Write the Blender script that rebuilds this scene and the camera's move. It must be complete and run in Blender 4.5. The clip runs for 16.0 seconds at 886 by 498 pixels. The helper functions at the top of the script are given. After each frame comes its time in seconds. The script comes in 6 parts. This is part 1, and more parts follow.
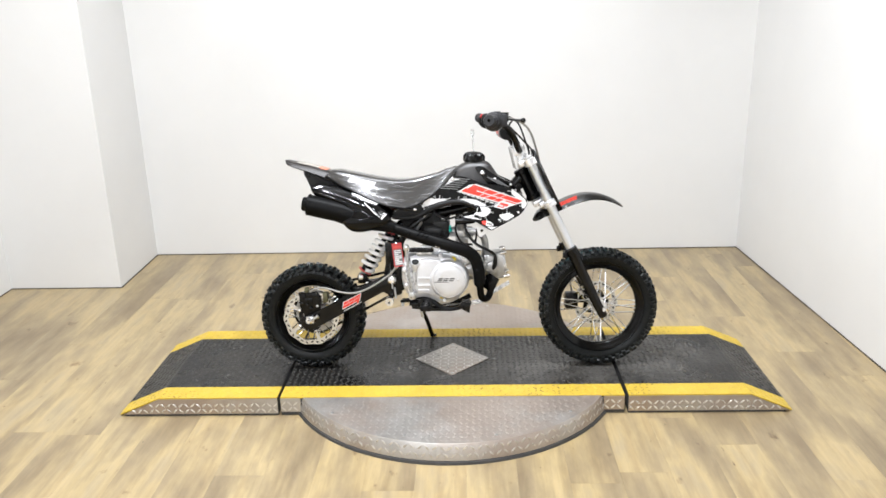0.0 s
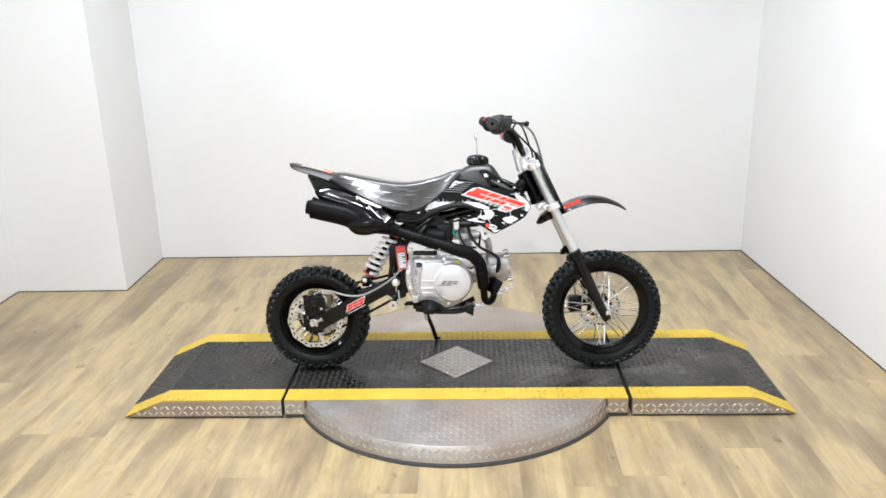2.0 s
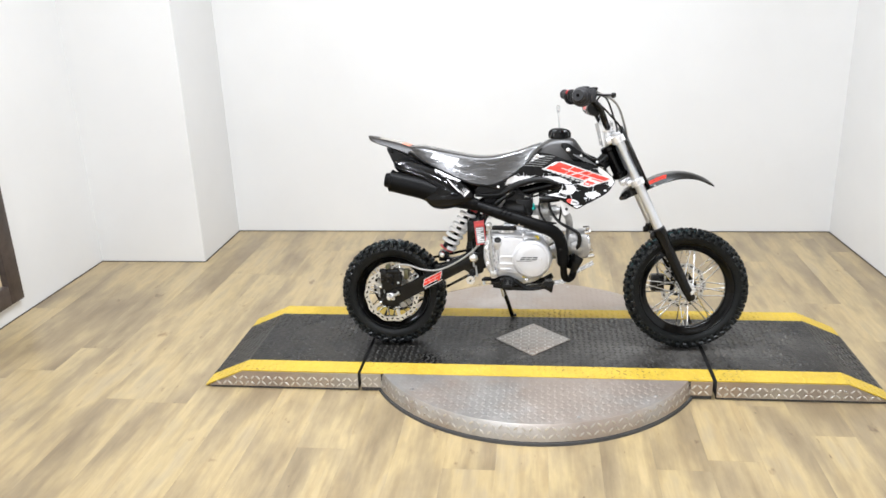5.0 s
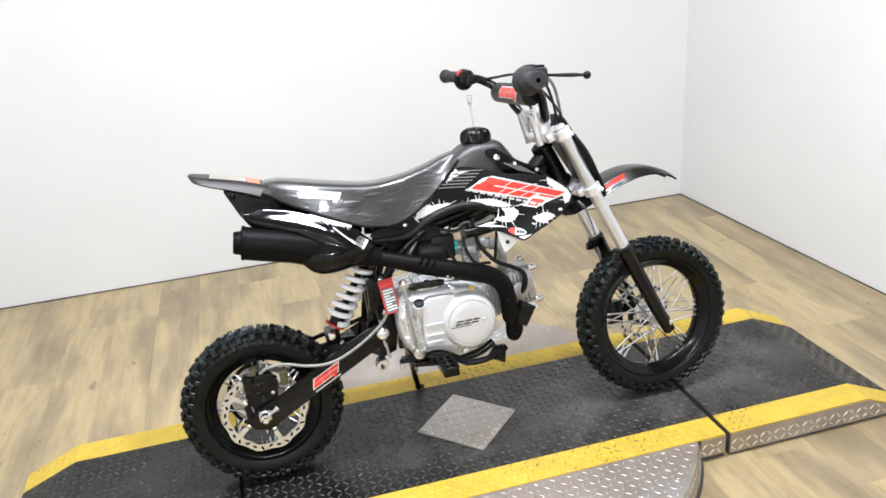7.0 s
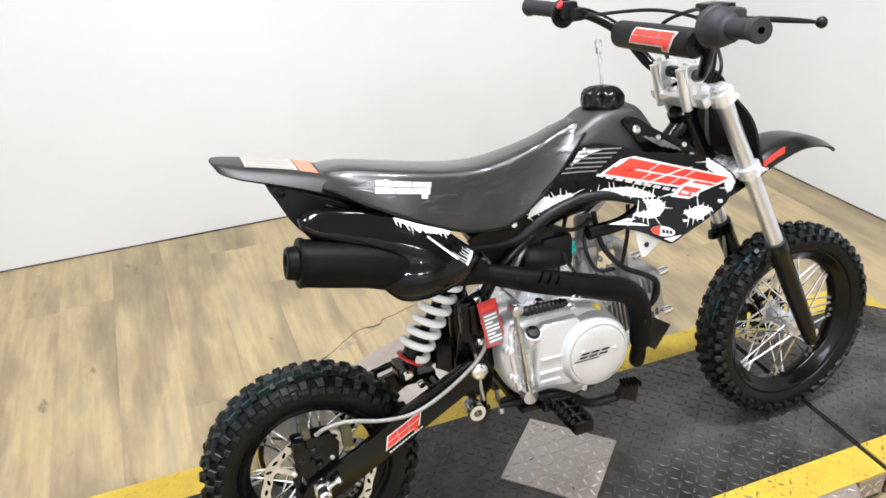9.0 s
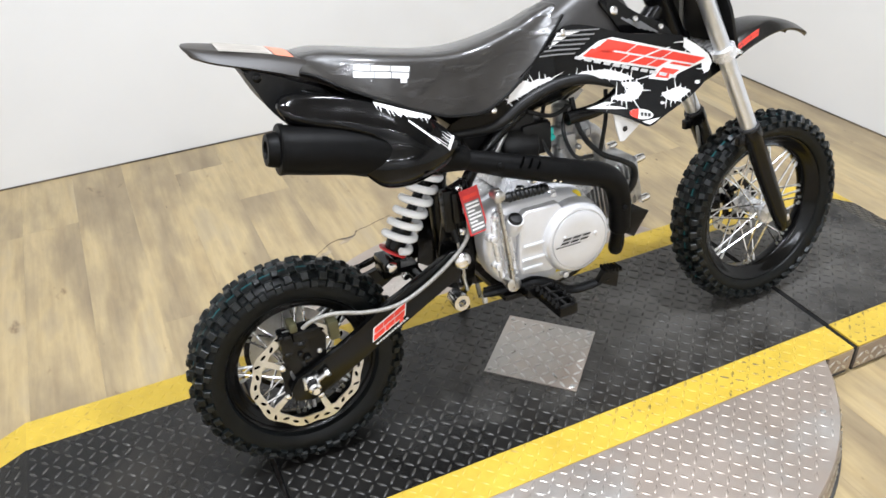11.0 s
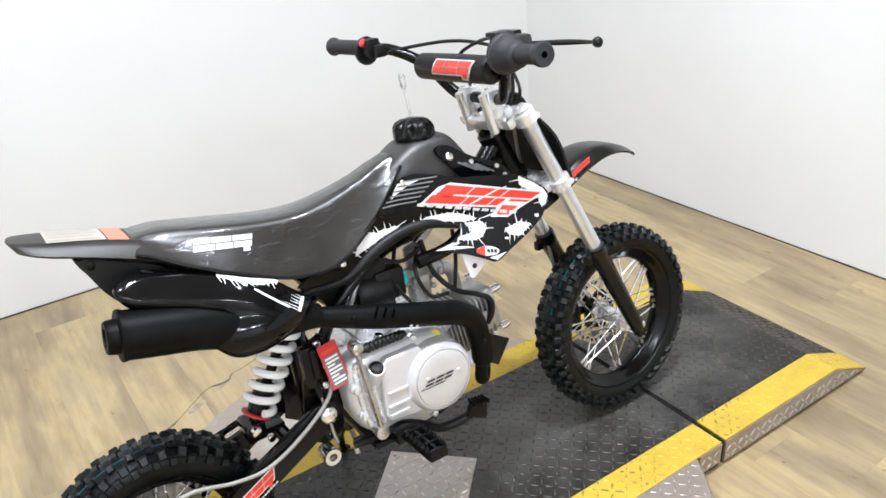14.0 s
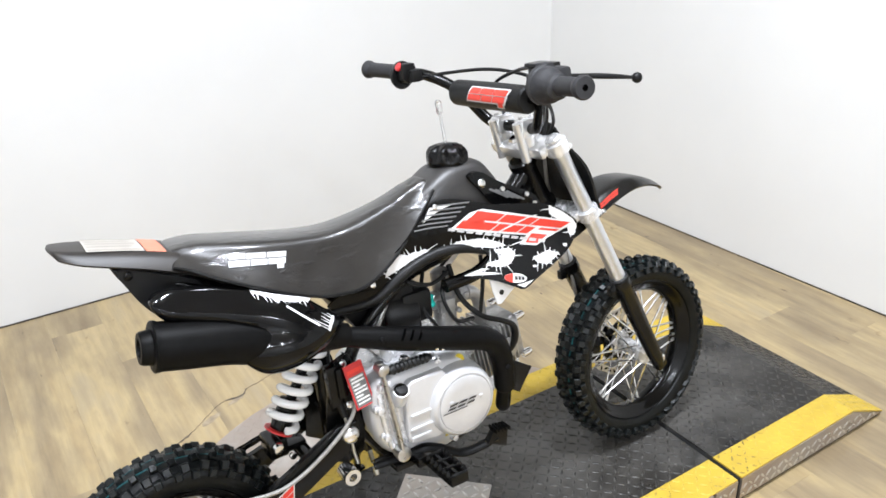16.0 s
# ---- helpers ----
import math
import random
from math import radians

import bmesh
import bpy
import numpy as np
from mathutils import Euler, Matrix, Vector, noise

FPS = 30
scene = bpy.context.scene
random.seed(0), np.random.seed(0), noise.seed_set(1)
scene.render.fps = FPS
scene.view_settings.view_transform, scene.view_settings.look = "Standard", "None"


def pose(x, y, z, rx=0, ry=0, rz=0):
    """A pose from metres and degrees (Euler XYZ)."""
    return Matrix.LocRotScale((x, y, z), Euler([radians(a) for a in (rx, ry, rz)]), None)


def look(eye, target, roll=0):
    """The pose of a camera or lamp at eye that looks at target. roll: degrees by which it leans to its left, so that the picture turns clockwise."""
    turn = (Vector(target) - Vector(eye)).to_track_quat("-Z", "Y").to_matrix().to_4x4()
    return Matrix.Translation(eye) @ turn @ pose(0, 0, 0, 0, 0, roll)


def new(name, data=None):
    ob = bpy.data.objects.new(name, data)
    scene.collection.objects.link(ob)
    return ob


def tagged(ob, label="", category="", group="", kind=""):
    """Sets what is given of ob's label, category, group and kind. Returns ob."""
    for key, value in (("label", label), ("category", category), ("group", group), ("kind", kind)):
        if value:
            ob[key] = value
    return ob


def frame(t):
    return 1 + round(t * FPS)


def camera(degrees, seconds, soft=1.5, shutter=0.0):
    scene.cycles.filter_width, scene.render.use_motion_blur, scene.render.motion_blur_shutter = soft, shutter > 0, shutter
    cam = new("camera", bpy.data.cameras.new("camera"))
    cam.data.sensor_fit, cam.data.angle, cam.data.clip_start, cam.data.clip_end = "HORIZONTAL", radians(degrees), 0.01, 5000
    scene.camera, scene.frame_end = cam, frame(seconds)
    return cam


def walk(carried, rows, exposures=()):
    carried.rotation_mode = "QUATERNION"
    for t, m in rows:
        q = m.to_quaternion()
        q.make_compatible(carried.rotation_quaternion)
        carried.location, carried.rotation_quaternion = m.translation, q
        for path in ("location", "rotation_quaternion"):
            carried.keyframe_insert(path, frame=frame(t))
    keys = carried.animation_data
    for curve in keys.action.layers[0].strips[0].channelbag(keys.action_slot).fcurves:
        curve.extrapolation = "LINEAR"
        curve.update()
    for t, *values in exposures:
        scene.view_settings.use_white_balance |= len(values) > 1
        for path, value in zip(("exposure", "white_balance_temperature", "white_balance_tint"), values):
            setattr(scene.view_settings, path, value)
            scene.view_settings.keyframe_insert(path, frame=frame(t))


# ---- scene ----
cam = camera(58.0, 16.0, soft=1.6)
PATH = [
    (0, (0.067, -2.707, 1.374), (0.002, -0.805, 0.76), -1.4),
    (0.5, (0.066, -2.709, 1.371), (-0.005, -0.805, 0.763), -1.5),
    (1, (0.071, -2.707, 1.371), (0.0, -0.804, 0.758), -1.6),
    (1.5, (0.074, -2.708, 1.372), (-0.007, -0.804, 0.765), -1.7),
    (2, (0.074, -2.712, 1.373), (-0.005, -0.807, 0.768), -1.5),
    (2.5, (0.073, -2.711, 1.372), (-0.009, -0.805, 0.771), -1.4),
    (3, (0.069, -2.715, 1.375), (-0.012, -0.808, 0.776), -1.5),
    (3.5, (0.072, -2.716, 1.375), (-0.008, -0.807, 0.782), -1.7),
    (4, (0.077, -2.722, 1.378), (-0.001, -0.81, 0.796), -1.9),
    (4.5, (0.088, -2.733, 1.372), (-0.037, -0.825, 0.783), -1.7),
    (5, (0.02, -2.682, 1.347), (-0.218, -0.806, 0.698), -2.1),
    (5.2, (-0.011, -2.63, 1.351), (-0.114, -0.702, 0.83), -3.5),
    (7.3, (-0.472, -1.507, 1.292), (-0.022, 0.282, 0.52), -4.2),
    (7.5, (-0.46, -1.365, 1.291), (-0.019, 0.476, 0.644), -3.8),
    (8, (-0.513, -1.159, 1.296), (-0.09, 0.693, 0.668), -2.8),
    (8.5, (-0.592, -1.094, 1.285), (-0.032, 0.652, 0.489), -1.5),
    (9, (-0.644, -1.077, 1.266), (-0.034, 0.561, 0.295), -2.1),
    (9.2, (-0.663, -1.09, 1.247), (-0.09, 0.517, 0.202), -2.3),
    (11.3, (-0.693, -1.096, 1.194), (0.002, 0.397, 0.059), -3.5),
    (11.5, (-0.675, -1.097, 1.199), (0.044, 0.371, 0.046), -4.7),
    (12, (-0.661, -1.103, 1.192), (0.103, 0.348, 0.046), -5.3),
    (12.5, (-0.644, -1.101, 1.202), (0.159, 0.34, 0.072), -6.2),
    (13, (-0.625, -1.097, 1.234), (0.251, 0.354, 0.172), -5.6),
    (13.5, (-0.606, -1.094, 1.261), (0.325, 0.354, 0.243), -4.3),
    (14, (-0.605, -1.096, 1.281), (0.341, 0.402, 0.354), -4.2),
    (14.5, (-0.604, -1.102, 1.294), (0.326, 0.415, 0.38), -4.3),
    (15, (-0.601, -1.11, 1.292), (0.332, 0.418, 0.4), -4.7),
    (15.5, (-0.609, -1.101, 1.292), (0.336, 0.427, 0.414), -3.6),
    (16, (-0.644, -1.078, 1.292), (0.308, 0.446, 0.414), -1.8),
]
exposures = [(0.0, 0.08, 6150, 10), (1.5, 0.06, 6050, 10), (3.0, 0.03, 5980, 10), (4.5, 0.03, 5950, 10), (5.0, 0.08, 6050, 10), (7.5, 0.07, 6000, 10), (8.5, 0.14, 6050, 10), (9.0, 0.10, 6050, 10), (11.5, 0.01, 6000, 10), (12.5, -0.03, 6000, 10), (14.0, 0.05, 5950, 10), (16.0, 0.11, 5950, 10)]
walk(cam, [(t, look(eye, target, roll)) for t, eye, target, roll in PATH], exposures)

# ---- world and light ----
world = bpy.data.worlds.new("world")
scene.world = world
world.use_nodes = True
world.node_tree.nodes["Background"].inputs[0].default_value = (0.9, 0.93, 1.0, 1)
world.node_tree.nodes["Background"].inputs[1].default_value = 0.15

CEIL = 2.75


def area_lamp(x, y, z, size, watts, colour=(0.985, 0.985, 1.0)):
    d = bpy.data.lights.new("downlight_lamp", "AREA")
    d.shape, d.size, d.energy, d.color = "DISK", size, watts, colour
    o = new("downlight_lamp", d)
    o.matrix_world = look((x, y, z), (x, y + 0.0001, 0))
    return o


DOWNLIGHTS = [(-1.0, -0.30, 19), (-0.4, -0.35, 34), (0.2, -0.35, 35), (0.75, -0.30, 11), (-1.25, -3.4, 27), (-0.6, -3.5, 38), (0.1, -3.5, 22), (0.8, -3.4, 2.5)]
for px, py, watts in DOWNLIGHTS:
    area_lamp(px, py, CEIL - 0.03, 0.17, watts)


# ---- materials ----
def mat(name, colour, rough=0.5, metal=0.0, coat=0.0, spec=0.5):
    m = bpy.data.materials.new(name)
    m.use_nodes = True
    b = m.node_tree.nodes["Principled BSDF"]
    b.inputs["Base Color"].default_value = (*colour, 1)
    b.inputs["Roughness"].default_value = rough
    b.inputs["Metallic"].default_value = metal
    b.inputs["Coat Weight"].default_value = coat
    b.inputs["Coat Roughness"].default_value = 0.06
    b.inputs["Specular IOR Level"].default_value = spec
    return m


def node(m, kind, **props):
    n = m.node_tree.nodes.new(kind)
    for k, v in props.items():
        n.inputs[k].default_value = v
    return n


def link(m, a, ao, b, bi):
    m.node_tree.links.new(a.outputs[ao], b.inputs[bi])


def ramp(m, src, out, stops):
    r = m.node_tree.nodes.new("ShaderNodeValToRGB")
    e = r.color_ramp.elements
    while len(e) < len(stops):
        e.new(0.5)
    for el, (p, c) in zip(e, stops):
        el.position, el.color = p, (*c, 1)
    link(m, src, out, r, "Fac")
    return r


def vary(m, scale=30.0, amount=0.25, bump=0.1, rough=0.12, fine=400.0):
    """Two scales of variation: blotches in colour and gloss, fine relief."""
    b = m.node_tree.nodes["Principled BSDF"]
    co = node(m, "ShaderNodeTexCoord")
    n1 = node(m, "ShaderNodeTexNoise", Scale=scale, Detail=5.0, Roughness=0.6)
    n2 = node(m, "ShaderNodeTexNoise", Scale=fine, Detail=3.0)
    link(m, co, "Object", n1, "Vector")
    link(m, co, "Object", n2, "Vector")
    c = b.inputs["Base Color"].default_value[:3]
    lo, hi = [max(0, v * (1 - amount)) for v in c], [min(1, v * (1 + amount)) for v in c]
    r = ramp(m, n1, "Fac", [(0.3, lo), (0.7, hi)])
    link(m, r, "Color", b, "Base Color")
    mr = node(m, "ShaderNodeMapRange")
    base = b.inputs["Roughness"].default_value
    mr.inputs["To Min"].default_value, mr.inputs["To Max"].default_value = max(0.02, base - rough), min(1, base + rough)
    link(m, n1, "Fac", mr, "Value")
    link(m, mr, "Result", b, "Roughness")
    bp = node(m, "ShaderNodeBump", Strength=bump, Distance=0.002)
    link(m, n2, "Fac", bp, "Height")
    link(m, bp, "Normal", b, "Normal")
    return m


def worn(m, dark, scale, edge, amount, fine=0.0):
    """Lays dirt or wear of another colour over a material, in patches, broken up by a finer noise."""
    b = m.node_tree.nodes["Principled BSDF"]
    old = b.inputs["Base Color"].links[0].from_socket
    co = node(m, "ShaderNodeTexCoord")
    n1 = node(m, "ShaderNodeTexNoise", Scale=scale, Detail=5.0, Roughness=0.65)
    link(m, co, "Object", n1, "Vector")
    patch = ramp(m, n1, "Fac", [(edge - 0.06, (0, 0, 0)), (edge + 0.08, (amount, amount, amount))])
    fac = patch.outputs["Color"]
    if fine:
        n2 = node(m, "ShaderNodeTexNoise", Scale=fine, Detail=2.0)
        link(m, co, "Object", n2, "Vector")
        spots = ramp(m, n2, "Fac", [(0.46, (0, 0, 0)), (0.54, (1, 1, 1))])
        mul = node(m, "ShaderNodeMath")
        mul.operation = "MULTIPLY"
        m.node_tree.links.new(fac, mul.inputs[0])
        link(m, spots, "Color", mul, 1)
        fac = mul.outputs["Value"]
    mix = m.node_tree.nodes.new("ShaderNodeMix")
    mix.data_type = "RGBA"
    m.node_tree.links.new(fac, mix.inputs[0])
    m.node_tree.links.new(old, mix.inputs[6])
    mix.inputs[7].default_value = (*dark, 1)
    m.node_tree.links.new(mix.outputs[2], b.inputs["Base Color"])
    return m


def paler_patch(m, colour, centre, size, amount):
    """Mixes a second colour into a deck: one wide patch with an uneven edge, mottled."""
    b = m.node_tree.nodes["Principled BSDF"]
    old = b.inputs["Base Color"].links[0].from_socket
    co = node(m, "ShaderNodeTexCoord")
    shift = node(m, "ShaderNodeVectorMath")
    shift.operation = "SUBTRACT"
    link(m, co, "Object", shift, 0)
    shift.inputs[1].default_value = (*centre, 0)
    squash = node(m, "ShaderNodeVectorMath")
    squash.operation = "DIVIDE"
    link(m, shift, "Vector", squash, 0)
    squash.inputs[1].default_value = (*size, 1)
    span = node(m, "ShaderNodeVectorMath")
    span.operation = "LENGTH"
    link(m, squash, "Vector", span, 0)
    n1 = node(m, "ShaderNodeTexNoise", Scale=7.0, Detail=6.0, Roughness=0.65)
    link(m, co, "Object", n1, "Vector")
    add = node(m, "ShaderNodeMath")
    add.operation = "ADD"
    link(m, span, "Value", add, 0)
    link(m, n1, "Fac", add, 1)
    patch = ramp(m, add, "Value", [(0.75, (amount, amount, amount)), (1.0, (0, 0, 0))])
    mix = m.node_tree.nodes.new("ShaderNodeMix")
    mix.data_type = "RGBA"
    link(m, patch, "Color", mix, 0)
    m.node_tree.links.new(old, mix.inputs[6])
    mix.inputs[7].default_value = (*colour, 1)
    m.node_tree.links.new(mix.outputs[2], b.inputs["Base Color"])
    return m


def wrapped(m):
    """Vinyl under a clinging clear sheet: even gloss with a few soft puckers."""
    b = m.node_tree.nodes["Principled BSDF"]
    vary(m, 22, 0.30, 0.02, 0.05, 1200)
    old = b.inputs["Normal"].links[0].from_node
    co = node(m, "ShaderNodeTexCoord")
    mp = node(m, "ShaderNodeMapping")
    mp.inputs["Scale"].default_value = (0.6, 1.0, 1.3)
    link(m, co, "Object", mp, "Vector")
    n = node(m, "ShaderNodeTexNoise", Scale=17.0, Detail=3.0, Roughness=0.5, Distortion=1.2)
    link(m, mp, "Vector", n, "Vector")
    patch = ramp(m, node(m, "ShaderNodeTexNoise", Scale=9.0, Detail=2.0), "Fac", [(0.54, (0, 0, 0)), (0.66, (1, 1, 1))])
    crumple = node(m, "ShaderNodeTexNoise", Scale=130.0, Detail=4.0, Roughness=0.65, Distortion=1.5)
    link(m, co, "Object", crumple, "Vector")
    mul = node(m, "ShaderNodeMath")
    mul.operation = "MULTIPLY_ADD"
    link(m, patch, "Color", mul, 0)
    link(m, crumple, "Fac", mul, 1)
    link(m, n, "Fac", mul, 2)
    bp = node(m, "ShaderNodeBump", Strength=0.18, Distance=0.005)
    link(m, mul, "Value", bp, "Height")
    link(m, old, "Normal", bp, "Normal")
    link(m, bp, "Normal", b, "Normal")
    link(m, bp, "Normal", b, "Coat Normal")
    return m


WALL = vary(mat("wall_paint", (0.73, 0.73, 0.72), 0.55, spec=0.3), 1.3, 0.03, 0.12, 0.05, 260)
CEILM = vary(mat("ceiling_paint", (0.82, 0.82, 0.81), 0.7), 1.0, 0.02, 0.1, 0.03, 200)
BEIGE = vary(mat("beige_paint", (0.55, 0.50, 0.43), 0.6), 1.5, 0.05, 0.1, 0.05, 200)
PLASTIC = vary(mat("matte_black_plastic", (0.006, 0.006, 0.006), 0.40, spec=0.25), 40, 0.3, 0.15, 0.08, 900)
TANKM = vary(mat("tank_plastic", (0.028, 0.0265, 0.0255), 0.40, spec=0.6), 30, 0.2, 0.08, 0.05, 900)
GLOSS = vary(mat("gloss_black_plastic", (0.0028, 0.0028, 0.003), 0.08, spec=0.24), 25, 0.3, 0.015, 0.04, 300)
SEATM = wrapped(mat("vinyl_seat", (0.013, 0.0118, 0.0108), 0.33, spec=0.55, coat=0.75))
FRAMEM = vary(mat("black_painted_steel", (0.003, 0.003, 0.003), 0.22, spec=0.26), 50, 0.25, 0.05, 0.08, 500)
RIMM = vary(mat("gloss_black_rim", (0.002, 0.002, 0.002), 0.16, spec=0.22), 50, 0.25, 0.02, 0.06, 500)
SATIN = vary(mat("satin_black_plastic", (0.020, 0.0172, 0.0148), 0.42, spec=0.42), 25, 0.3, 0.05, 0.06, 500)
FGUARD = vary(mat("polished_black_plastic", (0.0065, 0.0063, 0.006), 0.25, spec=0.48), 25, 0.3, 0.03, 0.06, 500)
MUFFM = vary(mat("heat_black_paint", (0.0032, 0.0032, 0.0032), 0.44, spec=0.10), 60, 0.3, 0.12, 0.06, 1200)
GRIPM = vary(mat("grip_rubber", (0.027, 0.027, 0.029), 0.5, spec=0.3), 60, 0.2, 0.3, 0.05, 700)
CHROME = vary(mat("chrome", (0.84, 0.84, 0.85), 0.19, 1.0), 50, 0.05, 0.02, 0.06, 300)
ALU = vary(mat("cast_aluminium", (0.73, 0.73, 0.735), 0.27, 0.5), 60, 0.06, 0.05, 0.05, 800)
COVERM = vary(mat("silver_cover", (0.65, 0.65, 0.66), 0.30, 0.4), 50, 0.03, 0.0, 0.02, 900)
POLISH = vary(mat("polished_aluminium", (0.86, 0.86, 0.86), 0.20, 0.65), 50, 0.04, 0.02, 0.06, 300)
FORKM = vary(mat("satin_fork_silver", (0.70, 0.72, 0.75), 0.33, 0.9), 40, 0.05, 0.02, 0.08, 500)
DARKALU = vary(mat("dull_aluminium", (0.40, 0.395, 0.385), 0.34, 0.65), 60, 0.2, 0.2, 0.1, 700)
STEEL = vary(mat("steel", (0.55, 0.55, 0.54), 0.3, 1.0), 80, 0.15, 0.05, 0.1, 600)
DISCM = vary(mat("disc_steel", (0.66, 0.65, 0.62), 0.32, 0.9), 90, 0.12, 0.06, 0.1, 800)
SPRING = vary(mat("white_coated_spring", (0.90, 0.90, 0.90), 0.25), 60, 0.03, 0.02, 0.05, 300)
RED = vary(mat("red_print", (0.72, 0.045, 0.025), 0.35, coat=0.2), 60, 0.1, 0.01, 0.05, 300)
REDP = vary(mat("red_plastic", (0.55, 0.03, 0.03), 0.4), 60, 0.1, 0.02, 0.05, 300)
WHITE = vary(mat("white_print", (0.78, 0.78, 0.78), 0.3, coat=0.3), 60, 0.04, 0.01, 0.05, 300)
SILVERP = vary(mat("silver_print", (0.55, 0.55, 0.55), 0.35), 60, 0.1, 0.01, 0.05, 300)
GREYP = vary(mat("grey_print", (0.16, 0.16, 0.16), 0.35), 60, 0.1, 0.01, 0.05, 300)
GREYL = vary(mat("faded_print", (0.30, 0.275, 0.24), 0.4), 60, 0.1, 0.01, 0.05, 300)
DARKP = vary(mat("dark_print", (0.012, 0.012, 0.012), 0.35), 60, 0.1, 0.01, 0.05, 300)
ORANGE = vary(mat("orange_print", (0.62, 0.19, 0.11), 0.4), 60, 0.1, 0.01, 0.05, 300)
LABELM = vary(mat("label_paper", (0.42, 0.39, 0.345), 0.4), 60, 0.06, 0.02, 0.05, 300)
# for flat faces over uncut openings: the shade inside is put into the colour
HOLE = mat("painted_hole_shade", (0.001, 0.001, 0.001), 0.9, spec=0.0)
TEAL = vary(mat("teal_plastic", (0.02, 0.42, 0.36), 0.35), 60, 0.1, 0.02, 0.05, 300)
HOSE = vary(mat("braided_hose", (0.30, 0.29, 0.27), 0.4, 0.3), 300, 0.25, 0.3, 0.1, 1500)
CABLE = vary(mat("cable_sheath", (0.008, 0.008, 0.008), 0.4, spec=0.3), 80, 0.2, 0.02, 0.05, 300)
YSTICK = vary(mat("yellow_sticker", (0.72, 0.55, 0.02), 0.4), 60, 0.1, 0.01, 0.05, 300)
OLIVE = vary(mat("olive_anodised", (0.10, 0.095, 0.05), 0.4, 0.5), 60, 0.1, 0.05, 0.05, 300)
CLEAR = mat("clear_tie", (0.85, 0.86, 0.86), 0.25)
CLEAR.node_tree.nodes["Principled BSDF"].inputs["Transmission Weight"].default_value = 0.85
SCUFFM = vary(mat("scuffed_board", (0.33, 0.27, 0.185), 0.5), 60, 0.35, 0.1, 0.1, 300)
SEAMM = vary(mat("worn_seam_dirt", (0.11, 0.085, 0.060), 0.6), 60, 0.4, 0.1, 0.1, 300)
JOINTM = worn(vary(mat("dark_joint", (0.14, 0.11, 0.078), 0.7), 20, 0.4, 0.1, 0.1, 300), (0.022, 0.019, 0.016), 5.0, 0.46, 0.95)
FRAMEWOOD = vary(mat("dark_wood", (0.055, 0.040, 0.034), 0.45), 25, 0.4, 0.2, 0.1, 200)
MIRROR = mat("mirror_glass", (0.9, 0.9, 0.9), 0.02, 1.0)
# the black deck turns greyer in one wide patch around its middle
TREAD_B = paler_patch(worn(vary(mat("black_painted_tread", (0.0075, 0.0072, 0.0066), 0.28, spec=0.36), 9, 0.5, 0.2, 0.10, 500), (0.030, 0.026, 0.021), 3.2, 0.56, 0.5), (0.078, 0.074, 0.067), (0.38, 0.06), (1.35, 0.70), 0.9)
TREAD_BL = worn(vary(mat("worn_black_tread", (0.034, 0.032, 0.028), 0.40, spec=0.45), 25, 0.5, 0.25, 0.12, 600), (0.24, 0.23, 0.21), 30.0, 0.64, 0.8)
TREAD_Y = vary(mat("yellow_painted_tread", (0.55, 0.385, 0.042), 0.42, spec=0.4), 14, 0.12, 0.2, 0.12, 400)
TREAD_YL = worn(vary(mat("worn_yellow_tread", (0.56, 0.40, 0.05), 0.40, spec=0.4), 14, 0.12, 0.2, 0.12, 400), (0.10, 0.075, 0.03), 4.0, 0.57, 0.95, 90.0)
TREAD_S = worn(vary(mat("aluminium_tread", (0.46, 0.44, 0.415), 0.42, 0.75), 7, 0.18, 0.1, 0.10, 500), (0.40, 0.31, 0.245), 2.2, 0.47, 0.6)
TREAD_SL = vary(mat("polished_lugs", (0.66, 0.645, 0.62), 0.30, 0.85), 30, 0.15, 0.1, 0.10, 500)
RUBBERB = vary(mat("base_rubber", (0.05, 0.05, 0.05), 0.7), 30, 0.2, 0.2, 0.1, 300)
BLOCKM = vary(mat("tread_rubber", (0.0042, 0.0060, 0.0063), 0.34, spec=0.35), 40, 0.35, 0.2, 0.08, 700)


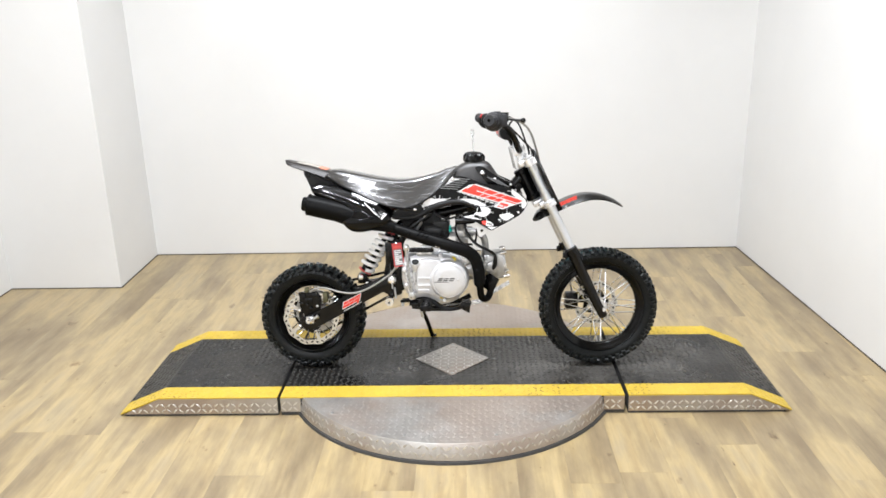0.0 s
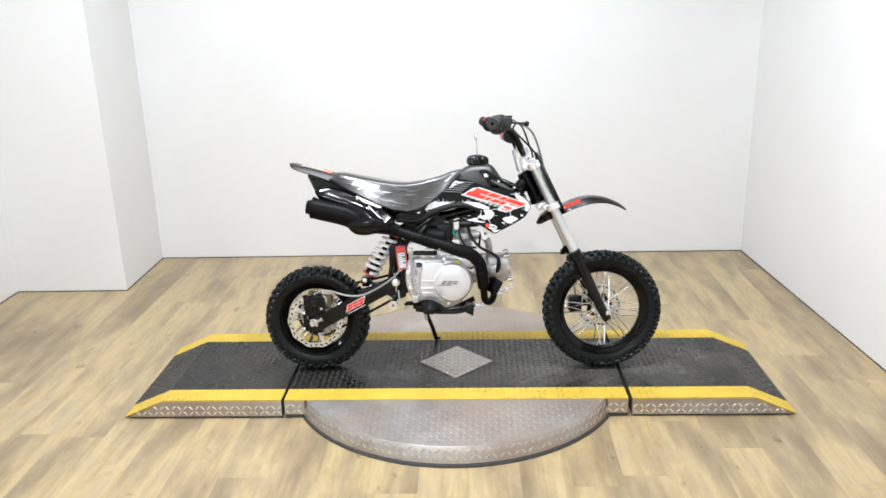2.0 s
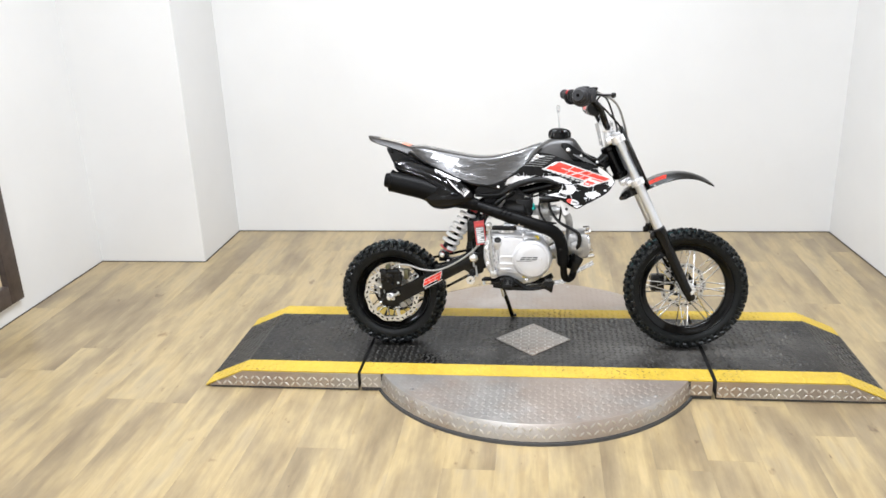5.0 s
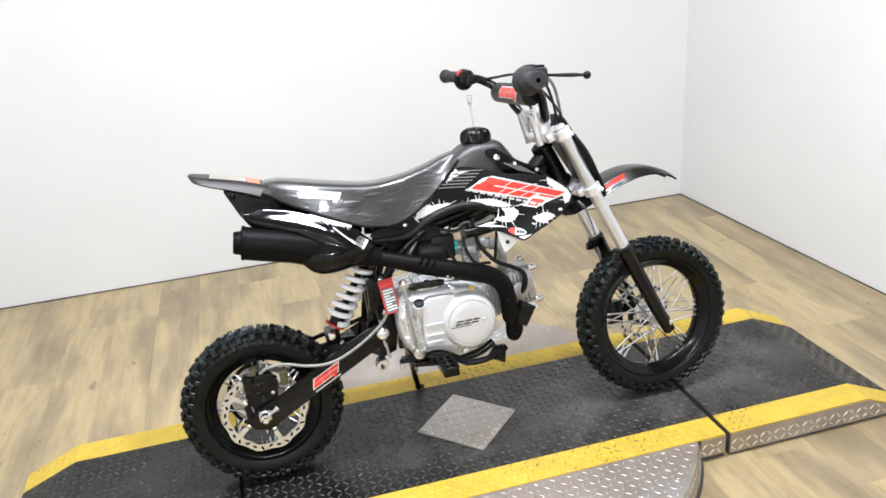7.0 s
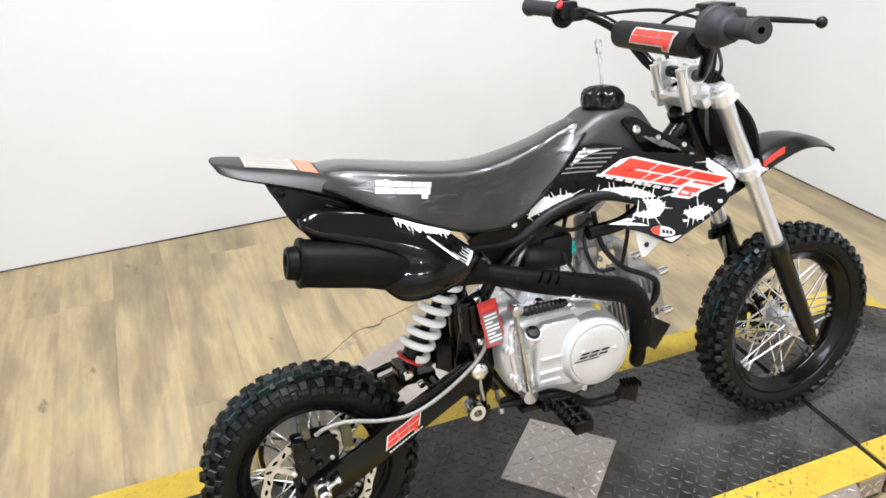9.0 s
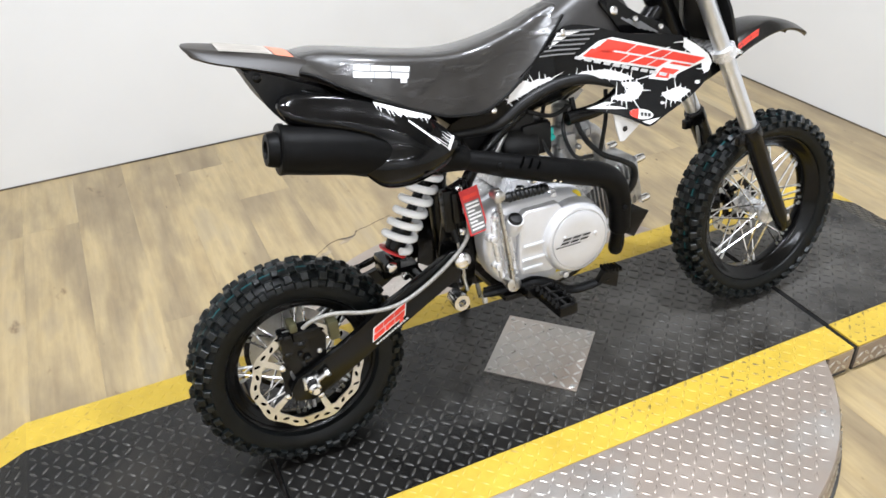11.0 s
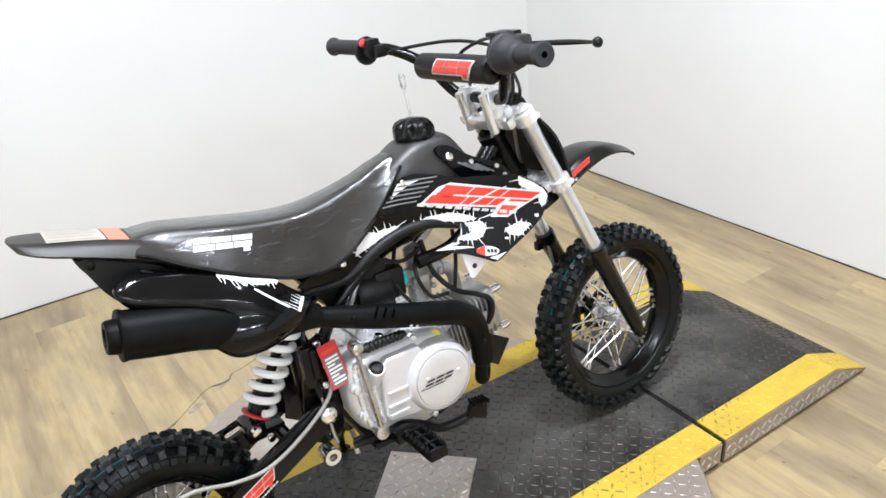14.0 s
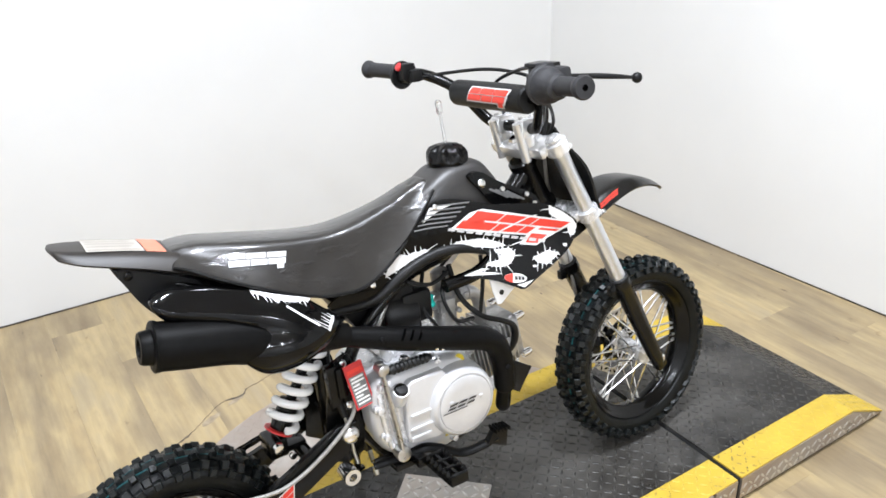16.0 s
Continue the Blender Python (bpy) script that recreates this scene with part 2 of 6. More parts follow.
def tyre_material(name, cx, cz, teal):
    """Black rubber with faint moulded lines of teal on the tread, as on a new tyre."""
    m = mat(name, (0.004, 0.004, 0.004), 0.36, spec=0.20)
    b = m.node_tree.nodes["Principled BSDF"]
    co = node(m, "ShaderNodeTexCoord")
    n1 = node(m, "ShaderNodeTexNoise", Scale=35.0, Detail=6.0)
    link(m, co, "Object", n1, "Vector")
    sep = node(m, "ShaderNodeSeparateXYZ")
    link(m, co, "Object", sep, "Vector")
    band = node(m, "ShaderNodeMath")
    band.operation = "ABSOLUTE"
    link(m, sep, "Y", band, 0)
    wave = node(m, "ShaderNodeMath")
    wave.operation = "COMPARE"
    wave.inputs[1].default_value, wave.inputs[2].default_value = 0.0105, 0.0018
    link(m, band, "Value", wave, 0)
    spots = ramp(m, n1, "Fac", [(0.40, (0, 0, 0)), (0.50, (1, 1, 1))])
    mul = node(m, "ShaderNodeMath")
    mul.operation = "MULTIPLY"
    link(m, wave, "Value", mul, 0)
    link(m, spots, "Color", mul, 1)
    mix = m.node_tree.nodes.new("ShaderNodeMix")
    mix.data_type = "RGBA"
    tone = ramp(m, n1, "Fac", [(0.3, (0.0024, 0.0030, 0.0031)), (0.7, (0.0045, 0.0056, 0.0058))])
    link(m, mul, "Value", mix, 0)
    m.node_tree.links.new(tone.outputs["Color"], mix.inputs[6])
    mix.inputs[7].default_value = (*teal, 1)
    m.node_tree.links.new(mix.outputs[2], b.inputs["Base Color"])
    n2 = node(m, "ShaderNodeTexNoise", Scale=700.0, Detail=3.0)
    link(m, co, "Object", n2, "Vector")
    bp = node(m, "ShaderNodeBump", Strength=0.2, Distance=0.002)
    link(m, n2, "Fac", bp, "Height")
    link(m, bp, "Normal", b, "Normal")
    return m


def floor_material():
    """Vinyl planks with a pale oak print: streaks along the board, grey and umber patches, each board its own tone."""
    m = mat("oak_plank", (0.5, 0.4, 0.28), 0.36, spec=0.72)
    b = m.node_tree.nodes["Principled BSDF"]
    co = node(m, "ShaderNodeTexCoord")
    info = node(m, "ShaderNodeObjectInfo")
    off = node(m, "ShaderNodeVectorMath")
    off.operation = "SCALE"
    off.inputs["Scale"].default_value = 17.0
    comb = node(m, "ShaderNodeCombineXYZ")
    for k in range(3):
        link(m, info, "Random", comb, k)
    link(m, comb, "Vector", off, 0)
    add = node(m, "ShaderNodeVectorMath")
    link(m, co, "Object", add, 0)
    link(m, off, "Vector", add, 1)

    def stretched(sx, sy, scale, detail=6.0):
        mp = node(m, "ShaderNodeMapping")
        mp.inputs["Scale"].default_value = (sx, sy, 1)
        link(m, add, "Vector", mp, "Vector")
        n = node(m, "ShaderNodeTexNoise", Scale=scale, Detail=detail, Roughness=0.6)
        link(m, mp, "Vector", n, "Vector")
        return n

    broad = stretched(1.0, 0.27, 6.0)
    streak = stretched(1.0, 0.10, 26.0, 5.0)
    grain = stretched(1.0, 0.05, 70.0)
    knot = stretched(1.0, 0.55, 17.0, 4.0)
    speck = stretched(1.0, 0.40, 48.0, 2.0)
    c1 = ramp(m, broad, "Fac", [(0.30, (0.231, 0.175, 0.101)), (0.42, (0.313, 0.244, 0.141)), (0.50, (0.397, 0.310, 0.170)), (0.57, (0.486, 0.377, 0.196)), (0.64, (0.427, 0.341, 0.198)), (0.74, (0.358, 0.290, 0.184))])
    c2 = ramp(m, grain, "Fac", [(0.35, (0.86, 0.85, 0.83)), (0.62, (1, 1, 1))])
    c3 = ramp(m, knot, "Fac", [(0.25, (0.50, 0.43, 0.37)), (0.34, (1, 1, 1))])
    c4 = ramp(m, streak, "Fac", [(0.36, (0.87, 0.85, 0.83)), (0.48, (0.98, 0.98, 0.97)), (0.62, (1.0, 1.0, 1.0))])
    c5 = ramp(m, speck, "Fac", [(0.205, (0.36, 0.30, 0.25)), (0.26, (1, 1, 1))])
    tone = ramp(m, info, "Random", [(0.0, (0.93, 0.92, 0.92)), (0.5, (0.98, 0.97, 0.96)), (1.0, (1.0, 1.0, 1.0))])
    prev = c1
    for c in (c2, c3, c4, c5, tone):
        mx = m.node_tree.nodes.new("ShaderNodeMix")
        mx.data_type, mx.blend_type = "RGBA", "MULTIPLY"
        mx.inputs[0].default_value = 1.0
        m.node_tree.links.new(prev.outputs[2 if prev.bl_idname == "ShaderNodeMix" else "Color"], mx.inputs[6])
        link(m, c, "Color", mx, 7)
        prev = mx
    m.node_tree.links.new(prev.outputs[2], b.inputs["Base Color"])
    rr = node(m, "ShaderNodeMapRange")
    rr.inputs["To Min"].default_value, rr.inputs["To Max"].default_value = 0.24, 0.44
    link(m, grain, "Fac", rr, "Value")
    link(m, rr, "Result", b, "Roughness")
    bp = node(m, "ShaderNodeBump", Strength=0.12, Distance=0.002)
    link(m, grain, "Fac", bp, "Height")
    link(m, bp, "Normal", b, "Normal")
    return m


PLANK = floor_material()


# ---- mesh helpers ----
def finish(name, bm, material, parent=None, label="", smooth=True, angle=38):
    bmesh.ops.recalc_face_normals(bm, faces=bm.faces)
    me = bpy.data.meshes.new(name)
    bm.to_mesh(me)
    bm.free()
    if smooth:
        me.polygons.foreach_set("use_smooth", [True] * len(me.polygons))
        me.set_sharp_from_angle(angle=radians(angle))
    me.materials.append(material)
    ob = new(name, me)
    ob.parent = parent
    if label:
        tagged(ob, label)
    return ob


def part(name, bm, material, parent, label="", smooth=True, angle=38):
    return finish(name, bm, material, parent, label, smooth, angle)


def box(bm, c, s, bevel=0.0, m=None, seg=2):
    r = bmesh.ops.create_cube(bm, size=1.0)
    vs = r["verts"]
    bmesh.ops.scale(bm, vec=s, verts=vs)
    if bevel:
        es = list({e for v in vs for e in v.link_edges})
        out = bmesh.ops.bevel(bm, geom=es, offset=bevel, segments=seg, affect="EDGES", profile=0.6)
        vs = list({v for f in out["faces"] for v in f.verts} | {v for v in vs if v.is_valid})
    if m is not None:
        bmesh.ops.transform(bm, matrix=m, verts=vs)
    bmesh.ops.translate(bm, vec=c, verts=vs)
    return vs


def rings(bm, loops, caps=True, closed=False):
    """Skins a row of rings of equal count."""
    rows = [[bm.verts.new(p) for p in loop] for loop in loops]
    n = len(rows[0])
    pairs = list(zip(rows, rows[1:])) + ([(rows[-1], rows[0])] if closed else [])
    for a, b in pairs:
        for k in range(n):
            bm.faces.new((a[k], a[(k + 1) % n], b[(k + 1) % n], b[k]))
    if caps and not closed:
        bm.faces.new(rows[0][::-1])
        bm.faces.new(rows[-1])
    return rows


def frame_of(d):
    d = Vector(d).normalized()
    u = d.cross(Vector((0, 0, 1)))
    if u.length < 1e-3:
        u = d.cross(Vector((0, 1, 0)))
    u.normalize()
    return u, d.cross(u).normalized()


def curve_through(pts, steps=6, closed=False):
    """A smooth curve through points (Catmull-Rom), of any dimension."""
    p = [np.array(q, float) for q in pts]
    if closed:
        p = [p[-1]] + p + [p[0], p[1]]
    else:
        p = [2 * p[0] - p[1]] + p + [2 * p[-1] - p[-2]]
    out = []
    for k in range(1, len(p) - 2):
        for s in range(steps):
            t = s / steps
            a, b, c, d = p[k - 1 : k + 3]
            out.append(0.5 * (2 * b + (c - a) * t + (2 * a - 5 * b + 4 * c - d) * t * t + (3 * b - a - 3 * c + d) * t**3))
    if not closed:
        out.append(p[-2])
    return out


def tube(bm, pts, r, seg=10, steps=6, squash=1.0):
    """A pipe along a smooth path; r is one radius or one for each point."""
    rs = [r] * len(pts) if isinstance(r, (int, float)) else r
    path = curve_through([(*p, q) for p, q in zip(pts, rs)], steps) if len(pts) > 2 else [np.array((*p, q), float) for p, q in zip(pts, rs)]
    loops, u = [], None
    for k, q in enumerate(path):
        a, b = path[max(k - 1, 0)][:3], path[min(k + 1, len(path) - 1)][:3]
        d = Vector(b - a).normalized()
        if u is None:
            u, v = frame_of(d)
        else:
            u = (u - d * u.dot(d)).normalized()
            v = d.cross(u)
        loops.append([Vector(q[:3]) + float(q[3]) * (u * math.cos(t) + v * squash * math.sin(t)) for t in np.linspace(0, 2 * math.pi, seg, endpoint=False)])
    return rings(bm, loops)


def rod(bm, a, b, r0, r1=None, seg=16):
    return tube(bm, [a, b], [r0, r0 if r1 is None else r1], seg)


def turned(bm, origin, axis, profile, seg=32, caps=True):
    """A turned body: profile of (distance along the axis, radius)."""
    d = Vector(axis).normalized()
    u, v = frame_of(d)
    o = Vector(origin)
    return rings(bm, [[o + d * h + r * (u * math.cos(t) + v * math.sin(t)) for t in np.linspace(0, 2 * math.pi, seg, endpoint=False)] for h, r in profile], caps)


def slab(bm, outline, y0, y1, bevel=0.0, seg=2):
    """A plate with an outline in x and z, between two depths y (numbers, or functions of x and z)."""
    f0 = y0 if callable(y0) else (lambda x, z: y0)
    f1 = y1 if callable(y1) else (lambda x, z: y1)
    a = [bm.verts.new((x, f0(x, z), z)) for x, z in outline]
    b = [bm.verts.new((x, f1(x, z), z)) for x, z in outline]
    n = len(a)
    fa = bm.faces.new(a[::-1])
    fb = bm.faces.new(b)
    for k in range(n):
        bm.faces.new((a[k], a[(k + 1) % n], b[(k + 1) % n], b[k]))
    if bevel:
        es = list(fa.edges) + list(fb.edges)
        bmesh.ops.bevel(bm, geom=es, offset=bevel, segments=seg, affect="EDGES", profile=0.6)


def curve_outline(pts, steps=4):
    """A rounded closed outline in x and z."""
    return [(p[0], p[1]) for p in curve_through(pts, steps, True)]


def sheet(poly, step=0.012):
    """A flat outline in x and z, cut into a fine net so that it can follow a curved surface."""
    bm = bmesh.new()
    whole = bm.faces.new([bm.verts.new((u, 0, v)) for u, v in poly])
    whole.normal_update()
    bmesh.ops.triangulate(bm, faces=[whole])
    for k, axis in ((0, (1, 0, 0)), (2, (0, 0, 1))):
        lo, hi = min(v.co[k] for v in bm.verts), max(v.co[k] for v in bm.verts)
        c = math.floor(lo / step) * step + step
        while c < hi - 1e-5:
            co = [0, 0, 0]
            co[k] = c
            bmesh.ops.bisect_plane(bm, geom=bm.verts[:] + bm.edges[:] + bm.faces[:], dist=1e-6, plane_co=co, plane_no=axis)
            c += step
    return bm


def thicken(bm, off):
    """Gives an open sheet thickness: a second layer and a rim between the two."""
    top = bm.faces[:]
    rim = [e for e in bm.edges if len(e.link_faces) == 1]
    low = {v: bm.verts.new(v.co + Vector(off)) for v in bm.verts[:]}
    for f in top:
        bm.faces.new([low[v] for v in reversed(f.verts)])
    for e in rim:
        a, b = e.verts
        bm.faces.new((a, b, low[b], low[a]))


def print_on(name, polys, place, material, parent, label="", step=0.012):
    """Flat print: polygons in u and v, laid on a surface by place(u, v); blots and lines one by one."""
    if name in ("splash", "stripe") and len(polys) > 1:
        return [print_on(name, [poly], place, material, parent, label, step) for poly in polys]
    bm = bmesh.new()
    for poly in polys:
        one = sheet(poly, step)
        at = {v: bm.verts.new(place(v.co.x, v.co.z)) for v in one.verts}
        for f in one.faces:
            bm.faces.new([at[v] for v in f.verts])
        one.free()
    return part(name, bm, material, parent, label, smooth=False)


def spatter(body, seed, spikes, reach):
    """A paint blot: an outline with an uneven edge and thin spikes of many lengths pointing away from it."""
    rnd = random.Random(seed)
    area = sum(a[0] * b[1] - b[0] * a[1] for a, b in zip(body, body[1:] + body[:1]))
    pts = [Vector(p) for p in (body if area > 0 else body[::-1])]
    total = sum((b - a).length for a, b in zip(pts, pts[1:] + pts[:1]))
    out = []
    for a, b in zip(pts, pts[1:] + pts[:1]):
        d = b - a
        out.append(tuple(a))
        n = Vector((d.y, -d.x)).normalized()
        count = max(1, round(spikes * d.length / total))
        for k in range(count):
            m = (k + 0.5 + rnd.uniform(-0.25, 0.25)) / count
            w = min(0.0011, 0.22 * d.length / count)
            tip = reach * rnd.choice((0.12, 0.25, 0.4, 0.65, 1.0))
            lean = d.normalized() * rnd.uniform(-0.5, 0.5) * tip
            c = a + d * m
            e = d.normalized() * w
            for p in (c - e, c + n * tip + lean - e * 0.25, c + n * tip + lean + e * 0.25, c + e):
                out.append(tuple(p))
    return out


def splash(cx, cy, rx, ry, spikes, seed, turn=0.0):
    """A small round paint blot."""
    body = [(cx + rx * 0.6 * math.cos(t) * math.cos(turn) - ry * 0.6 * math.sin(t) * math.sin(turn), cy + rx * 0.6 * math.cos(t) * math.sin(turn) + ry * 0.6 * math.sin(t) * math.cos(turn)) for t in np.linspace(0, 2 * math.pi, 9, endpoint=False)]
    return spatter(body, seed, spikes, 0.5 * ry)


def within(poly, outline):
    """Draws the points of a print that would overhang an outline back towards its middle."""
    cx, cy = sum(p[0] for p in poly) / len(poly), sum(p[1] for p in poly) / len(poly)

    def inside(x, y):
        hit = False
        for (ax, ay), (bx, by) in zip(outline, outline[1:] + outline[:1]):
            if (ay > y) != (by > y) and x < ax + (bx - ax) * (y - ay) / (by - ay):
                hit = not hit
        return hit
    out = []
    for x, y in poly:
        for _ in range(40):
            if inside(x, y):
                break
            x, y = cx + (x - cx) * 0.94, cy + (y - cy) * 0.94
        out.append((x, y))
    return out


def comb(p0, p1, depth, teeth, seed, slant=0.0, reach=1.6):
    """A white smear with a straight edge from p0 to p1; its other side is uneven, with thin spikes of many lengths."""
    rnd = random.Random(seed)
    dx, dy = p1[0] - p0[0], p1[1] - p0[1]
    l = math.hypot(dx, dy)
    nx, ny = dy / l, -dx / l
    pts = [p0, p1]
    for k in range(teeth - 1, -1, -1):
        m = (k + 0.5 + rnd.uniform(-0.22, 0.22)) / teeth
        full = depth * (0.45 + 0.55 * math.sin(math.pi * min(0.92, max(0.12, m)))) * rnd.uniform(0.7, 1.0)
        tip = full + depth * reach * rnd.choice((0.12, 0.3, 0.55, 1.0))
        lean = slant * tip / l + rnd.uniform(-0.4, 0.4) / teeth
        w = 0.17 / teeth
        for t, d in ((m + 2.2 * w, full * rnd.uniform(0.85, 1.0)), (m + w, full), (m + lean + 0.25 * w, tip), (m + lean - 0.25 * w, tip * 0.97), (m - w, full * 0.97)):
            pts.append((p0[0] + dx * t + nx * d, p0[1] + dy * t + ny * d))
    return pts


def blocks_badge(w, h, slant=0.35):
    """A plain badge of slanted bars in pairs on a backing outline, in a box w by h."""
    def q(u0, v0, u1, v1):
        return [(u0 * w + v0 * h * slant, v0 * h), (u1 * w + v0 * h * slant, v0 * h), (u1 * w + v1 * h * slant, v1 * h), (u0 * w + v1 * h * slant, v1 * h)]
    back = [q(-0.03, -0.11, 1.02, 1.11), q(0.80, -0.46, 0.985, 0.0)]
    blocks = [q(a, 0.0, b, 0.47) for a, b in ((0.0, 0.355), (0.37, 0.66), (0.675, 0.98))]
    blocks += [q(a, 0.54, b, 1.0) for a, b in ((0.01, 0.285), (0.30, 0.63), (0.645, 0.985))]
    blocks += [q(0.83, -0.36, 0.95, 0.0)]
    return back, blocks


# ---- room ----
BACK, LEFT, FRONT = 1.512, -2.23, -4.3
FAR = 3.1


def wall(name, outline, lo, hi, material=None, label=""):
    """A wall as a prism: outline in plan, from z lo to hi."""
    bm = bmesh.new()
    rings(bm, [[(x, y, z) for x, y in outline] for z in (lo, hi)])
    ob = finish(name, bm, material or WALL, smooth=False)
    return tagged(ob, label or "plain white painted wall meeting the plank floor", "wall", kind="structure")


wall("wall_north", [(LEFT - 0.15, BACK), (FAR, BACK), (FAR, BACK + 0.15), (LEFT - 0.15, BACK + 0.15)], -0.02, CEIL)
wall("wall_west", [(LEFT - 0.15, FRONT), (LEFT, FRONT), (LEFT, BACK), (LEFT - 0.15, BACK)], -0.02, CEIL)
wall("wall_column", [(LEFT, 0.992), (-1.672, 0.992), (-1.682, BACK), (LEFT, BACK)], -0.02, CEIL, label="white painted boxed column in the corner of the room")
wall("wall_east", [(1.532, BACK), (1.615, -0.4), (1.615, FRONT), (1.735, FRONT), (1.735, -0.4), (1.652, BACK)], -0.02, 1.318, label="white painted half-height partition wall with flat top")
wall("wall_east_far", [(FAR, FRONT), (FAR + 0.15, FRONT), (FAR + 0.15, BACK + 0.15), (FAR, BACK + 0.15)], -0.02, CEIL, BEIGE, "beige painted wall beyond the half-height partition")
wall("wall_south", [(LEFT - 0.15, FRONT - 0.15), (FAR + 0.15, FRONT - 0.15), (FAR + 0.15, FRONT), (LEFT - 0.15, FRONT)], -0.02, CEIL)
bm = bmesh.new()
box(bm, ((LEFT + FAR) / 2, (FRONT + BACK) / 2, CEIL + 0.06), (FAR - LEFT + 0.3, BACK - FRONT + 0.3, 0.12))
tagged(finish("ceiling", bm, CEILM, smooth=False), "plain white painted flat ceiling with lamps", "ceiling", kind="structure")

# patchy dark joint where the floor meets the walls
bm = bmesh.new()
for a, b in (((LEFT, 0.992), (-1.672, 0.992)), ((-1.672, 0.992), (-1.682, BACK)), ((-1.682, BACK), (1.532, BACK)), ((1.532, BACK), (1.615, -0.4)), ((1.615, -0.4), (1.615, FRONT)), ((LEFT, FRONT), (LEFT, 0.992))):
    d = Vector((b[0] - a[0], b[1] - a[1], 0))
    mid = Vector(((a[0] + b[0]) / 2, (a[1] + b[1]) / 2, 0.0015))
    box(bm, mid, (d.length, 0.009, 0.004), 0, Matrix.Rotation(math.atan2(d.y, d.x), 4, "Z"))
tagged(finish("trim_floor_edge", bm, JOINTM, smooth=False), "thin brown joint between floor and walls", "trim", kind="structure")

for px, py, watts in DOWNLIGHTS:
    e = tagged(new("ceiling_light"), "round white recessed downlight in the white ceiling", "ceiling light", "downlights in the ceiling")
    e.location = (px, py, CEIL)
    bm = bmesh.new()
    rings(bm, [[(r * math.cos(t), r * math.sin(t), z) for r, z in ((0.088, 0.0), (0.125, 0.0), (0.122, -0.012), (0.092, -0.022))] for t in np.linspace(0, 2 * math.pi, 32, endpoint=False)], closed=True)
    part("trim_ring", bm, WHITE, e)

# framed mirror low on the west wall
mir = tagged(new("wall_mirror"), "dark wooden framed mirror mounted low on white wall", "mirror")
mir.location = (LEFT, 0.307, 0.082)
W, H, F, D = 0.62, 1.45, 0.085, 0.03
for name, y0, y1, z0, z1 in (("frame_stile", -F, 0, 0, H), ("frame_stile", -W, -W + F, 0, H), ("frame_rail", -W + F, -F, 0, F), ("frame_rail", -W + F, -F, H - F, H)):
    bm = bmesh.new()
    box(bm, (D / 2, (y0 + y1) / 2, (z0 + z1) / 2), (D, abs(y1 - y0), z1 - z0), 0.005)
    part(name, bm, FRAMEWOOD, mir)
bm = bmesh.new()
box(bm, (0.008, -W / 2, H / 2), (0.012, W - 2 * F + 0.02, H - 2 * F + 0.02))
part("mirror_pane", bm, MIRROR, mir, smooth=False)


# ---- turntable stand ----
DECK, HALF, STRIPE = 0.068, 0.284, 0.079
MIDX, CREST, TIP = 0.584, 1.005, 1.146


def lozenge(verts, faces, c, u, v, n, length=0.013, width=0.0034, high=0.0014):
    """One raised lug of tread plate: a low, pointed ridge."""
    k = len(verts)
    for a, b, h in ((-1, 0, 0), (-0.35, -1, 0), (0.35, -1, 0), (1, 0, 0), (0.35, 1, 0), (-0.35, 1, 0), (-0.6, 0, 1), (0.6, 0, 1)):
        verts.append(tuple(c + u * (a * length) + v * (b * width) + n * (h * high)))
    for f in ((0, 1, 6), (1, 2, 7, 6), (2, 3, 7), (3, 4, 7), (4, 5, 6, 7), (5, 0, 6)):
        faces.append(tuple(k + i for i in f))


def tread(name, origin, along, across, w, h, material, parent, pitch=0.0205, inside=None, size=1.0, label="", high=0.0014):
    """Raised lugs of tread plate over a patch of w by h metres, turned by turns this way and that."""
    u, v = Vector(along).normalized(), Vector(across).normalized()
    n = u.cross(v).normalized()
    if n.z < -0.3 or (abs(n.z) <= 0.3 and n.y > 0):
        n = -n
    o = Vector(origin)
    verts, faces = [], []
    for i in range(int(w / pitch) + 1):
        for j in range(int(h / pitch) + 1):
            a, b = (i + 0.5) * pitch, (j + 0.5) * pitch
            if a > w - 0.006 or b > h - 0.006 or (inside and not inside(*(o + u * a + v * b))):
                continue
            s = 1 if (i + j) % 2 else -1
            p, q = (u + s * v).normalized(), (u * -s + v).normalized()
            lozenge(verts, faces, o + u * a + v * b, p, q, n, 0.0108 * size, 0.0027 * size, high)
    me = bpy.data.meshes.new(name)
    me.from_pydata(verts, [], faces)
    me.polygons.foreach_set("use_smooth", [True] * len(me.polygons))
    me.materials.append(material)
    ob = new(name, me)
    ob.parent = parent
    return tagged(ob, label, kind="stuff")


def deck_surface(parent, x0, x1, z0, z1, size=1.0):
    """Black tread deck with a yellow band along each long side, flat or sloping."""
    dx, dz = x1 - x0, z1 - z0
    length = math.hypot(dx, dz)
    along = (dx, 0, dz)
    for nm, ya, yb, mt in (("deck_plate", -HALF + STRIPE, HALF - STRIPE, TREAD_B), ("yellow_band", -HALF, -HALF + STRIPE, TREAD_Y), ("yellow_band", HALF - STRIPE, HALF, TREAD_Y)):
        bm = bmesh.new()
        rings(bm, [[(x, ya, z - 0.004), (x, yb, z - 0.004), (x, yb, z), (x, ya, z)] for x, z in ((x0, z0), (x1, z1))])
        p = part(nm, bm, mt, parent, "black painted tread plate" if mt is TREAD_B else "yellow painted tread edge", smooth=False)
        tread("tread_pattern", (x0, ya, z0), along, (0, 1, 0), length, yb - ya, TREAD_BL if mt is TREAD_B else TREAD_YL, p, size=size, high=0.0022)


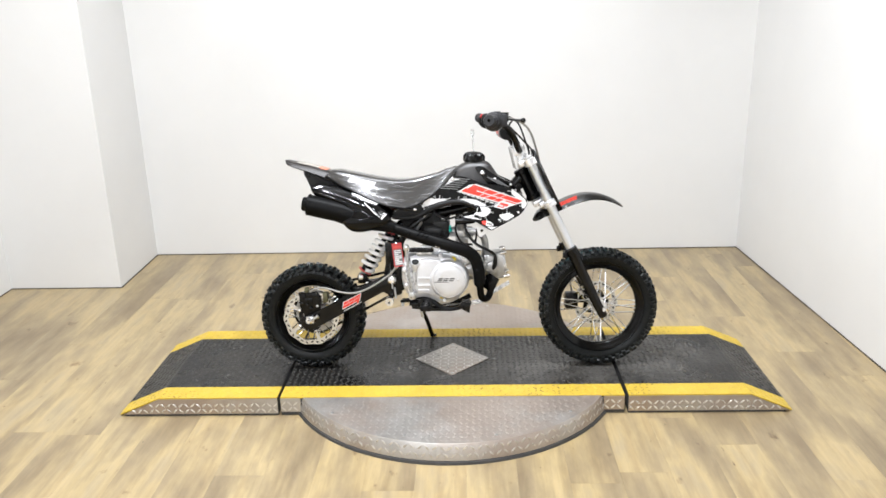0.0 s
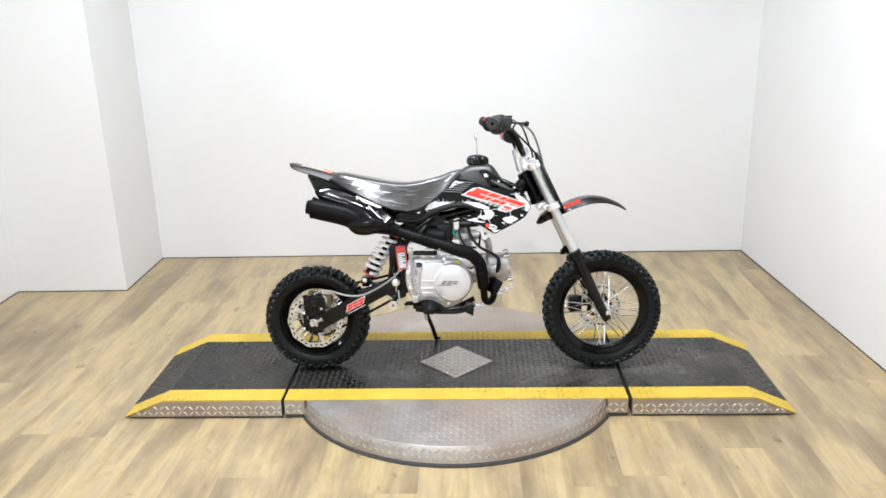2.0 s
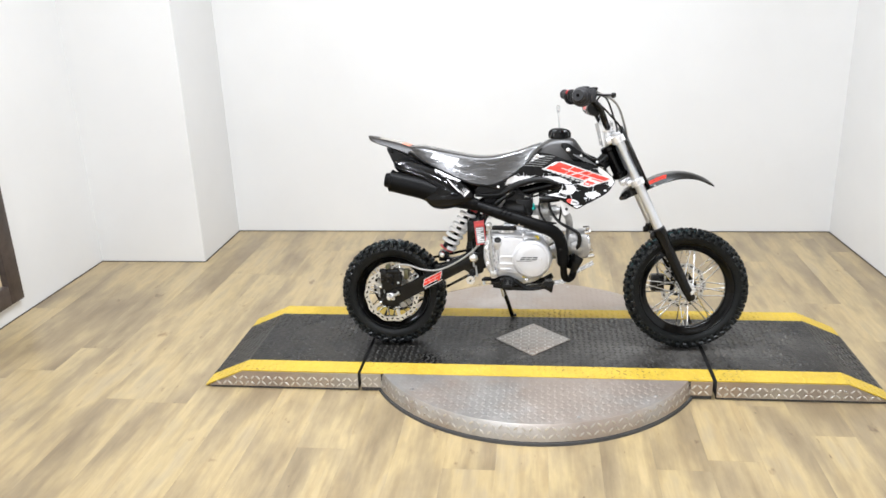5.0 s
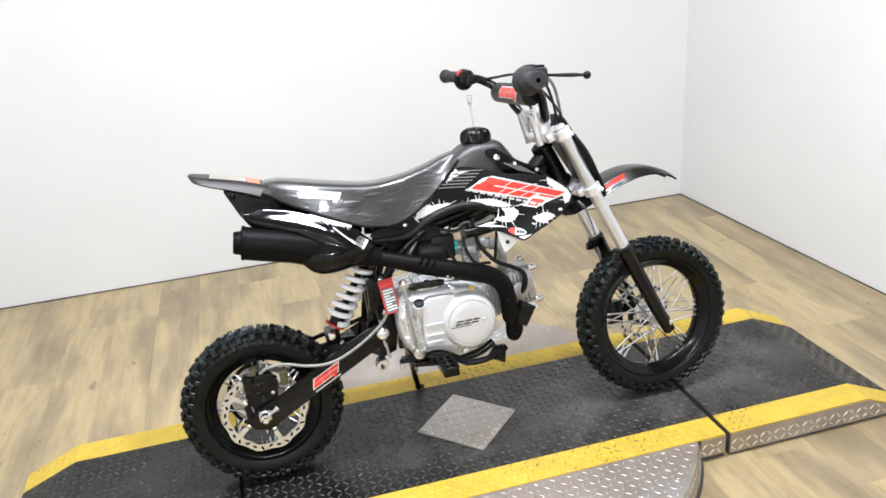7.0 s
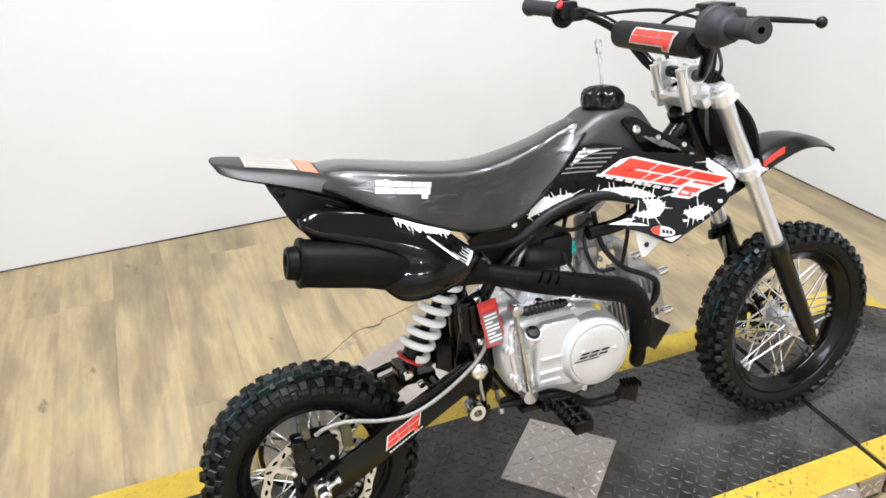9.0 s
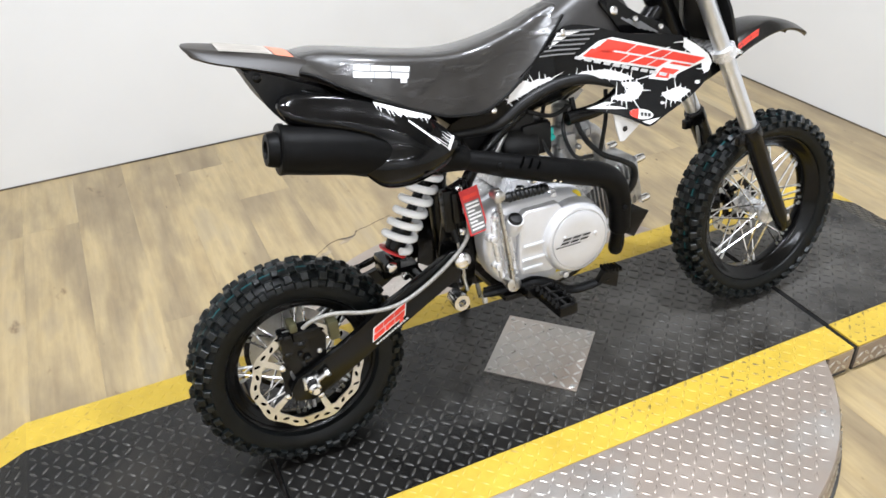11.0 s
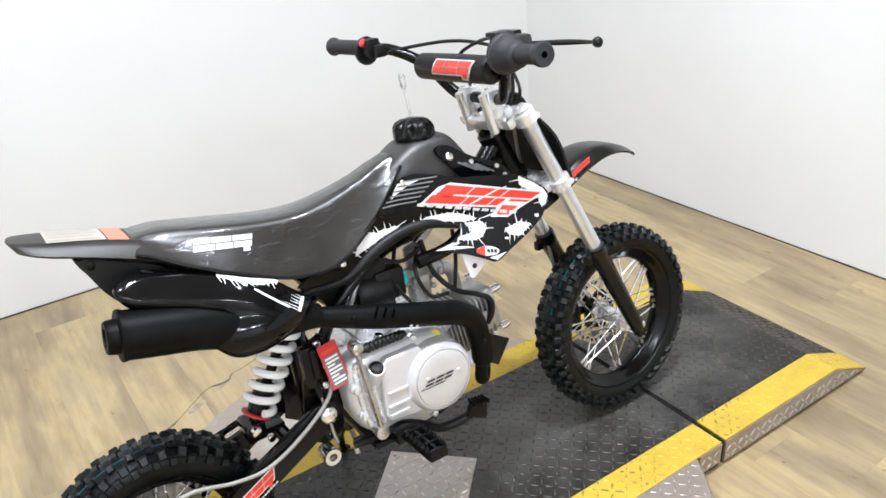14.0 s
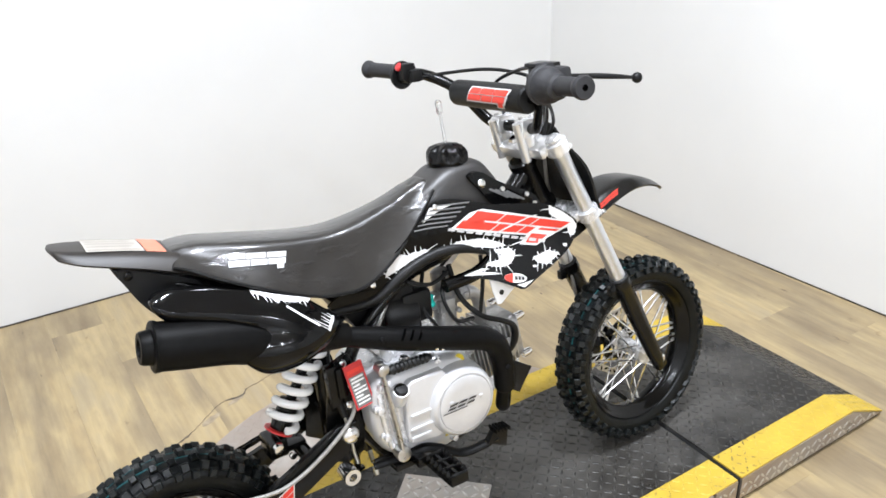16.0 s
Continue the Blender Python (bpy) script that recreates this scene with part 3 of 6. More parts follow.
turn = tagged(new("turntable"), "round aluminium tread plate turntable with black and yellow deck", "turntable")
R, RTOP, TOPZ = 0.591, 0.581, 0.0662
bm = bmesh.new()
turned(bm, (0, 0, 0), (0, 0, 1), [(0.0, R + 0.006), (0.009, R + 0.004), (0.011, R - 0.004), (0.016, R - 0.012)], 96)
part("base_ring", bm, RUBBERB, turn, "dark rubber base ring")
bm = bmesh.new()
turned(bm, (0, 0, 0), (0, 0, 1), [(0.011, R - 0.002), (0.012, R), (TOPZ - 0.002, RTOP), (TOPZ, RTOP - 0.002), (TOPZ, 0.25)], 128)
disk = part("round_plate", bm, TREAD_S, turn, "silver tread plate")
tread("tread_pattern", (-R, -R, TOPZ), (1, 0, 0), (0, 1, 0), 2 * R, 2 * R, TREAD_S, disk, inside=lambda x, y, z: HALF + 0.002 < abs(y) and math.hypot(x, y) < RTOP - 0.012, high=0.0014)
verts, faces = [], []
NR = 158
for i in range(NR):
    for j, z in enumerate((0.029, 0.0515)):
        t = 2 * math.pi * (i + 0.5 * j) / NR
        n = Vector((math.cos(t), math.sin(t), 0))
        u, v = Vector((-math.sin(t), math.cos(t), 0)), Vector((0, 0, 1))
        s = 1 if (i + j) % 2 else -1
        lozenge(verts, faces, n * (R + (RTOP - R) * (z - 0.015) / 0.049) + Vector((0, 0, z)), (u + s * v).normalized(), (u * -s + v).normalized(), n, 0.0124, 0.0031, 0.0024)
me = bpy.data.meshes.new("tread_pattern")
me.from_pydata(verts, [], faces)
me.polygons.foreach_set("use_smooth", [True] * len(me.polygons))
me.materials.append(TREAD_SL)
o = tagged(new("tread_pattern", me), kind="stuff")
o.parent = disk
for k in range(12):
    t = 2 * math.pi * (k + 0.5) / 12
    if abs(math.sin(t)) * 0.55 > HALF + 0.02:
        bm = bmesh.new()
        turned(bm, (0.55 * math.cos(t), 0.55 * math.sin(t), TOPZ), (0, 0, 1), [(0, 0.006), (0.0012, 0.0055), (0.0018, 0.003)], 10)
        part("rivet", bm, STEEL, disk)
bm = bmesh.new()
box(bm, (0, 0, 0.0315), (2 * MIDX, 2 * HALF - 0.004, 0.063), 0)
part("core", bm, RUBBERB, turn, "dark core under the deck", smooth=False)
deck_surface(turn, -MIDX, MIDX, DECK, DECK)
for sy in (-1, 1):
    for xa, xb in ((-MIDX, -0.515), (0.515, MIDX)):
        bm = bmesh.new()
        box(bm, ((xa + xb) / 2, sy * HALF, 0.039), (xb - xa, 0.005, 0.050))
        p = part("side_skirt", bm, TREAD_S, turn, "silver tread plate skirt", smooth=False)
        tread("tread_pattern", (xa, sy * (HALF + 0.0025), 0.014), (1, 0, 0), (0, 0, 1), xb - xa, 0.050, TREAD_SL, p, size=1.1, high=0.0025)
dia = 0.1925
bm = bmesh.new()
box(bm, (0, 0.002, DECK + 0.0018), (dia, dia, 0.0036), 0.0008, Matrix.Rotation(radians(45), 4, "Z"))
dp = part("inset_plate", bm, TREAD_S, turn, "silver diamond tread plate screwed to deck", smooth=False)
c45 = math.sqrt(0.5)
tread("tread_pattern", (0, 0.002 - dia * c45, DECK + 0.0036), (c45, c45, 0), (-c45, c45, 0), dia, dia, TREAD_SL, dp, high=0.0019)
for k in range(4):
    t = math.pi / 2 * k
    bm = bmesh.new()
    turned(bm, (0.121 * math.cos(t), 0.002 + 0.121 * math.sin(t), DECK + 0.0034), (0, 0, 1), [(0, 0.0055), (0.0015, 0.005), (0.0028, 0.002)], 12)
    part("screw", bm, STEEL, dp)

for side in (-1, 1):
    ra = tagged(new("ramp"), "black tread plate ramp with yellow edges and silver skirts", "ramp", "ramps beside the turntable")
    gap = 0.014 if side > 0 else 0.011
    xa, xb, xc = side * (MIDX + gap), side * CREST, side * TIP
    bm = bmesh.new()
    rings(bm, [[(xa, y, 0.004), (xa, y, 0.0635), (xb, y, 0.0635), (side * (TIP - 0.02), y, 0.006)] for y in (-HALF + 0.004, HALF - 0.004)])
    part("core", bm, RUBBERB, ra, "dark core of the ramp", smooth=False)
    deck_surface(ra, min(xa, xb), max(xa, xb), DECK, DECK, 0.92)
    if side > 0:
        deck_surface(ra, xb, xc, DECK, 0.008, 0.92)
    else:
        deck_surface(ra, xc, xb, 0.008, DECK, 0.92)
    for sy in (-1, 1):
        bm = bmesh.new()
        y = sy * HALF
        slab(bm, [(xa, 0.008), (xa, 0.0635), (xb, 0.0635), (side * (TIP - 0.015), 0.008)], y - 0.0025, y + 0.0025)
        p = part("side_skirt", bm, TREAD_S, ra, "silver tread plate skirt", smooth=False)

        def under(x, yy, z, xb=xb):
            return abs(x) < CREST or z < DECK - (abs(x) - CREST) / (TIP - CREST) * 0.06 - 0.008
        tread("tread_pattern", (min(xa, xc), sy * (HALF + 0.0025), 0.009), (1, 0, 0), (0, 0, 1), abs(xc - xa), 0.054, TREAD_SL, p, inside=under, size=1.1, high=0.0025)
    for sy in (-1, 1):
        bm = bmesh.new()
        box(bm, ((xa + side * (TIP - 0.02)) / 2, sy * (HALF - 0.006), 0.004), (abs(side * (TIP - 0.02) - xa), 0.01, 0.008))
        part("foot_strip", bm, RUBBERB, ra, "dark rubber foot strip", smooth=False)


# ---- the bike ----
bike = tagged(new("dirt_bike"), "small black dirt bike with red and white graphics on side stand", "dirt bike")
LEAN = 7.9
bike.matrix_basis = pose(0.2, -0.031, DECK, 0, 0, -0.25) @ pose(0, 0, 0, -LEAN) @ pose(-0.2, 0, 0)


def bolt(parent, at, axis, r, h, material=None, nm="bolt"):
    """A bolt head with a rounded top."""
    bm = bmesh.new()
    turned(bm, at, axis, [(0, r), (h * 0.6, r), (h * 0.9, r * 0.75), (h, r * 0.3)], 10)
    return part(nm, bm, material or CHROME, parent)


def wheel(name, cx, cz, outer, bead, open_r, half, knobs, disc_y, disc_r, teal):
    """Spoked wheel: rim with tyre, hub, spokes, disc and axle as parts of it."""
    rim_out = bead + 0.002
    bm = bmesh.new()
    side = [(0.006, open_r), (0.011, open_r + 0.001), (0.016, open_r + 0.006), (0.020, bead - 0.009), (0.025, bead - 0.006), (0.0285, bead + 0.001), (0.0275, bead + 0.003), (0.0245, bead - 0.001), (0.012, bead - 0.002)]
    prof = [(-h, r) for h, r in side[::-1]] + side
    u, v = Vector((1, 0, 0)), Vector((0, 0, 1))
    o = Vector((cx, 0, cz))
    rings(bm, [[o + Vector((0, h, 0)) + r * (u * math.cos(t) + v * math.sin(t)) for h, r in prof] for t in np.linspace(0, 2 * math.pi, 64, endpoint=False)], closed=True)
    rim = part(name, bm, RIMM, bike, "black spoked wheel rim")

    # tyre: carcass, with blocks of tread standing on it
    bm = bmesh.new()
    hgt = outer - 0.0078 - bead
    sect = [(-0.017, bead - 0.001), (-0.0245, bead + 0.001), (-half * 0.78, bead + 0.10 * hgt), (-half * 0.88, bead + 0.28 * hgt)]
    sect += [(half * 0.93 * math.sin(a), bead + hgt * (0.53 + 0.47 * math.cos(a))) for a in np.linspace(-0.5 * math.pi, 0.5 * math.pi, 13)]
    sect += [(half * 0.88, bead + 0.28 * hgt), (half * 0.78, bead + 0.10 * hgt), (0.0245, bead + 0.001), (0.017, bead - 0.001)]
    rings(bm, [[o + Vector((0, h, 0)) + r * (u * math.cos(t) + v * math.sin(t)) for h, r in sect] for t in np.linspace(0, 2 * math.pi, 72, endpoint=False)], closed=True)
    rows = [(0.0, 0.0160, 0.0110, 0), (0.46, 0.0125, 0.0120, 1), (-0.46, 0.0125, 0.0120, 1), (0.90, 0.0155, 0.0145, 0), (-0.90, 0.0155, 0.0145, 0), (1.30, 0.0135, 0.0125, 1), (-1.30, 0.0135, 0.0125, 1)]
    tyre = part("tyre", bm, tyre_material(name + "_rubber", cx, cz, teal), rim, "knobbly black rubber off-road tyre", angle=30)
    rnd = random.Random(7)
    for ang, lw, ll, odd in rows:
        deep = 0.0078 if abs(ang) < 1.2 else 0.0062
        bm = bmesh.new()
        rings(bm, [[(sa * ll * 0.5 * sc, sb * lw * 0.5 * sc, hh) for sa, sb in ((-1, -1), (1, -1), (1, 1), (-1, 1))] for hh, sc in ((-0.004, 1.15), (deep * 0.8, 0.92), (deep, 0.74))])
        bmesh.ops.recalc_face_normals(bm, faces=bm.faces)
        km = bpy.data.meshes.new("tread_block")
        bm.to_mesh(km)
        bm.free()
        km.materials.append(BLOCKM)
        for k in range(knobs):
            t = 2 * math.pi * (k + 0.5 * odd + rnd.uniform(-0.07, 0.07)) / knobs
            rr = bead + hgt * (0.53 + 0.47 * math.cos(ang))
            rad = u * math.cos(t) + v * math.sin(t)
            nrm = (rad * math.cos(ang) * 0.75 + Vector((0, math.sin(ang), 0))).normalized() if ang else rad
            tan = -u * math.sin(t) + v * math.cos(t)
            c = o + Vector((0, half * 0.93 * math.sin(ang), 0)) + rad * rr
            kb = new("tread_block", km)
            kb.parent = rim
            kb.matrix_basis = Matrix.Translation(c) @ Matrix((tan, nrm.cross(tan), nrm)).transposed().to_4x4() @ Matrix.Rotation(rnd.uniform(-0.14, 0.14), 4, "Z")
    bm = bmesh.new()
    turned(bm, (cx, 0, cz), (0, 1, 0), [(-0.042, 0.012), (-0.042, 0.026), (-0.036, 0.028), (-0.032, 0.017), (0.032, 0.017), (0.036, 0.028), (0.042, 0.026), (0.042, 0.012)], 28)
    part("hub", bm, ALU, rim, "silver hub")
    # spokes share one mesh
    L = open_r - 0.022
    bm = bmesh.new()
    rod(bm, (0, 0, 0), (0, 0, 1), 0.0021, seg=6)
    bmesh.ops.recalc_face_normals(bm, faces=bm.faces)
    sm = bpy.data.meshes.new("spoke")
    bm.to_mesh(sm)
    bm.free()
    sm.materials.append(CHROME)
    bm = bmesh.new()
    turned(bm, (0, 0, 0), (0, 0, 1), [(-0.013, 0.0024), (-0.011, 0.0030), (-0.001, 0.0032), (0.0, 0.0050), (0.003, 0.0050)], 8)
    bmesh.ops.recalc_face_normals(bm, faces=bm.faces)
    nm = bpy.data.meshes.new("spoke_nipple")
    bm.to_mesh(nm)
    bm.free()
    nm.materials.append(STEEL)
    for k in range(32):
        t = 2 * math.pi * (k + 0.25) / 32
        cross = (0.42 if (k // 2) % 2 else -0.42)
        sy = 0.033 if k % 2 else -0.033
        a = o + Vector((0, sy, 0)) + 0.024 * (u * math.cos(t - cross * 1.6) + v * math.sin(t - cross * 1.6))
        b = o + Vector((0, sy * 0.1, 0)) + (open_r + 0.001) * (u * math.cos(t + cross * 0.35) + v * math.sin(t + cross * 0.35))
        s = new("spoke", sm)
        d = b - a
        s.parent = rim
        turn_to = d.to_track_quat("Z", "Y").to_matrix().to_4x4()
        s.matrix_basis = Matrix.Translation(a) @ turn_to @ Matrix.Diagonal((1, 1, d.length, 1))
        s = new("spoke_nipple", nm)
        s.parent = rim
        s.matrix_basis = Matrix.Translation(b) @ turn_to
    # brake disc: a narrow wavy ring with slots as flat black faces, tabs inward to a carrier with bolts
    bm = bmesh.new()
    n = 160
    way = [u * math.cos(2 * math.pi * k / n) + v * math.sin(2 * math.pi * k / n) for k in range(n)]
    outs = [disc_r + 0.0022 * math.cos(10 * 2 * math.pi * k / n) for k in range(n)]
    ins = [disc_r - 0.0155 + 0.0018 * math.cos(10 * 2 * math.pi * k / n) - 0.007 * max(0.0, math.cos(5 * 2 * math.pi * k / n)) ** 6 for k in range(n)]
    rings(bm, [[o + Vector((0, disc_y + h, 0)) + r * d for r, d in zip(rr, way)] for rr, h in ((outs, -0.0015), (outs, 0.0015), (ins, 0.0015), (ins, -0.0015))], closed=True)
    part("brake_disc", bm, DISCM, rim, "wavy silver brake disc")
    bm = bmesh.new()
    rings(bm, [[o + Vector((0, disc_y + h, 0)) + (r + 0.004 * math.cos(10 * math.pi * k / n)) * d for k, d in enumerate(way)] for r, h in ((0.046, -0.002), (0.046, 0.002), (0.030, 0.002), (0.030, -0.002))], closed=True)
    part("disc_carrier", bm, FRAMEM, rim, "black disc carrier")
    for k in range(5):
        t = 2 * math.pi * k / 5
        d = u * math.cos(t) + v * math.sin(t)
        tt = -u * math.sin(t) + v * math.cos(t)
        c = o + Vector((0, disc_y, 0))
        bm = bmesh.new()
        rings(bm, [[c + d * r + tt * (sx * w) + Vector((0, h, 0)) for sx, h in ((-1, -0.0013), (1, -0.0013), (1, 0.0013), (-1, 0.0013))] for r, w in ((0.044, 0.0055), (0.056, 0.0045), (disc_r - 0.020, 0.006))])
        part("disc_arm", bm, DISCM, rim)
        bolt(rim, c + d * 0.049, (0, math.copysign(1, disc_y), 0), 0.0062, 0.006)
    for k in range(30):
        bm = bmesh.new()
        t = 2 * math.pi * (k + 0.5) / 30
        d, tt = u * math.cos(t) + v * math.sin(t), -u * math.sin(t) + v * math.cos(t)
        c = o + d * (disc_r - (0.0055, 0.0105, 0.0075)[k % 3])
        tilt = (0.9, -0.5, 0.2)[k % 3]
        p, q = d * math.sin(tilt) + tt * math.cos(tilt), d * math.cos(tilt) - tt * math.sin(tilt)
        for h in (-1, 1):
            bm.faces.new([bm.verts.new(c + Vector((0, disc_y + h * 0.0018, 0)) + p * (0.0060 * math.cos(a)) + q * (0.0027 * math.sin(a))) for a in np.linspace(0, 2 * math.pi, 10, endpoint=False)])
        part("disc_slot", bm, HOLE, rim, smooth=False)
    bm = bmesh.new()
    rod(bm, (cx, -0.088, cz), (cx, 0.088, cz), 0.006)
    for sy in (-1, 1):
        reach = 1.0 if cx < 0 else 0.35
        turned(bm, (cx, sy * 0.078, cz), (0, sy, 0), [(0, 0.0135), (0.005 * reach, 0.0135), (0.005 * reach, 0.0110), (0.026 * reach, 0.0110), (0.029 * reach, 0.007), (0.034 * reach, 0.006)], 6 if sy > 0 else 12)
    part("axle", bm, CHROME, rim, "bright axle with nuts")
    return rim


FX, FZ, RX, RZ = 0.529, 0.2135, -0.504, 0.190
wheel("front_wheel", FX, FZ, 0.2135, 0.160, 0.136, 0.039, 44, 0.047, 0.080, (0.02, 0.10, 0.105))
rwheel = wheel("rear_wheel", RX, RZ, 0.193, 0.131, 0.109, 0.046, 36, -0.057, 0.098, (0.02, 0.09, 0.10))

# ---- fork ----
FTOP, FDIR = Vector((0.276, 0, 0.739)), (Vector((0.529, 0, 0.2)) - Vector((0.276, 0, 0.739))).normalized()


def on_fork(d, y, fore=0.0):
    p = FTOP + FDIR * d
    return Vector((p.x + fore, y, p.z))


for sy in (-1, 1):
    y = sy * 0.077
    bm = bmesh.new()
    turned(bm, on_fork(-0.012, y), FDIR, [(0, 0.004), (0.0, 0.0155), (0.36, 0.0155)], 24)
    st = part("fork_tube", bm, FORKM, bike, "polished silver fork tube")
    bm = bmesh.new()
    turned(bm, on_fork(-0.013, y), -FDIR, [(0, 0.0155), (0.005, 0.0155), (0.008, 0.012), (0.009, 0.004)], 18)
    part("fork_cap", bm, ALU, st)
    bm = bmesh.new()
    turned(bm, on_fork(0.335, y), FDIR, [(0, 0.0165), (0.002, 0.021), (0.022, 0.0215), (0.025, 0.0195), (0.12, 0.0185), (0.225, 0.0165), (0.262, 0.0135), (0.275, 0.008)], 24)
    box(bm, (FX - 0.003, y, FZ - 0.002), (0.030, 0.022, 0.05), 0.007, Matrix.Rotation(-radians(25), 4, "Y"))
    leg = part("fork_lower_leg", bm, FRAMEM, bike, "gloss black lower fork leg")
    bm = bmesh.new()
    turned(bm, on_fork(0.331, y), FDIR, [(0, 0.0158), (0.001, 0.0195), (0.005, 0.0195)], 20)
    part("dust_seal", bm, GRIPM, leg)
# brake caliper on the far leg, and its hose
bm = bmesh.new()
box(bm, (FX - 0.088, 0.052, FZ + 0.010), (0.048, 0.040, 0.060), 0.008)
rod(bm, (FX - 0.1, 0.075, FZ + 0.022), (FX - 0.1, 0.082, FZ + 0.022), 0.012)
rod(bm, (FX - 0.075, 0.075, FZ + 0.002), (FX - 0.075, 0.082, FZ + 0.002), 0.012)
box(bm, (FX - 0.05, 0.068, FZ + 0.01), (0.06, 0.008, 0.03), 0.003)
part("front_caliper", bm, FRAMEM, bike, "black front brake caliper")
for sy in (-1, 1):
    bm = bmesh.new()
    rod(bm, on_fork(0.340, sy * 0.077, -0.012), on_fork(0.36, sy * 0.077, -0.028), 0.007)
    box(bm, on_fork(0.362, sy * 0.075, -0.030), (0.018, 0.014, 0.020), 0.003)
    part("hose_guide", bm, FRAMEM, bike)

for nm, d, thick, reach in (("upper_triple_clamp", 0.002, 0.026, 0.045), ("lower_triple_clamp", 0.16, 0.024, 0.042)):
    bm = bmesh.new()
    rot = Matrix.Rotation(math.atan2(FDIR.x, -FDIR.z) * -1, 4, "Y")
    for sy in (-1, 1):
        turned(bm, on_fork(d - thick / 2, sy * 0.077), FDIR, [(0, 0.018), (0.002, 0.0225), (thick - 0.002, 0.0225), (thick, 0.018)], 20)
        box(bm, on_fork(d, sy * 0.047, -0.014), (0.050 if d < 0.1 else 0.042, 0.056, thick * 0.86), 0.007, rot)
        turned(bm, on_fork(d, sy * 0.088, 0.016), (0, sy, 0), [(0, 0.006), (0.008, 0.006), (0.01, 0.004)], 8)
    box(bm, on_fork(d, 0, -0.026), (0.05, 0.07, thick * 0.9), 0.006, rot)
    part(nm, bm, POLISH if d < 0.1 else ALU, bike, "polished silver triple clamp")
bm = bmesh.new()
turned(bm, on_fork(0.03, 0, -0.038), FDIR, [(0, 0.022), (0.004, 0.027), (0.016, 0.027), (0.02, 0.022), (0.10, 0.022), (0.104, 0.027), (0.116, 0.027), (0.12, 0.022)], 24)
part("steering_head", bm, FRAMEM, bike, "black steering head")
bm = bmesh.new()
turned(bm, on_fork(0.012, 0, -0.03), -FDIR, [(0.0, 0.017), (0.024, 0.017), (0.024, 0.012), (0.03, 0.010)], 6)
part("stem_nut", bm, CHROME, bike)

# front plate ahead of the fork
bm = bmesh.new()
outl = curve_through([(-0.075, 0.0), (-0.046, 0.046), (-0.03, 0.085), (0.03, 0.085), (0.062, 0.055), (0.075, 0.0), (0.066, -0.065), (0.046, -0.118), (-0.046, -0.118), (-0.066, -0.065)], 3, True)
lo = []
for fore in (0.028, 0.034):
    lo.append([on_fork(0.052 - q[1] * 1.08, 0, 0) + Vector((fore + 0.006 - 1.3 * q[0] ** 2, q[0] * 1.3, 0)) for q in outl])
rings(bm, lo)
part("front_plate", bm, PLASTIC, bike, "blank black plastic front plate", angle=50)

# ---- handlebar ----
bm = bmesh.new()
BARP = [(0.124, 0.316, 0.893), (0.146, 0.22, 0.888), (0.172, 0.17, 0.880), (0.208, 0.122, 0.848), (0.234, 0.078, 0.796), (0.242, 0.052, 0.784)]
tube(bm, [(x, -y, z) for x, y, z in BARP] + [(0.243, 0, 0.783)] + BARP[::-1], 0.0108, 12, 5)
tube(bm, [(0.204, -0.122, 0.848), (0.197, -0.10, 0.848), (0.197, 0.10, 0.848), (0.204, 0.122, 0.848)], 0.007, 8)
bar = part("handlebar", bm, FRAMEM, bike, "black steel motocross handlebar")
bm = bmesh.new()
turned(bm, (0.195, -0.106, 0.848), (0, 1, 0), [(0.0, 0.010), (0.0, 0.021), (0.003, 0.0245), (0.104, 0.0252), (0.209, 0.0245), (0.212, 0.021), (0.212, 0.010)], 28)
pad = part("bar_pad", bm, PLASTIC, bar, "round black foam crossbar pad")


def on_pad(u, v):
    t = radians(158) - v / 0.0254
    return Vector((0.195 + 0.0260 * math.cos(t), u, 0.848 + 0.0260 * math.sin(t)))


back, blocks = blocks_badge(0.110, 0.024, 0.4)
flip = lambda polys, s=1: [[(0.040 - u, -0.015 + v) for u, v in p] for p in polys]
print_on("badge_backing", flip(back), lambda u, v: on_pad(u, v) - Vector((0.0004, 0, 0)), SILVERP, bar)
print_on("badge", flip(blocks), lambda u, v: on_pad(u, v) - Vector((0.0012, 0, -0.0002)), RED, bar, "red block badge")
for sy in (-1, 1):
    bm = bmesh.new()
    lp = []
    for k in range(0, 29):
        h = 0.122 * k / 28
        lp.append((h, 0.0150 if k % 2 else 0.0136))
    prof = [(0, 0.004), (0, 0.0165), (0.004, 0.0185), (0.010, 0.0180), (0.016, 0.0152)] + [(h + 0.012, r) for h, r in lp[1:-4]] + [(0.120, 0.0155), (0.121, 0.0205), (0.126, 0.0205), (0.127, 0.011)]
    a = Vector((0.121, sy * 0.324, 0.894))
    turned(bm, a, Vector((0.145, sy * 0.21, 0.888)) - a, prof, 24)
    g = part("grip", bm, GRIPM, bar, "black ribbed rubber grip")
    bm = bmesh.new()
    turned(bm, a, Vector((-0.02, sy * 0.1, 0.004)), [(0.0, 0.005), (0.0008, 0.004)], 12)
    part("end_hole", bm, HOLE, bar)
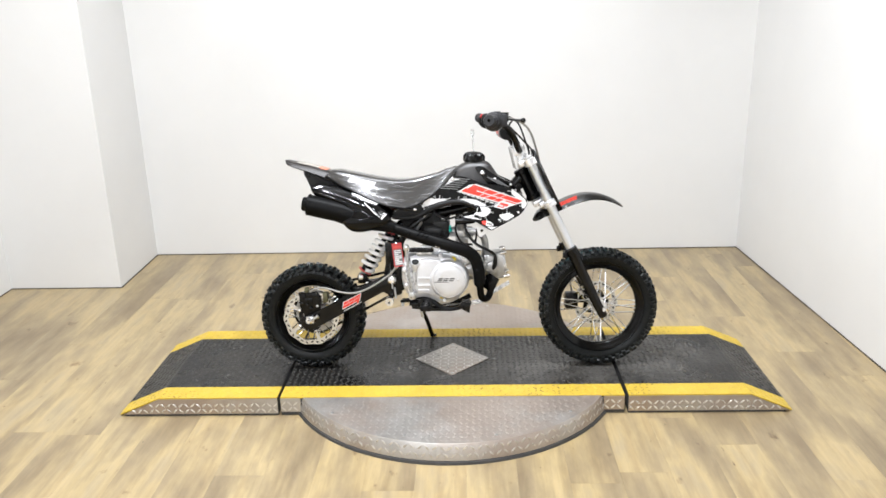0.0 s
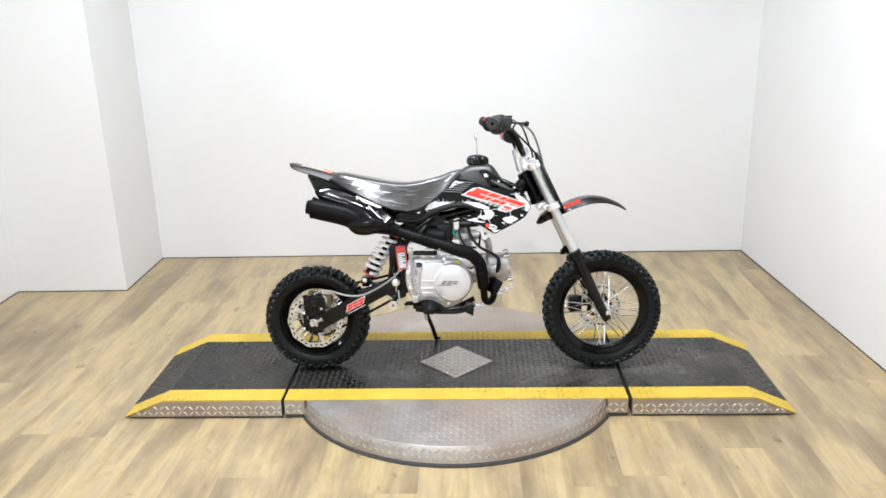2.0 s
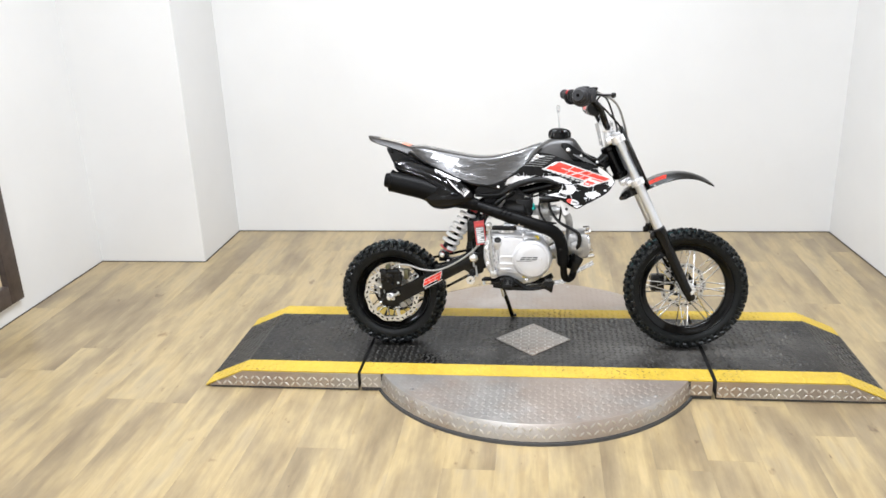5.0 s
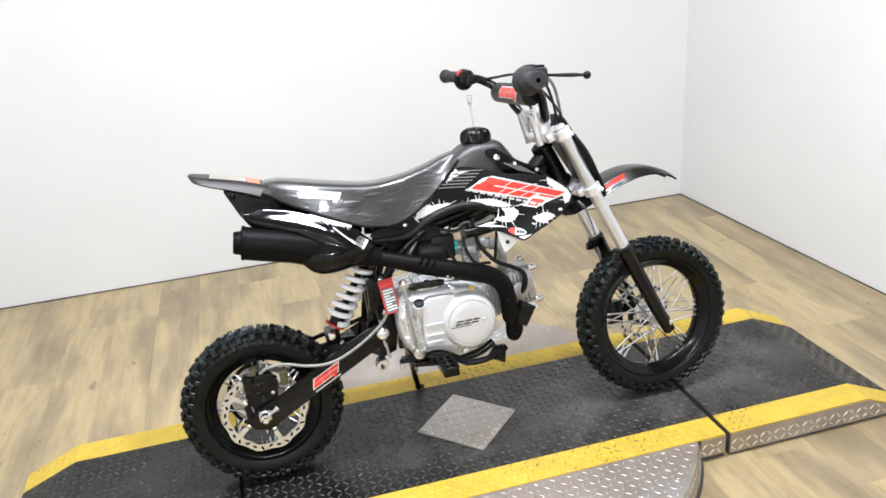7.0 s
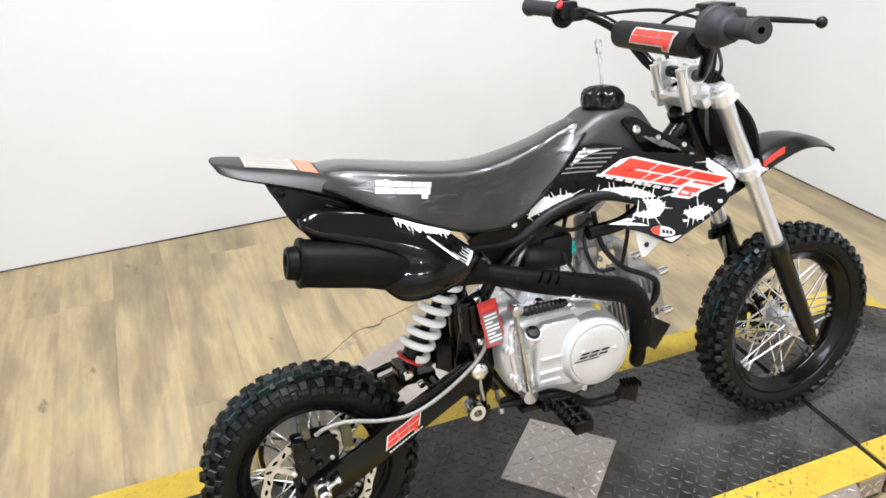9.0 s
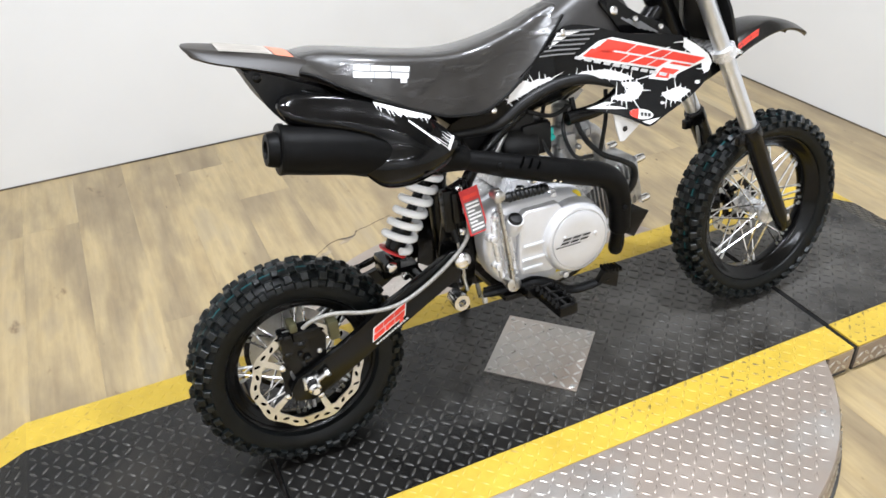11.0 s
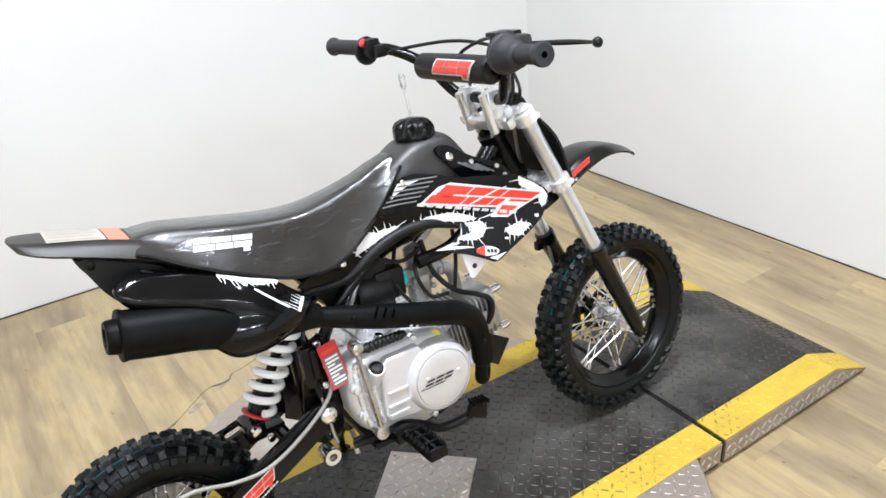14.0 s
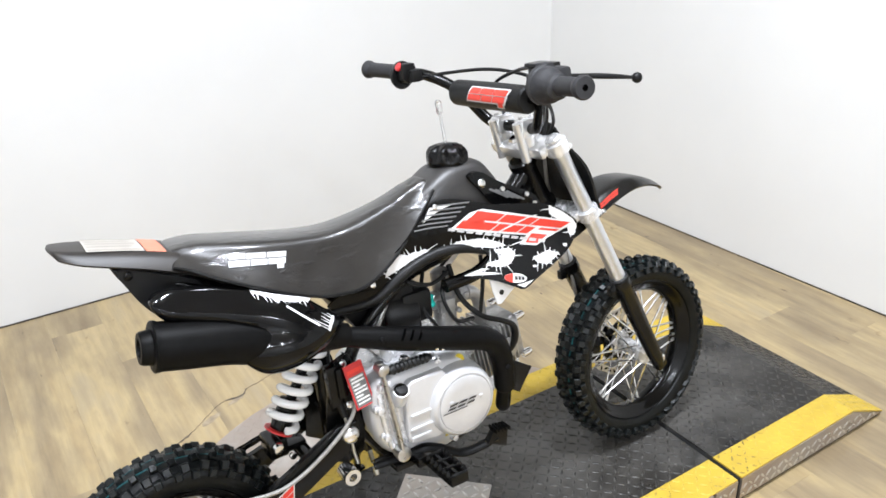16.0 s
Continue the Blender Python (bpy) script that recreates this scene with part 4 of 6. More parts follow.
# throttle and brake on the near side
bm = bmesh.new()
turned(bm, (0.139, -0.232, 0.888), (0.16, 1, 0), [(-0.022, 0.015), (-0.018, 0.020), (-0.004, 0.022), (0.0, 0.026), (0.010, 0.029), (0.016, 0.0295), (0.018, 0.0315), (0.027, 0.0315), (0.030, 0.029), (0.033, 0.013)], 32)
box(bm, (0.155, -0.198, 0.912), (0.024, 0.022, 0.018), 0.005)
box(bm, (0.172, -0.21, 0.892), (0.03, 0.034, 0.042), 0.008)
part("throttle_housing", bm, GRIPM, bar, "dark grey throttle housing")
bm = bmesh.new()
box(bm, (0.178, -0.168, 0.897), (0.030, 0.046, 0.026), 0.005)
box(bm, (0.176, -0.168, 0.913), (0.036, 0.050, 0.008), 0.003)
box(bm, (0.165, -0.165, 0.888), (0.03, 0.02, 0.028), 0.004)
part("brake_reservoir", bm, FRAMEM, bar, "black brake master cylinder")
bm = bmesh.new()
tube(bm, [(0.186, -0.17, 0.895), (0.205, -0.205, 0.893), (0.220, -0.25, 0.892), (0.226, -0.290, 0.892), (0.227, -0.320, 0.892)], [0.007, 0.0055, 0.0075, 0.0060, 0.0035], 10, 5, 0.6)
turned(bm, (0.227, -0.316, 0.892), (0.0, -1, 0.0), [(0, 0.003), (0.003, 0.007), (0.008, 0.0085), (0.012, 0.007), (0.015, 0.003)], 14)
part("brake_lever", bm, PLASTIC, bar, "black ball-ended brake lever")
bm = bmesh.new()
turned(bm, (0.140, 0.224, 0.884), (0.12, -1, 0), [(0, 0.014), (0.001, 0.027), (0.006, 0.028), (0.009, 0.026), (0.010, 0.016), (0.030, 0.015), (0.032, 0.011)], 24)
box(bm, (0.140, 0.200, 0.892), (0.032, 0.024, 0.032), 0.006)
box(bm, (0.146, 0.178, 0.884), (0.024, 0.020, 0.024), 0.005)
part("switch_housing", bm, PLASTIC, bar, "black engine stop switch housing")
bm = bmesh.new()
turned(bm, (0.127, 0.202, 0.901), (-0.85, 0.0, 0.5), [(0, 0.0085), (0.005, 0.0085), (0.007, 0.006)], 14)
part("stop_button", bm, REDP, bar, "red stop button")
for sy in (-1, 1):
    bm = bmesh.new()
    y = sy * 0.036
    rod(bm, (0.252, y, 0.735), (0.244, y, 0.775), 0.0145, 0.0125)
    box(bm, (0.2425, y, 0.784), (0.040, 0.027, 0.036), 0.007)
    rod(bm, (0.236, y - 0.002, 0.722), (0.217, y - 0.002, 0.796), 0.0095, 0.0085)
    for dx in (-0.013, 0.013):
        turned(bm, (0.2425 + dx, y, 0.800), (0, 0, 1), [(0, 0.0045), (0.006, 0.0045), (0.007, 0.003)], 8)
    part("bar_riser", bm, POLISH, bar, "polished silver handlebar riser")

# cables from the bar
CABLES = [
    [(0.165, -0.195, 0.912), (0.195, -0.13, 0.908), (0.222, -0.05, 0.895), (0.214, 0.005, 0.872), (0.225, 0.03, 0.84), (0.262, 0.05, 0.78), (0.275, 0.05, 0.70), (0.23, 0.03, 0.62), (0.10, 0.012, 0.57), (0.04, 0.0, 0.54)],
    [(0.182, -0.14, 0.895), (0.225, -0.11, 0.895), (0.278, -0.05, 0.855), (0.312, 0.0, 0.76), (0.334, 0.03, 0.66), (0.372, 0.06, 0.56), (0.405, 0.066, 0.46), (0.43, 0.066, 0.33), (0.445, 0.06, 0.24)],
    [(0.152, 0.175, 0.880), (0.19, 0.13, 0.886), (0.216, 0.05, 0.893), (0.232, -0.02, 0.889), (0.244, -0.075, 0.872), (0.262, -0.075, 0.82), (0.28, -0.04, 0.76), (0.27, 0.0, 0.70)],
    [(0.178, -0.15, 0.88), (0.215, -0.125, 0.86), (0.262, -0.09, 0.81), (0.292, -0.05, 0.77), (0.30, 0.0, 0.72)],
]
for k, c in enumerate(CABLES):
    bm = bmesh.new()
    tube(bm, [(x, y, z - 0.075 * max(0, z - 0.76)) for x, y, z in c], 0.0033 if k != 1 else 0.0038, 8, 5)
    part("cable", bm, HOSE if k == 1 else CABLE, bike, "grey brake hose" if k == 1 else "black control cable")

# ---- front mudguard ----
TOPF = curve_through([(0.296, 0.535), (0.306, 0.552), (0.324, 0.568), (0.38, 0.592), (0.43, 0.613), (0.48, 0.623), (0.53, 0.619), (0.575, 0.602), (0.604, 0.583)], 4)
bm = bmesh.new()
loops = []
for k, (x, z) in enumerate(TOPF):
    s = k / (len(TOPF) - 1)
    w = 0.047 + 0.016 * math.sin(math.pi * min(1, s * 1.15)) - (0.020 * max(0, (s - 0.82) / 0.18) ** 2)
    w *= 0.16 + 0.84 * min(1.0, s / 0.26) ** 0.8
    drop = 0.019 * min(1.0, 0.2 + s / 0.2) * (1 - 0.72 * max(0, (s - 0.55) / 0.45))
    ring = []
    for q in np.linspace(-1, 1, 13):
        e = max(0.0, (abs(q) - 0.60) / 0.40) ** 1.25
        ring.append((x + 0.005 * e, q * w, z - drop * e - 0.004 * q * q))
    for q in np.linspace(1, -1, 13):
        e = max(0.0, (abs(q) - 0.60) / 0.40) ** 1.25
        ring.append((x + 0.005 * e - 0.002, q * (w - 0.003), z - drop * e - 0.004 * q * q - 0.0035))
    loops.append(ring)
rings(bm, loops)
ffn = part("front_mudguard", bm, FGUARD, bike, "shiny black plastic front mudguard", angle=24)


def on_ffender(u, v):
    k = min(len(TOPF) - 2, max(0, int(u)))
    a, b = TOPF[k], TOPF[k + 1]
    x, z = a + (b - a) * (u - k)
    return Vector((x + 0.003, -0.060 - 0.004, z - 0.008 + v))


back, blocks = blocks_badge(4.9, 0.013, 0.0)
mv = lambda polys: [[(11.8 + u, v - 0.002) for u, v in p] for p in polys]
print_on("badge", mv(blocks)[:6], lambda u, v: on_ffender(u, v), RED, ffn, "red block badge")
for sy in (-1, 1):
    for dx, dz in ((0.385, 0.585), (0.405, 0.578)):
        bolt(ffn, (dx, sy * 0.058, dz), (0, sy, 0.3), 0.005, 0.004)

# ---- tank ----
TANK = [(-0.02, 0.690, 0.030, 0.610), (0.02, 0.717, 0.050, 0.60), (0.058, 0.738, 0.054, 0.60), (0.098, 0.742, 0.054, 0.60), (0.136, 0.738, 0.053, 0.60), (0.158, 0.712, 0.053, 0.595), (0.173, 0.691, 0.053, 0.595), (0.208, 0.664, 0.054, 0.59), (0.262, 0.614, 0.050, 0.575)]
bm = bmesh.new()
loops = []
for x, top, w, low in curve_through(TANK, 4):
    ring = []
    for t in np.linspace(0, 2 * math.pi, 28, endpoint=False):
        cy, cz = math.cos(t), math.sin(t)
        e = 0.46
        yy = math.copysign(abs(cy) ** e, cy) * (w if cz < 0 else w * (1 - 0.12 * cz))
        mid, hh = (top + low) / 2, (top - low) / 2
        ring.append((x, yy, mid + math.copysign(abs(cz) ** e, cz) * hh))
    loops.append(ring)
rings(bm, loops)
tank = part("fuel_tank", bm, TANKM, bike, "dark satin plastic fuel tank", angle=60)
bm = bmesh.new()
n = 48
cap_o, cap_d = Vector((0.088, 0, 0.738)), Vector((0.06, 0, 1)).normalized()
cu, cv = frame_of(cap_d)
lps = []
for h, r, wob in ((0, 0.036, 0), (0.004, 0.0375, 0.0), (0.008, 0.0365, 0.0025), (0.020, 0.0345, 0.0042), (0.029, 0.029, 0.0042), (0.034, 0.020, 0.002), (0.036, 0.012, 0), (0.0365, 0.003, 0)):
    lps.append([cap_o + cap_d * h + (r + wob * math.cos(8 * t)) * (cu * math.cos(t) + cv * math.sin(t)) for t in np.linspace(0, 2 * math.pi, n, endpoint=False)])
rings(bm, lps)
part("fuel_cap", bm, FRAMEM, tank, "scalloped black fuel cap")
bm = bmesh.new()
tube(bm, [(0.088, 0, 0.772), (0.086, 0.0, 0.80), (0.084, 0.002, 0.83)], 0.0028, 6, 4)
turned(bm, (0.084, 0.002, 0.826), (-0.05, 0, 1), [(0, 0.003), (0.004, 0.006), (0.022, 0.006), (0.026, 0.003)], 8)
part("vent_tube", bm, CLEAR, tank, "clear plastic vent tube")
for sy in (-1, 1):
    bm = bmesh.new()
    slab(bm, curve_outline([(0.092, 0.719), (0.104, 0.726), (0.122, 0.722), (0.150, 0.702), (0.185, 0.682), (0.222, 0.664), (0.246, 0.640), (0.234, 0.622), (0.19, 0.635), (0.15, 0.650), (0.132, 0.668), (0.114, 0.692)]), sy * 0.050, sy * 0.0595, 0.003)
    strap = part("tank_strap", bm, GLOSS, tank, "gloss black tank mounting strap with pale streaks")
    streaks = [[(0.132 + 0.012 * k, 0.688 - 0.004 * k), (0.172 + 0.012 * k, 0.663 - 0.004 * k), (0.175 + 0.012 * k, 0.665 - 0.004 * k), (0.136 + 0.012 * k, 0.690 - 0.004 * k)] for k in range(4)]
    print_on("streak", streaks, lambda u, v, sy=sy: Vector((u, sy * 0.0601, v)), GREYP, strap)
    for x, z, r, y in ((0.117, 0.703, 0.0078, 0.0595), (0.160, 0.683, 0.0058, 0.0595), (0.214, 0.661, 0.0055, 0.0595), (0.230, 0.640, 0.0055, 0.0595)):
        bolt(tank, (x, sy * y, z), (0, sy, 0.2), r, 0.006)

# ---- side shrouds with graphics ----
SHROUD = [(-0.205, 0.566), (-0.160, 0.586), (-0.110, 0.606), (-0.060, 0.632), (-0.015, 0.668), (0.018, 0.694), (0.060, 0.690), (0.112, 0.672), (0.165, 0.664), (0.214, 0.654), (0.240, 0.637), (0.261, 0.619), (0.267, 0.603), (0.259, 0.588), (0.246, 0.570), (0.224, 0.554), (0.199, 0.540), (0.170, 0.525), (0.145, 0.512), (0.125, 0.521), (0.095, 0.537), (0.044, 0.554), (0.072, 0.562), (0.098, 0.579), (0.080, 0.597), (0.045, 0.606), (0.0, 0.604), (-0.045, 0.592), (-0.085, 0.576), (-0.125, 0.560), (-0.165, 0.553)]

EDGE = [(p[0], p[1]) for p in curve_through(SHROUD, 3, True)]


def shroud_y(x, z):
    return 0.066 + 0.27 * max(0.0, x) - 0.02 * max(0.0, -x) - 0.10 * max(0, z - 0.65) + 0.28 * max(0.0, 0.60 - z) * min(1.0, max(0.0, x) / 0.10)


for sy in (-1, 1):
    bm = sheet([tuple(p) for p in curve_through(SHROUD, 3, True)])
    for v in bm.verts:
        v.co = Vector((v.co.x, sy * shroud_y(v.co.x, v.co.z), v.co.z))
    thicken(bm, (0, -sy * 0.0035, 0))
    sh = part("tank_shroud", bm, GLOSS, bike, "black plastic shroud with red and white graphics", angle=50)

    def on_shroud(u, v, lift=0.001, sy=sy):
        return Vector((u, sy * (shroud_y(u, v) + lift), v))

    def lifted(h, sy=sy):
        return lambda u, v: Vector((u, sy * (shroud_y(u, v) + h), v))

    # printed badge, leaning down towards the front and opening a little
    def badge_uv(polys):
        low, lowend, top, topend = Vector((0.043, 0.643)), Vector((0.212, 0.596)), Vector((0.079, 0.668)), Vector((0.254, 0.612))
        return [[tuple(low.lerp(lowend, u).lerp(top.lerp(topend, u), v)) for u, v in p] for p in polys]

    def bar_uv(u0, v0, u1, v1):
        return [(u0, v0), (u1, v0), (u1, v1), (u0, v1)]
    leg = [(0.80, 0.02), (0.97, 0.02), (0.995, -0.60), (0.865, -0.60)]
    rim = [(-0.035, -0.13), (0.775, -0.13), (0.835, -0.75), (1.02, -0.75), (1.012, -0.13), (1.04, 0.75), (1.0, 1.10), (0.06, 1.12), (-0.01, 0.85)]
    print_on("badge_backing", badge_uv([rim]), lifted(0.0012), WHITE, sh)
    blocks = [bar_uv(a, 0.0, b, 0.44) for a, b in ((0.0, 0.355), (0.37, 0.635), (0.65, 0.75))] + [bar_uv(a, 0.54, b, 1.0) for a, b in ((0.04, 0.31), (0.325, 0.655), (0.67, 0.99))]
    blocks += [bar_uv(0.03, 0.36, 0.20, 0.60), bar_uv(0.80, 0.30, 1.0, 0.44), leg]
    print_on("badge", badge_uv(blocks), lifted(0.0018), RED, sh, "red block badge")
    print_on("badge_flash", badge_uv([[(0.425, -0.25), (0.44, -0.25), (0.50, 0.30), (0.555, 0.95), (0.60, 1.18), (0.58, 1.2), (0.53, 0.95), (0.475, 0.35)]]), lifted(0.0026), WHITE, sh)
    line, end = Vector((0.029, 0.6405)), Vector((0.203, 0.584))
    run = (end - line).normalized()
    rise = Vector((-run.y * 0.6 + run.x * 0.5, run.x)) * 0.0048
    bars = []
    for k in range(11):
        a = line + run * (0.0166 * k)
        bars.append([tuple(p) for p in (a, a + run * 0.0125, a + run * 0.0125 + rise, a + rise)])
    print_on("print_bar", bars, lifted(0.0020), SILVERP, sh)
    # pin stripes by the seat
    lines = []
    for k in range(6):
        z = 0.652 + k * 0.0068
        x0 = -0.032 + k * 0.0085
        lines.append([(x0, z), (x0 + 0.062, z - 0.004), (x0 + 0.064, z - 0.0015), (x0 + 0.002, z + 0.0025)])
    print_on("stripe", lines, lifted(0.0012), GREYP, sh)
    sp = [spatter([(-0.096, 0.586), (-0.062, 0.596), (-0.037, 0.605), (-0.008, 0.611), (-0.014, 0.617), (-0.026, 0.615), (-0.037, 0.617), (-0.049, 0.614), (-0.060, 0.619), (-0.085, 0.610)], 3, 18, 0.019),
          spatter([(0.018, 0.610), (0.046, 0.6055), (0.080, 0.600), (0.103, 0.594), (0.130, 0.593), (0.115, 0.603), (0.102, 0.609), (0.085, 0.615), (0.067, 0.616), (0.046, 0.617)], 5, 24, 0.016),
          spatter([(0.106, 0.590), (0.134, 0.588), (0.143, 0.577), (0.137, 0.567), (0.128, 0.560), (0.114, 0.558), (0.099, 0.562), (0.086, 0.566), (0.092, 0.570), (0.110, 0.571), (0.117, 0.579)], 8, 20, 0.021),
          spatter([(0.172, 0.564), (0.187, 0.567), (0.203, 0.571), (0.222, 0.562), (0.207, 0.553), (0.196, 0.547), (0.183, 0.551), (0.176, 0.556)], 11, 17, 0.016),
          spatter([(0.214, 0.652), (0.238, 0.636), (0.259, 0.617), (0.265, 0.602), (0.256, 0.588), (0.248, 0.590), (0.246, 0.612), (0.226, 0.625), (0.214, 0.636)], 12, 16, 0.017),
          [(0.046, 0.5535), (0.112, 0.546), (0.100, 0.551), (0.074, 0.556), (0.092, 0.559), (0.078, 0.562)], [(0.128, 0.590), (0.185, 0.597), (0.184, 0.599), (0.150, 0.5945)], [(0.004, 0.686), (0.048, 0.685), (0.024, 0.680), (-0.012, 0.662)],
          [(0.145, 0.515), (0.165, 0.525), (0.132, 0.522)], splash(0.172, 0.548, 0.007, 0.003, 6, 14, -0.3), splash(0.236, 0.574, 0.007, 0.005, 7, 17, -0.3)]
    sp = [within(p, EDGE) for p in sp]
    print_on("splash", sp, lifted(0.0008), WHITE, sh, "white paint splash graphics")

    def oval(r, t0, t1, n):
        ct, st = math.cos(radians(-14)), math.sin(radians(-14))
        return [(0.132 + r * (0.0205 * math.cos(t) * ct - 0.0085 * math.sin(t) * st), 0.535 + r * (0.0205 * math.cos(t) * st + 0.0085 * math.sin(t) * ct)) for t in np.linspace(t0, t1, n)]
    print_on("oval_badge", [oval(1.0, 0, 2 * math.pi * 23 / 24, 24)], lifted(0.0024), WHITE, sh)
    print_on("oval_badge_mark", [oval(1.0, radians(105), radians(255), 12)], lifted(0.0030), RED, sh)
    print_on("oval_badge_bar", [[(0.130 + 0.006 * k, 0.5325 - 0.0015 * k), (0.1345 + 0.006 * k, 0.5315 - 0.0015 * k), (0.1355 + 0.006 * k, 0.5375 - 0.0015 * k), (0.131 + 0.006 * k, 0.5385 - 0.0015 * k)] for k in range(3)], lifted(0.0030), DARKP, sh)
    bm = bmesh.new()
    slab(bm, [(0.088, 0.545), (0.160, 0.526), (0.144, 0.511), (0.110, 0.486), (0.102, 0.487), (0.094, 0.515)], sy * 0.100, sy * 0.103)
    part("shroud_bracket", bm, WHITE, sh, "white bracket under the shroud")
    bm = bmesh.new()
    turned(bm, (0.112, sy * 0.103, 0.508), (0, sy, 0), [(0, 0.005), (0.001, 0.005)], 10)
    part("bracket_hole", bm, DARKP, sh)
    for x, z in ((0.014, 0.685), (-0.12, 0.580)):
        bolt(sh, (x, sy * (shroud_y(x, z)), z), (0, sy, 0.2), 0.0055, 0.004)
    # arch trim along the underside
    bm = bmesh.new()
    tube(bm, [(-0.20, sy * 0.058, 0.553), (-0.12, sy * 0.060, 0.552), (-0.06, sy * 0.066, 0.584), (0.0, sy * 0.068, 0.602), (0.05, sy * 0.078, 0.603), (0.10, sy * 0.088, 0.584)], [0.008, 0.010, 0.0105, 0.0105, 0.009, 0.004], 10, 4)
    part("arch_trim", bm, PLASTIC, sh)

# ---- seat ----
ST = curve_through([(-0.434, 0.704, 0.697, 0.0552), (-0.418, 0.713, 0.699, 0.0754), (-0.37, 0.704, 0.670, 0.0880), (-0.3, 0.689, 0.634, 0.0940), (-0.23, 0.675, 0.601, 0.0911), (-0.18, 0.669, 0.59, 0.0865), (-0.14, 0.67, 0.588, 0.08), (-0.09, 0.678, 0.607, 0.0708), (-0.04, 0.691, 0.643, 0.0607), (0.0, 0.707, 0.681, 0.0524), (0.024, 0.719, 0.705, 0.046), (0.032, 0.717, 0.712, 0.0386)], 4)
bm = bmesh.new()
loops = []
def seat_section(top, low, w):
    """Half of the seat across: a crowned top, a crease, and a side that flares out to the lower edge."""
    h = max(top - low, 0.004)
    k = min(1.0, h / 0.03)
    return [(0.0, top + 0.014 * k), (0.22 * w, top + 0.0135 * k), (0.38 * w, top + 0.0115 * k), (0.47 * w, top + 0.008 * k), (0.52 * w, top + 0.001 * k), (0.63 * w, top - 0.25 * h), (0.80 * w, top - 0.58 * h), (0.94 * w, low + 0.13 * h), (w, low + 0.02 * h)]


for x, top, low, w in ST:
    half = seat_section(top, low, w)
    ring = [(x, -y, z) for y, z in half[:0:-1]] + [(x, y, z) for y, z in half]
    ring += [(x, w * 0.6, low + 0.001), (x, -w * 0.6, low + 0.001)]
    loops.append(ring)
rings(bm, loops)
seat = part("seat", bm, SEATM, bike, "glossy black vinyl seat", angle=60)
bm = bmesh.new()
for sy in (-1, 1):
    pts = [(x, sy * (w + 0.001), low + 0.001) for x, top, low, w in ST[2:-2:3]]
    tube(bm, pts, 0.0028, 6, 3)
part("seat_piping", bm, PLASTIC, seat)


def seat_side(sy, h):
    def f(u, v):
        k = next((i for i in range(len(ST) - 2) if ST[i + 1][0] > u), len(ST) - 2)
        f = min(1, max(0, (u - ST[k][0]) / (ST[k + 1][0] - ST[k][0])))
        half = seat_section(*(ST[k] + (ST[k + 1] - ST[k]) * f)[1:])[3:]
        v = min(max(v, half[-1][1]), half[0][1])
        for (ya, za), (yb, zb) in zip(half, half[1:]):
            if zb <= v <= za:
                y = ya + (yb - ya) * (za - v) / max(za - zb, 1e-6)
                break
        return Vector((u, sy * (y + h), v + 0.4 * h))
    return f


for sy in (-1, 1):
    back, blocks = blocks_badge(0.092, 0.017, 0.45)
    fit_uv = lambda polys: [[(-0.352 + u, 0.6800 - 0.22 * u + v) for u, v in p] for p in polys]
    print_on("seat_badge", fit_uv(blocks), seat_side(sy, 0.0014), SILVERP, seat, "silver block badge")

# ---- rear mudguard ----
def guard_fall(q):
    return 0.10 * (abs(q) / 0.74) ** 2 if abs(q) < 0.74 else 0.10 + 0.90 * ((abs(q) - 0.74) / 0.26) ** 1.15


RT = curve_through([(-0.580, 0.754, 0.022), (-0.575, 0.756, 0.036), (-0.55, 0.751, 0.050), (-0.50, 0.740, 0.058), (-0.45, 0.727, 0.062), (-0.40, 0.709, 0.064), (-0.34, 0.672, 0.066), (-0.28, 0.640, 0.062)], 4)
bm = bmesh.new()
loops = []
for k, (x, z, w) in enumerate(RT):
    s = k / (len(RT) - 1)
    drop = 0.008 + 0.032 * s
    ring = []
    for q in np.linspace(-1, 1, 13):
        ring.append((x + 0.006 * abs(q) ** 3, q * w, z - drop * guard_fall(q)))
    for q in np.linspace(1, -1, 13):
        ring.append((x + 0.006 * abs(q) ** 3 + 0.002, q * (w - 0.003), z - drop * guard_fall(q) - 0.004))
    loops.append(ring)
rings(bm, loops)
rmg = part("rear_mudguard", bm, SATIN, bike, "satin black plastic rear mudguard", angle=50)


def on_rear(u, v):
    k = min(len(RT) - 2, max(0, next((i for i in range(len(RT) - 1) if RT[i + 1][0] > u), len(RT) - 2)))
    a, b = RT[k], RT[k + 1]
    s = (u - a[0]) / (b[0] - a[0])
    w = a[2] + (b[2] - a[2]) * s
    return Vector((u, v, a[1] + (b[1] - a[1]) * s + 0.0014 - (0.008 + 0.032 * k / (len(RT) - 1)) * guard_fall(v / w)))


def strip(u0, u1, v0, v1, n=6):
    return [[(u0 + (u1 - u0) * k / n, v0), (u0 + (u1 - u0) * (k + 1) / n, v0), (u0 + (u1 - u0) * (k + 1) / n, v1), (u0 + (u1 - u0) * k / n, v1)] for k in range(n)]


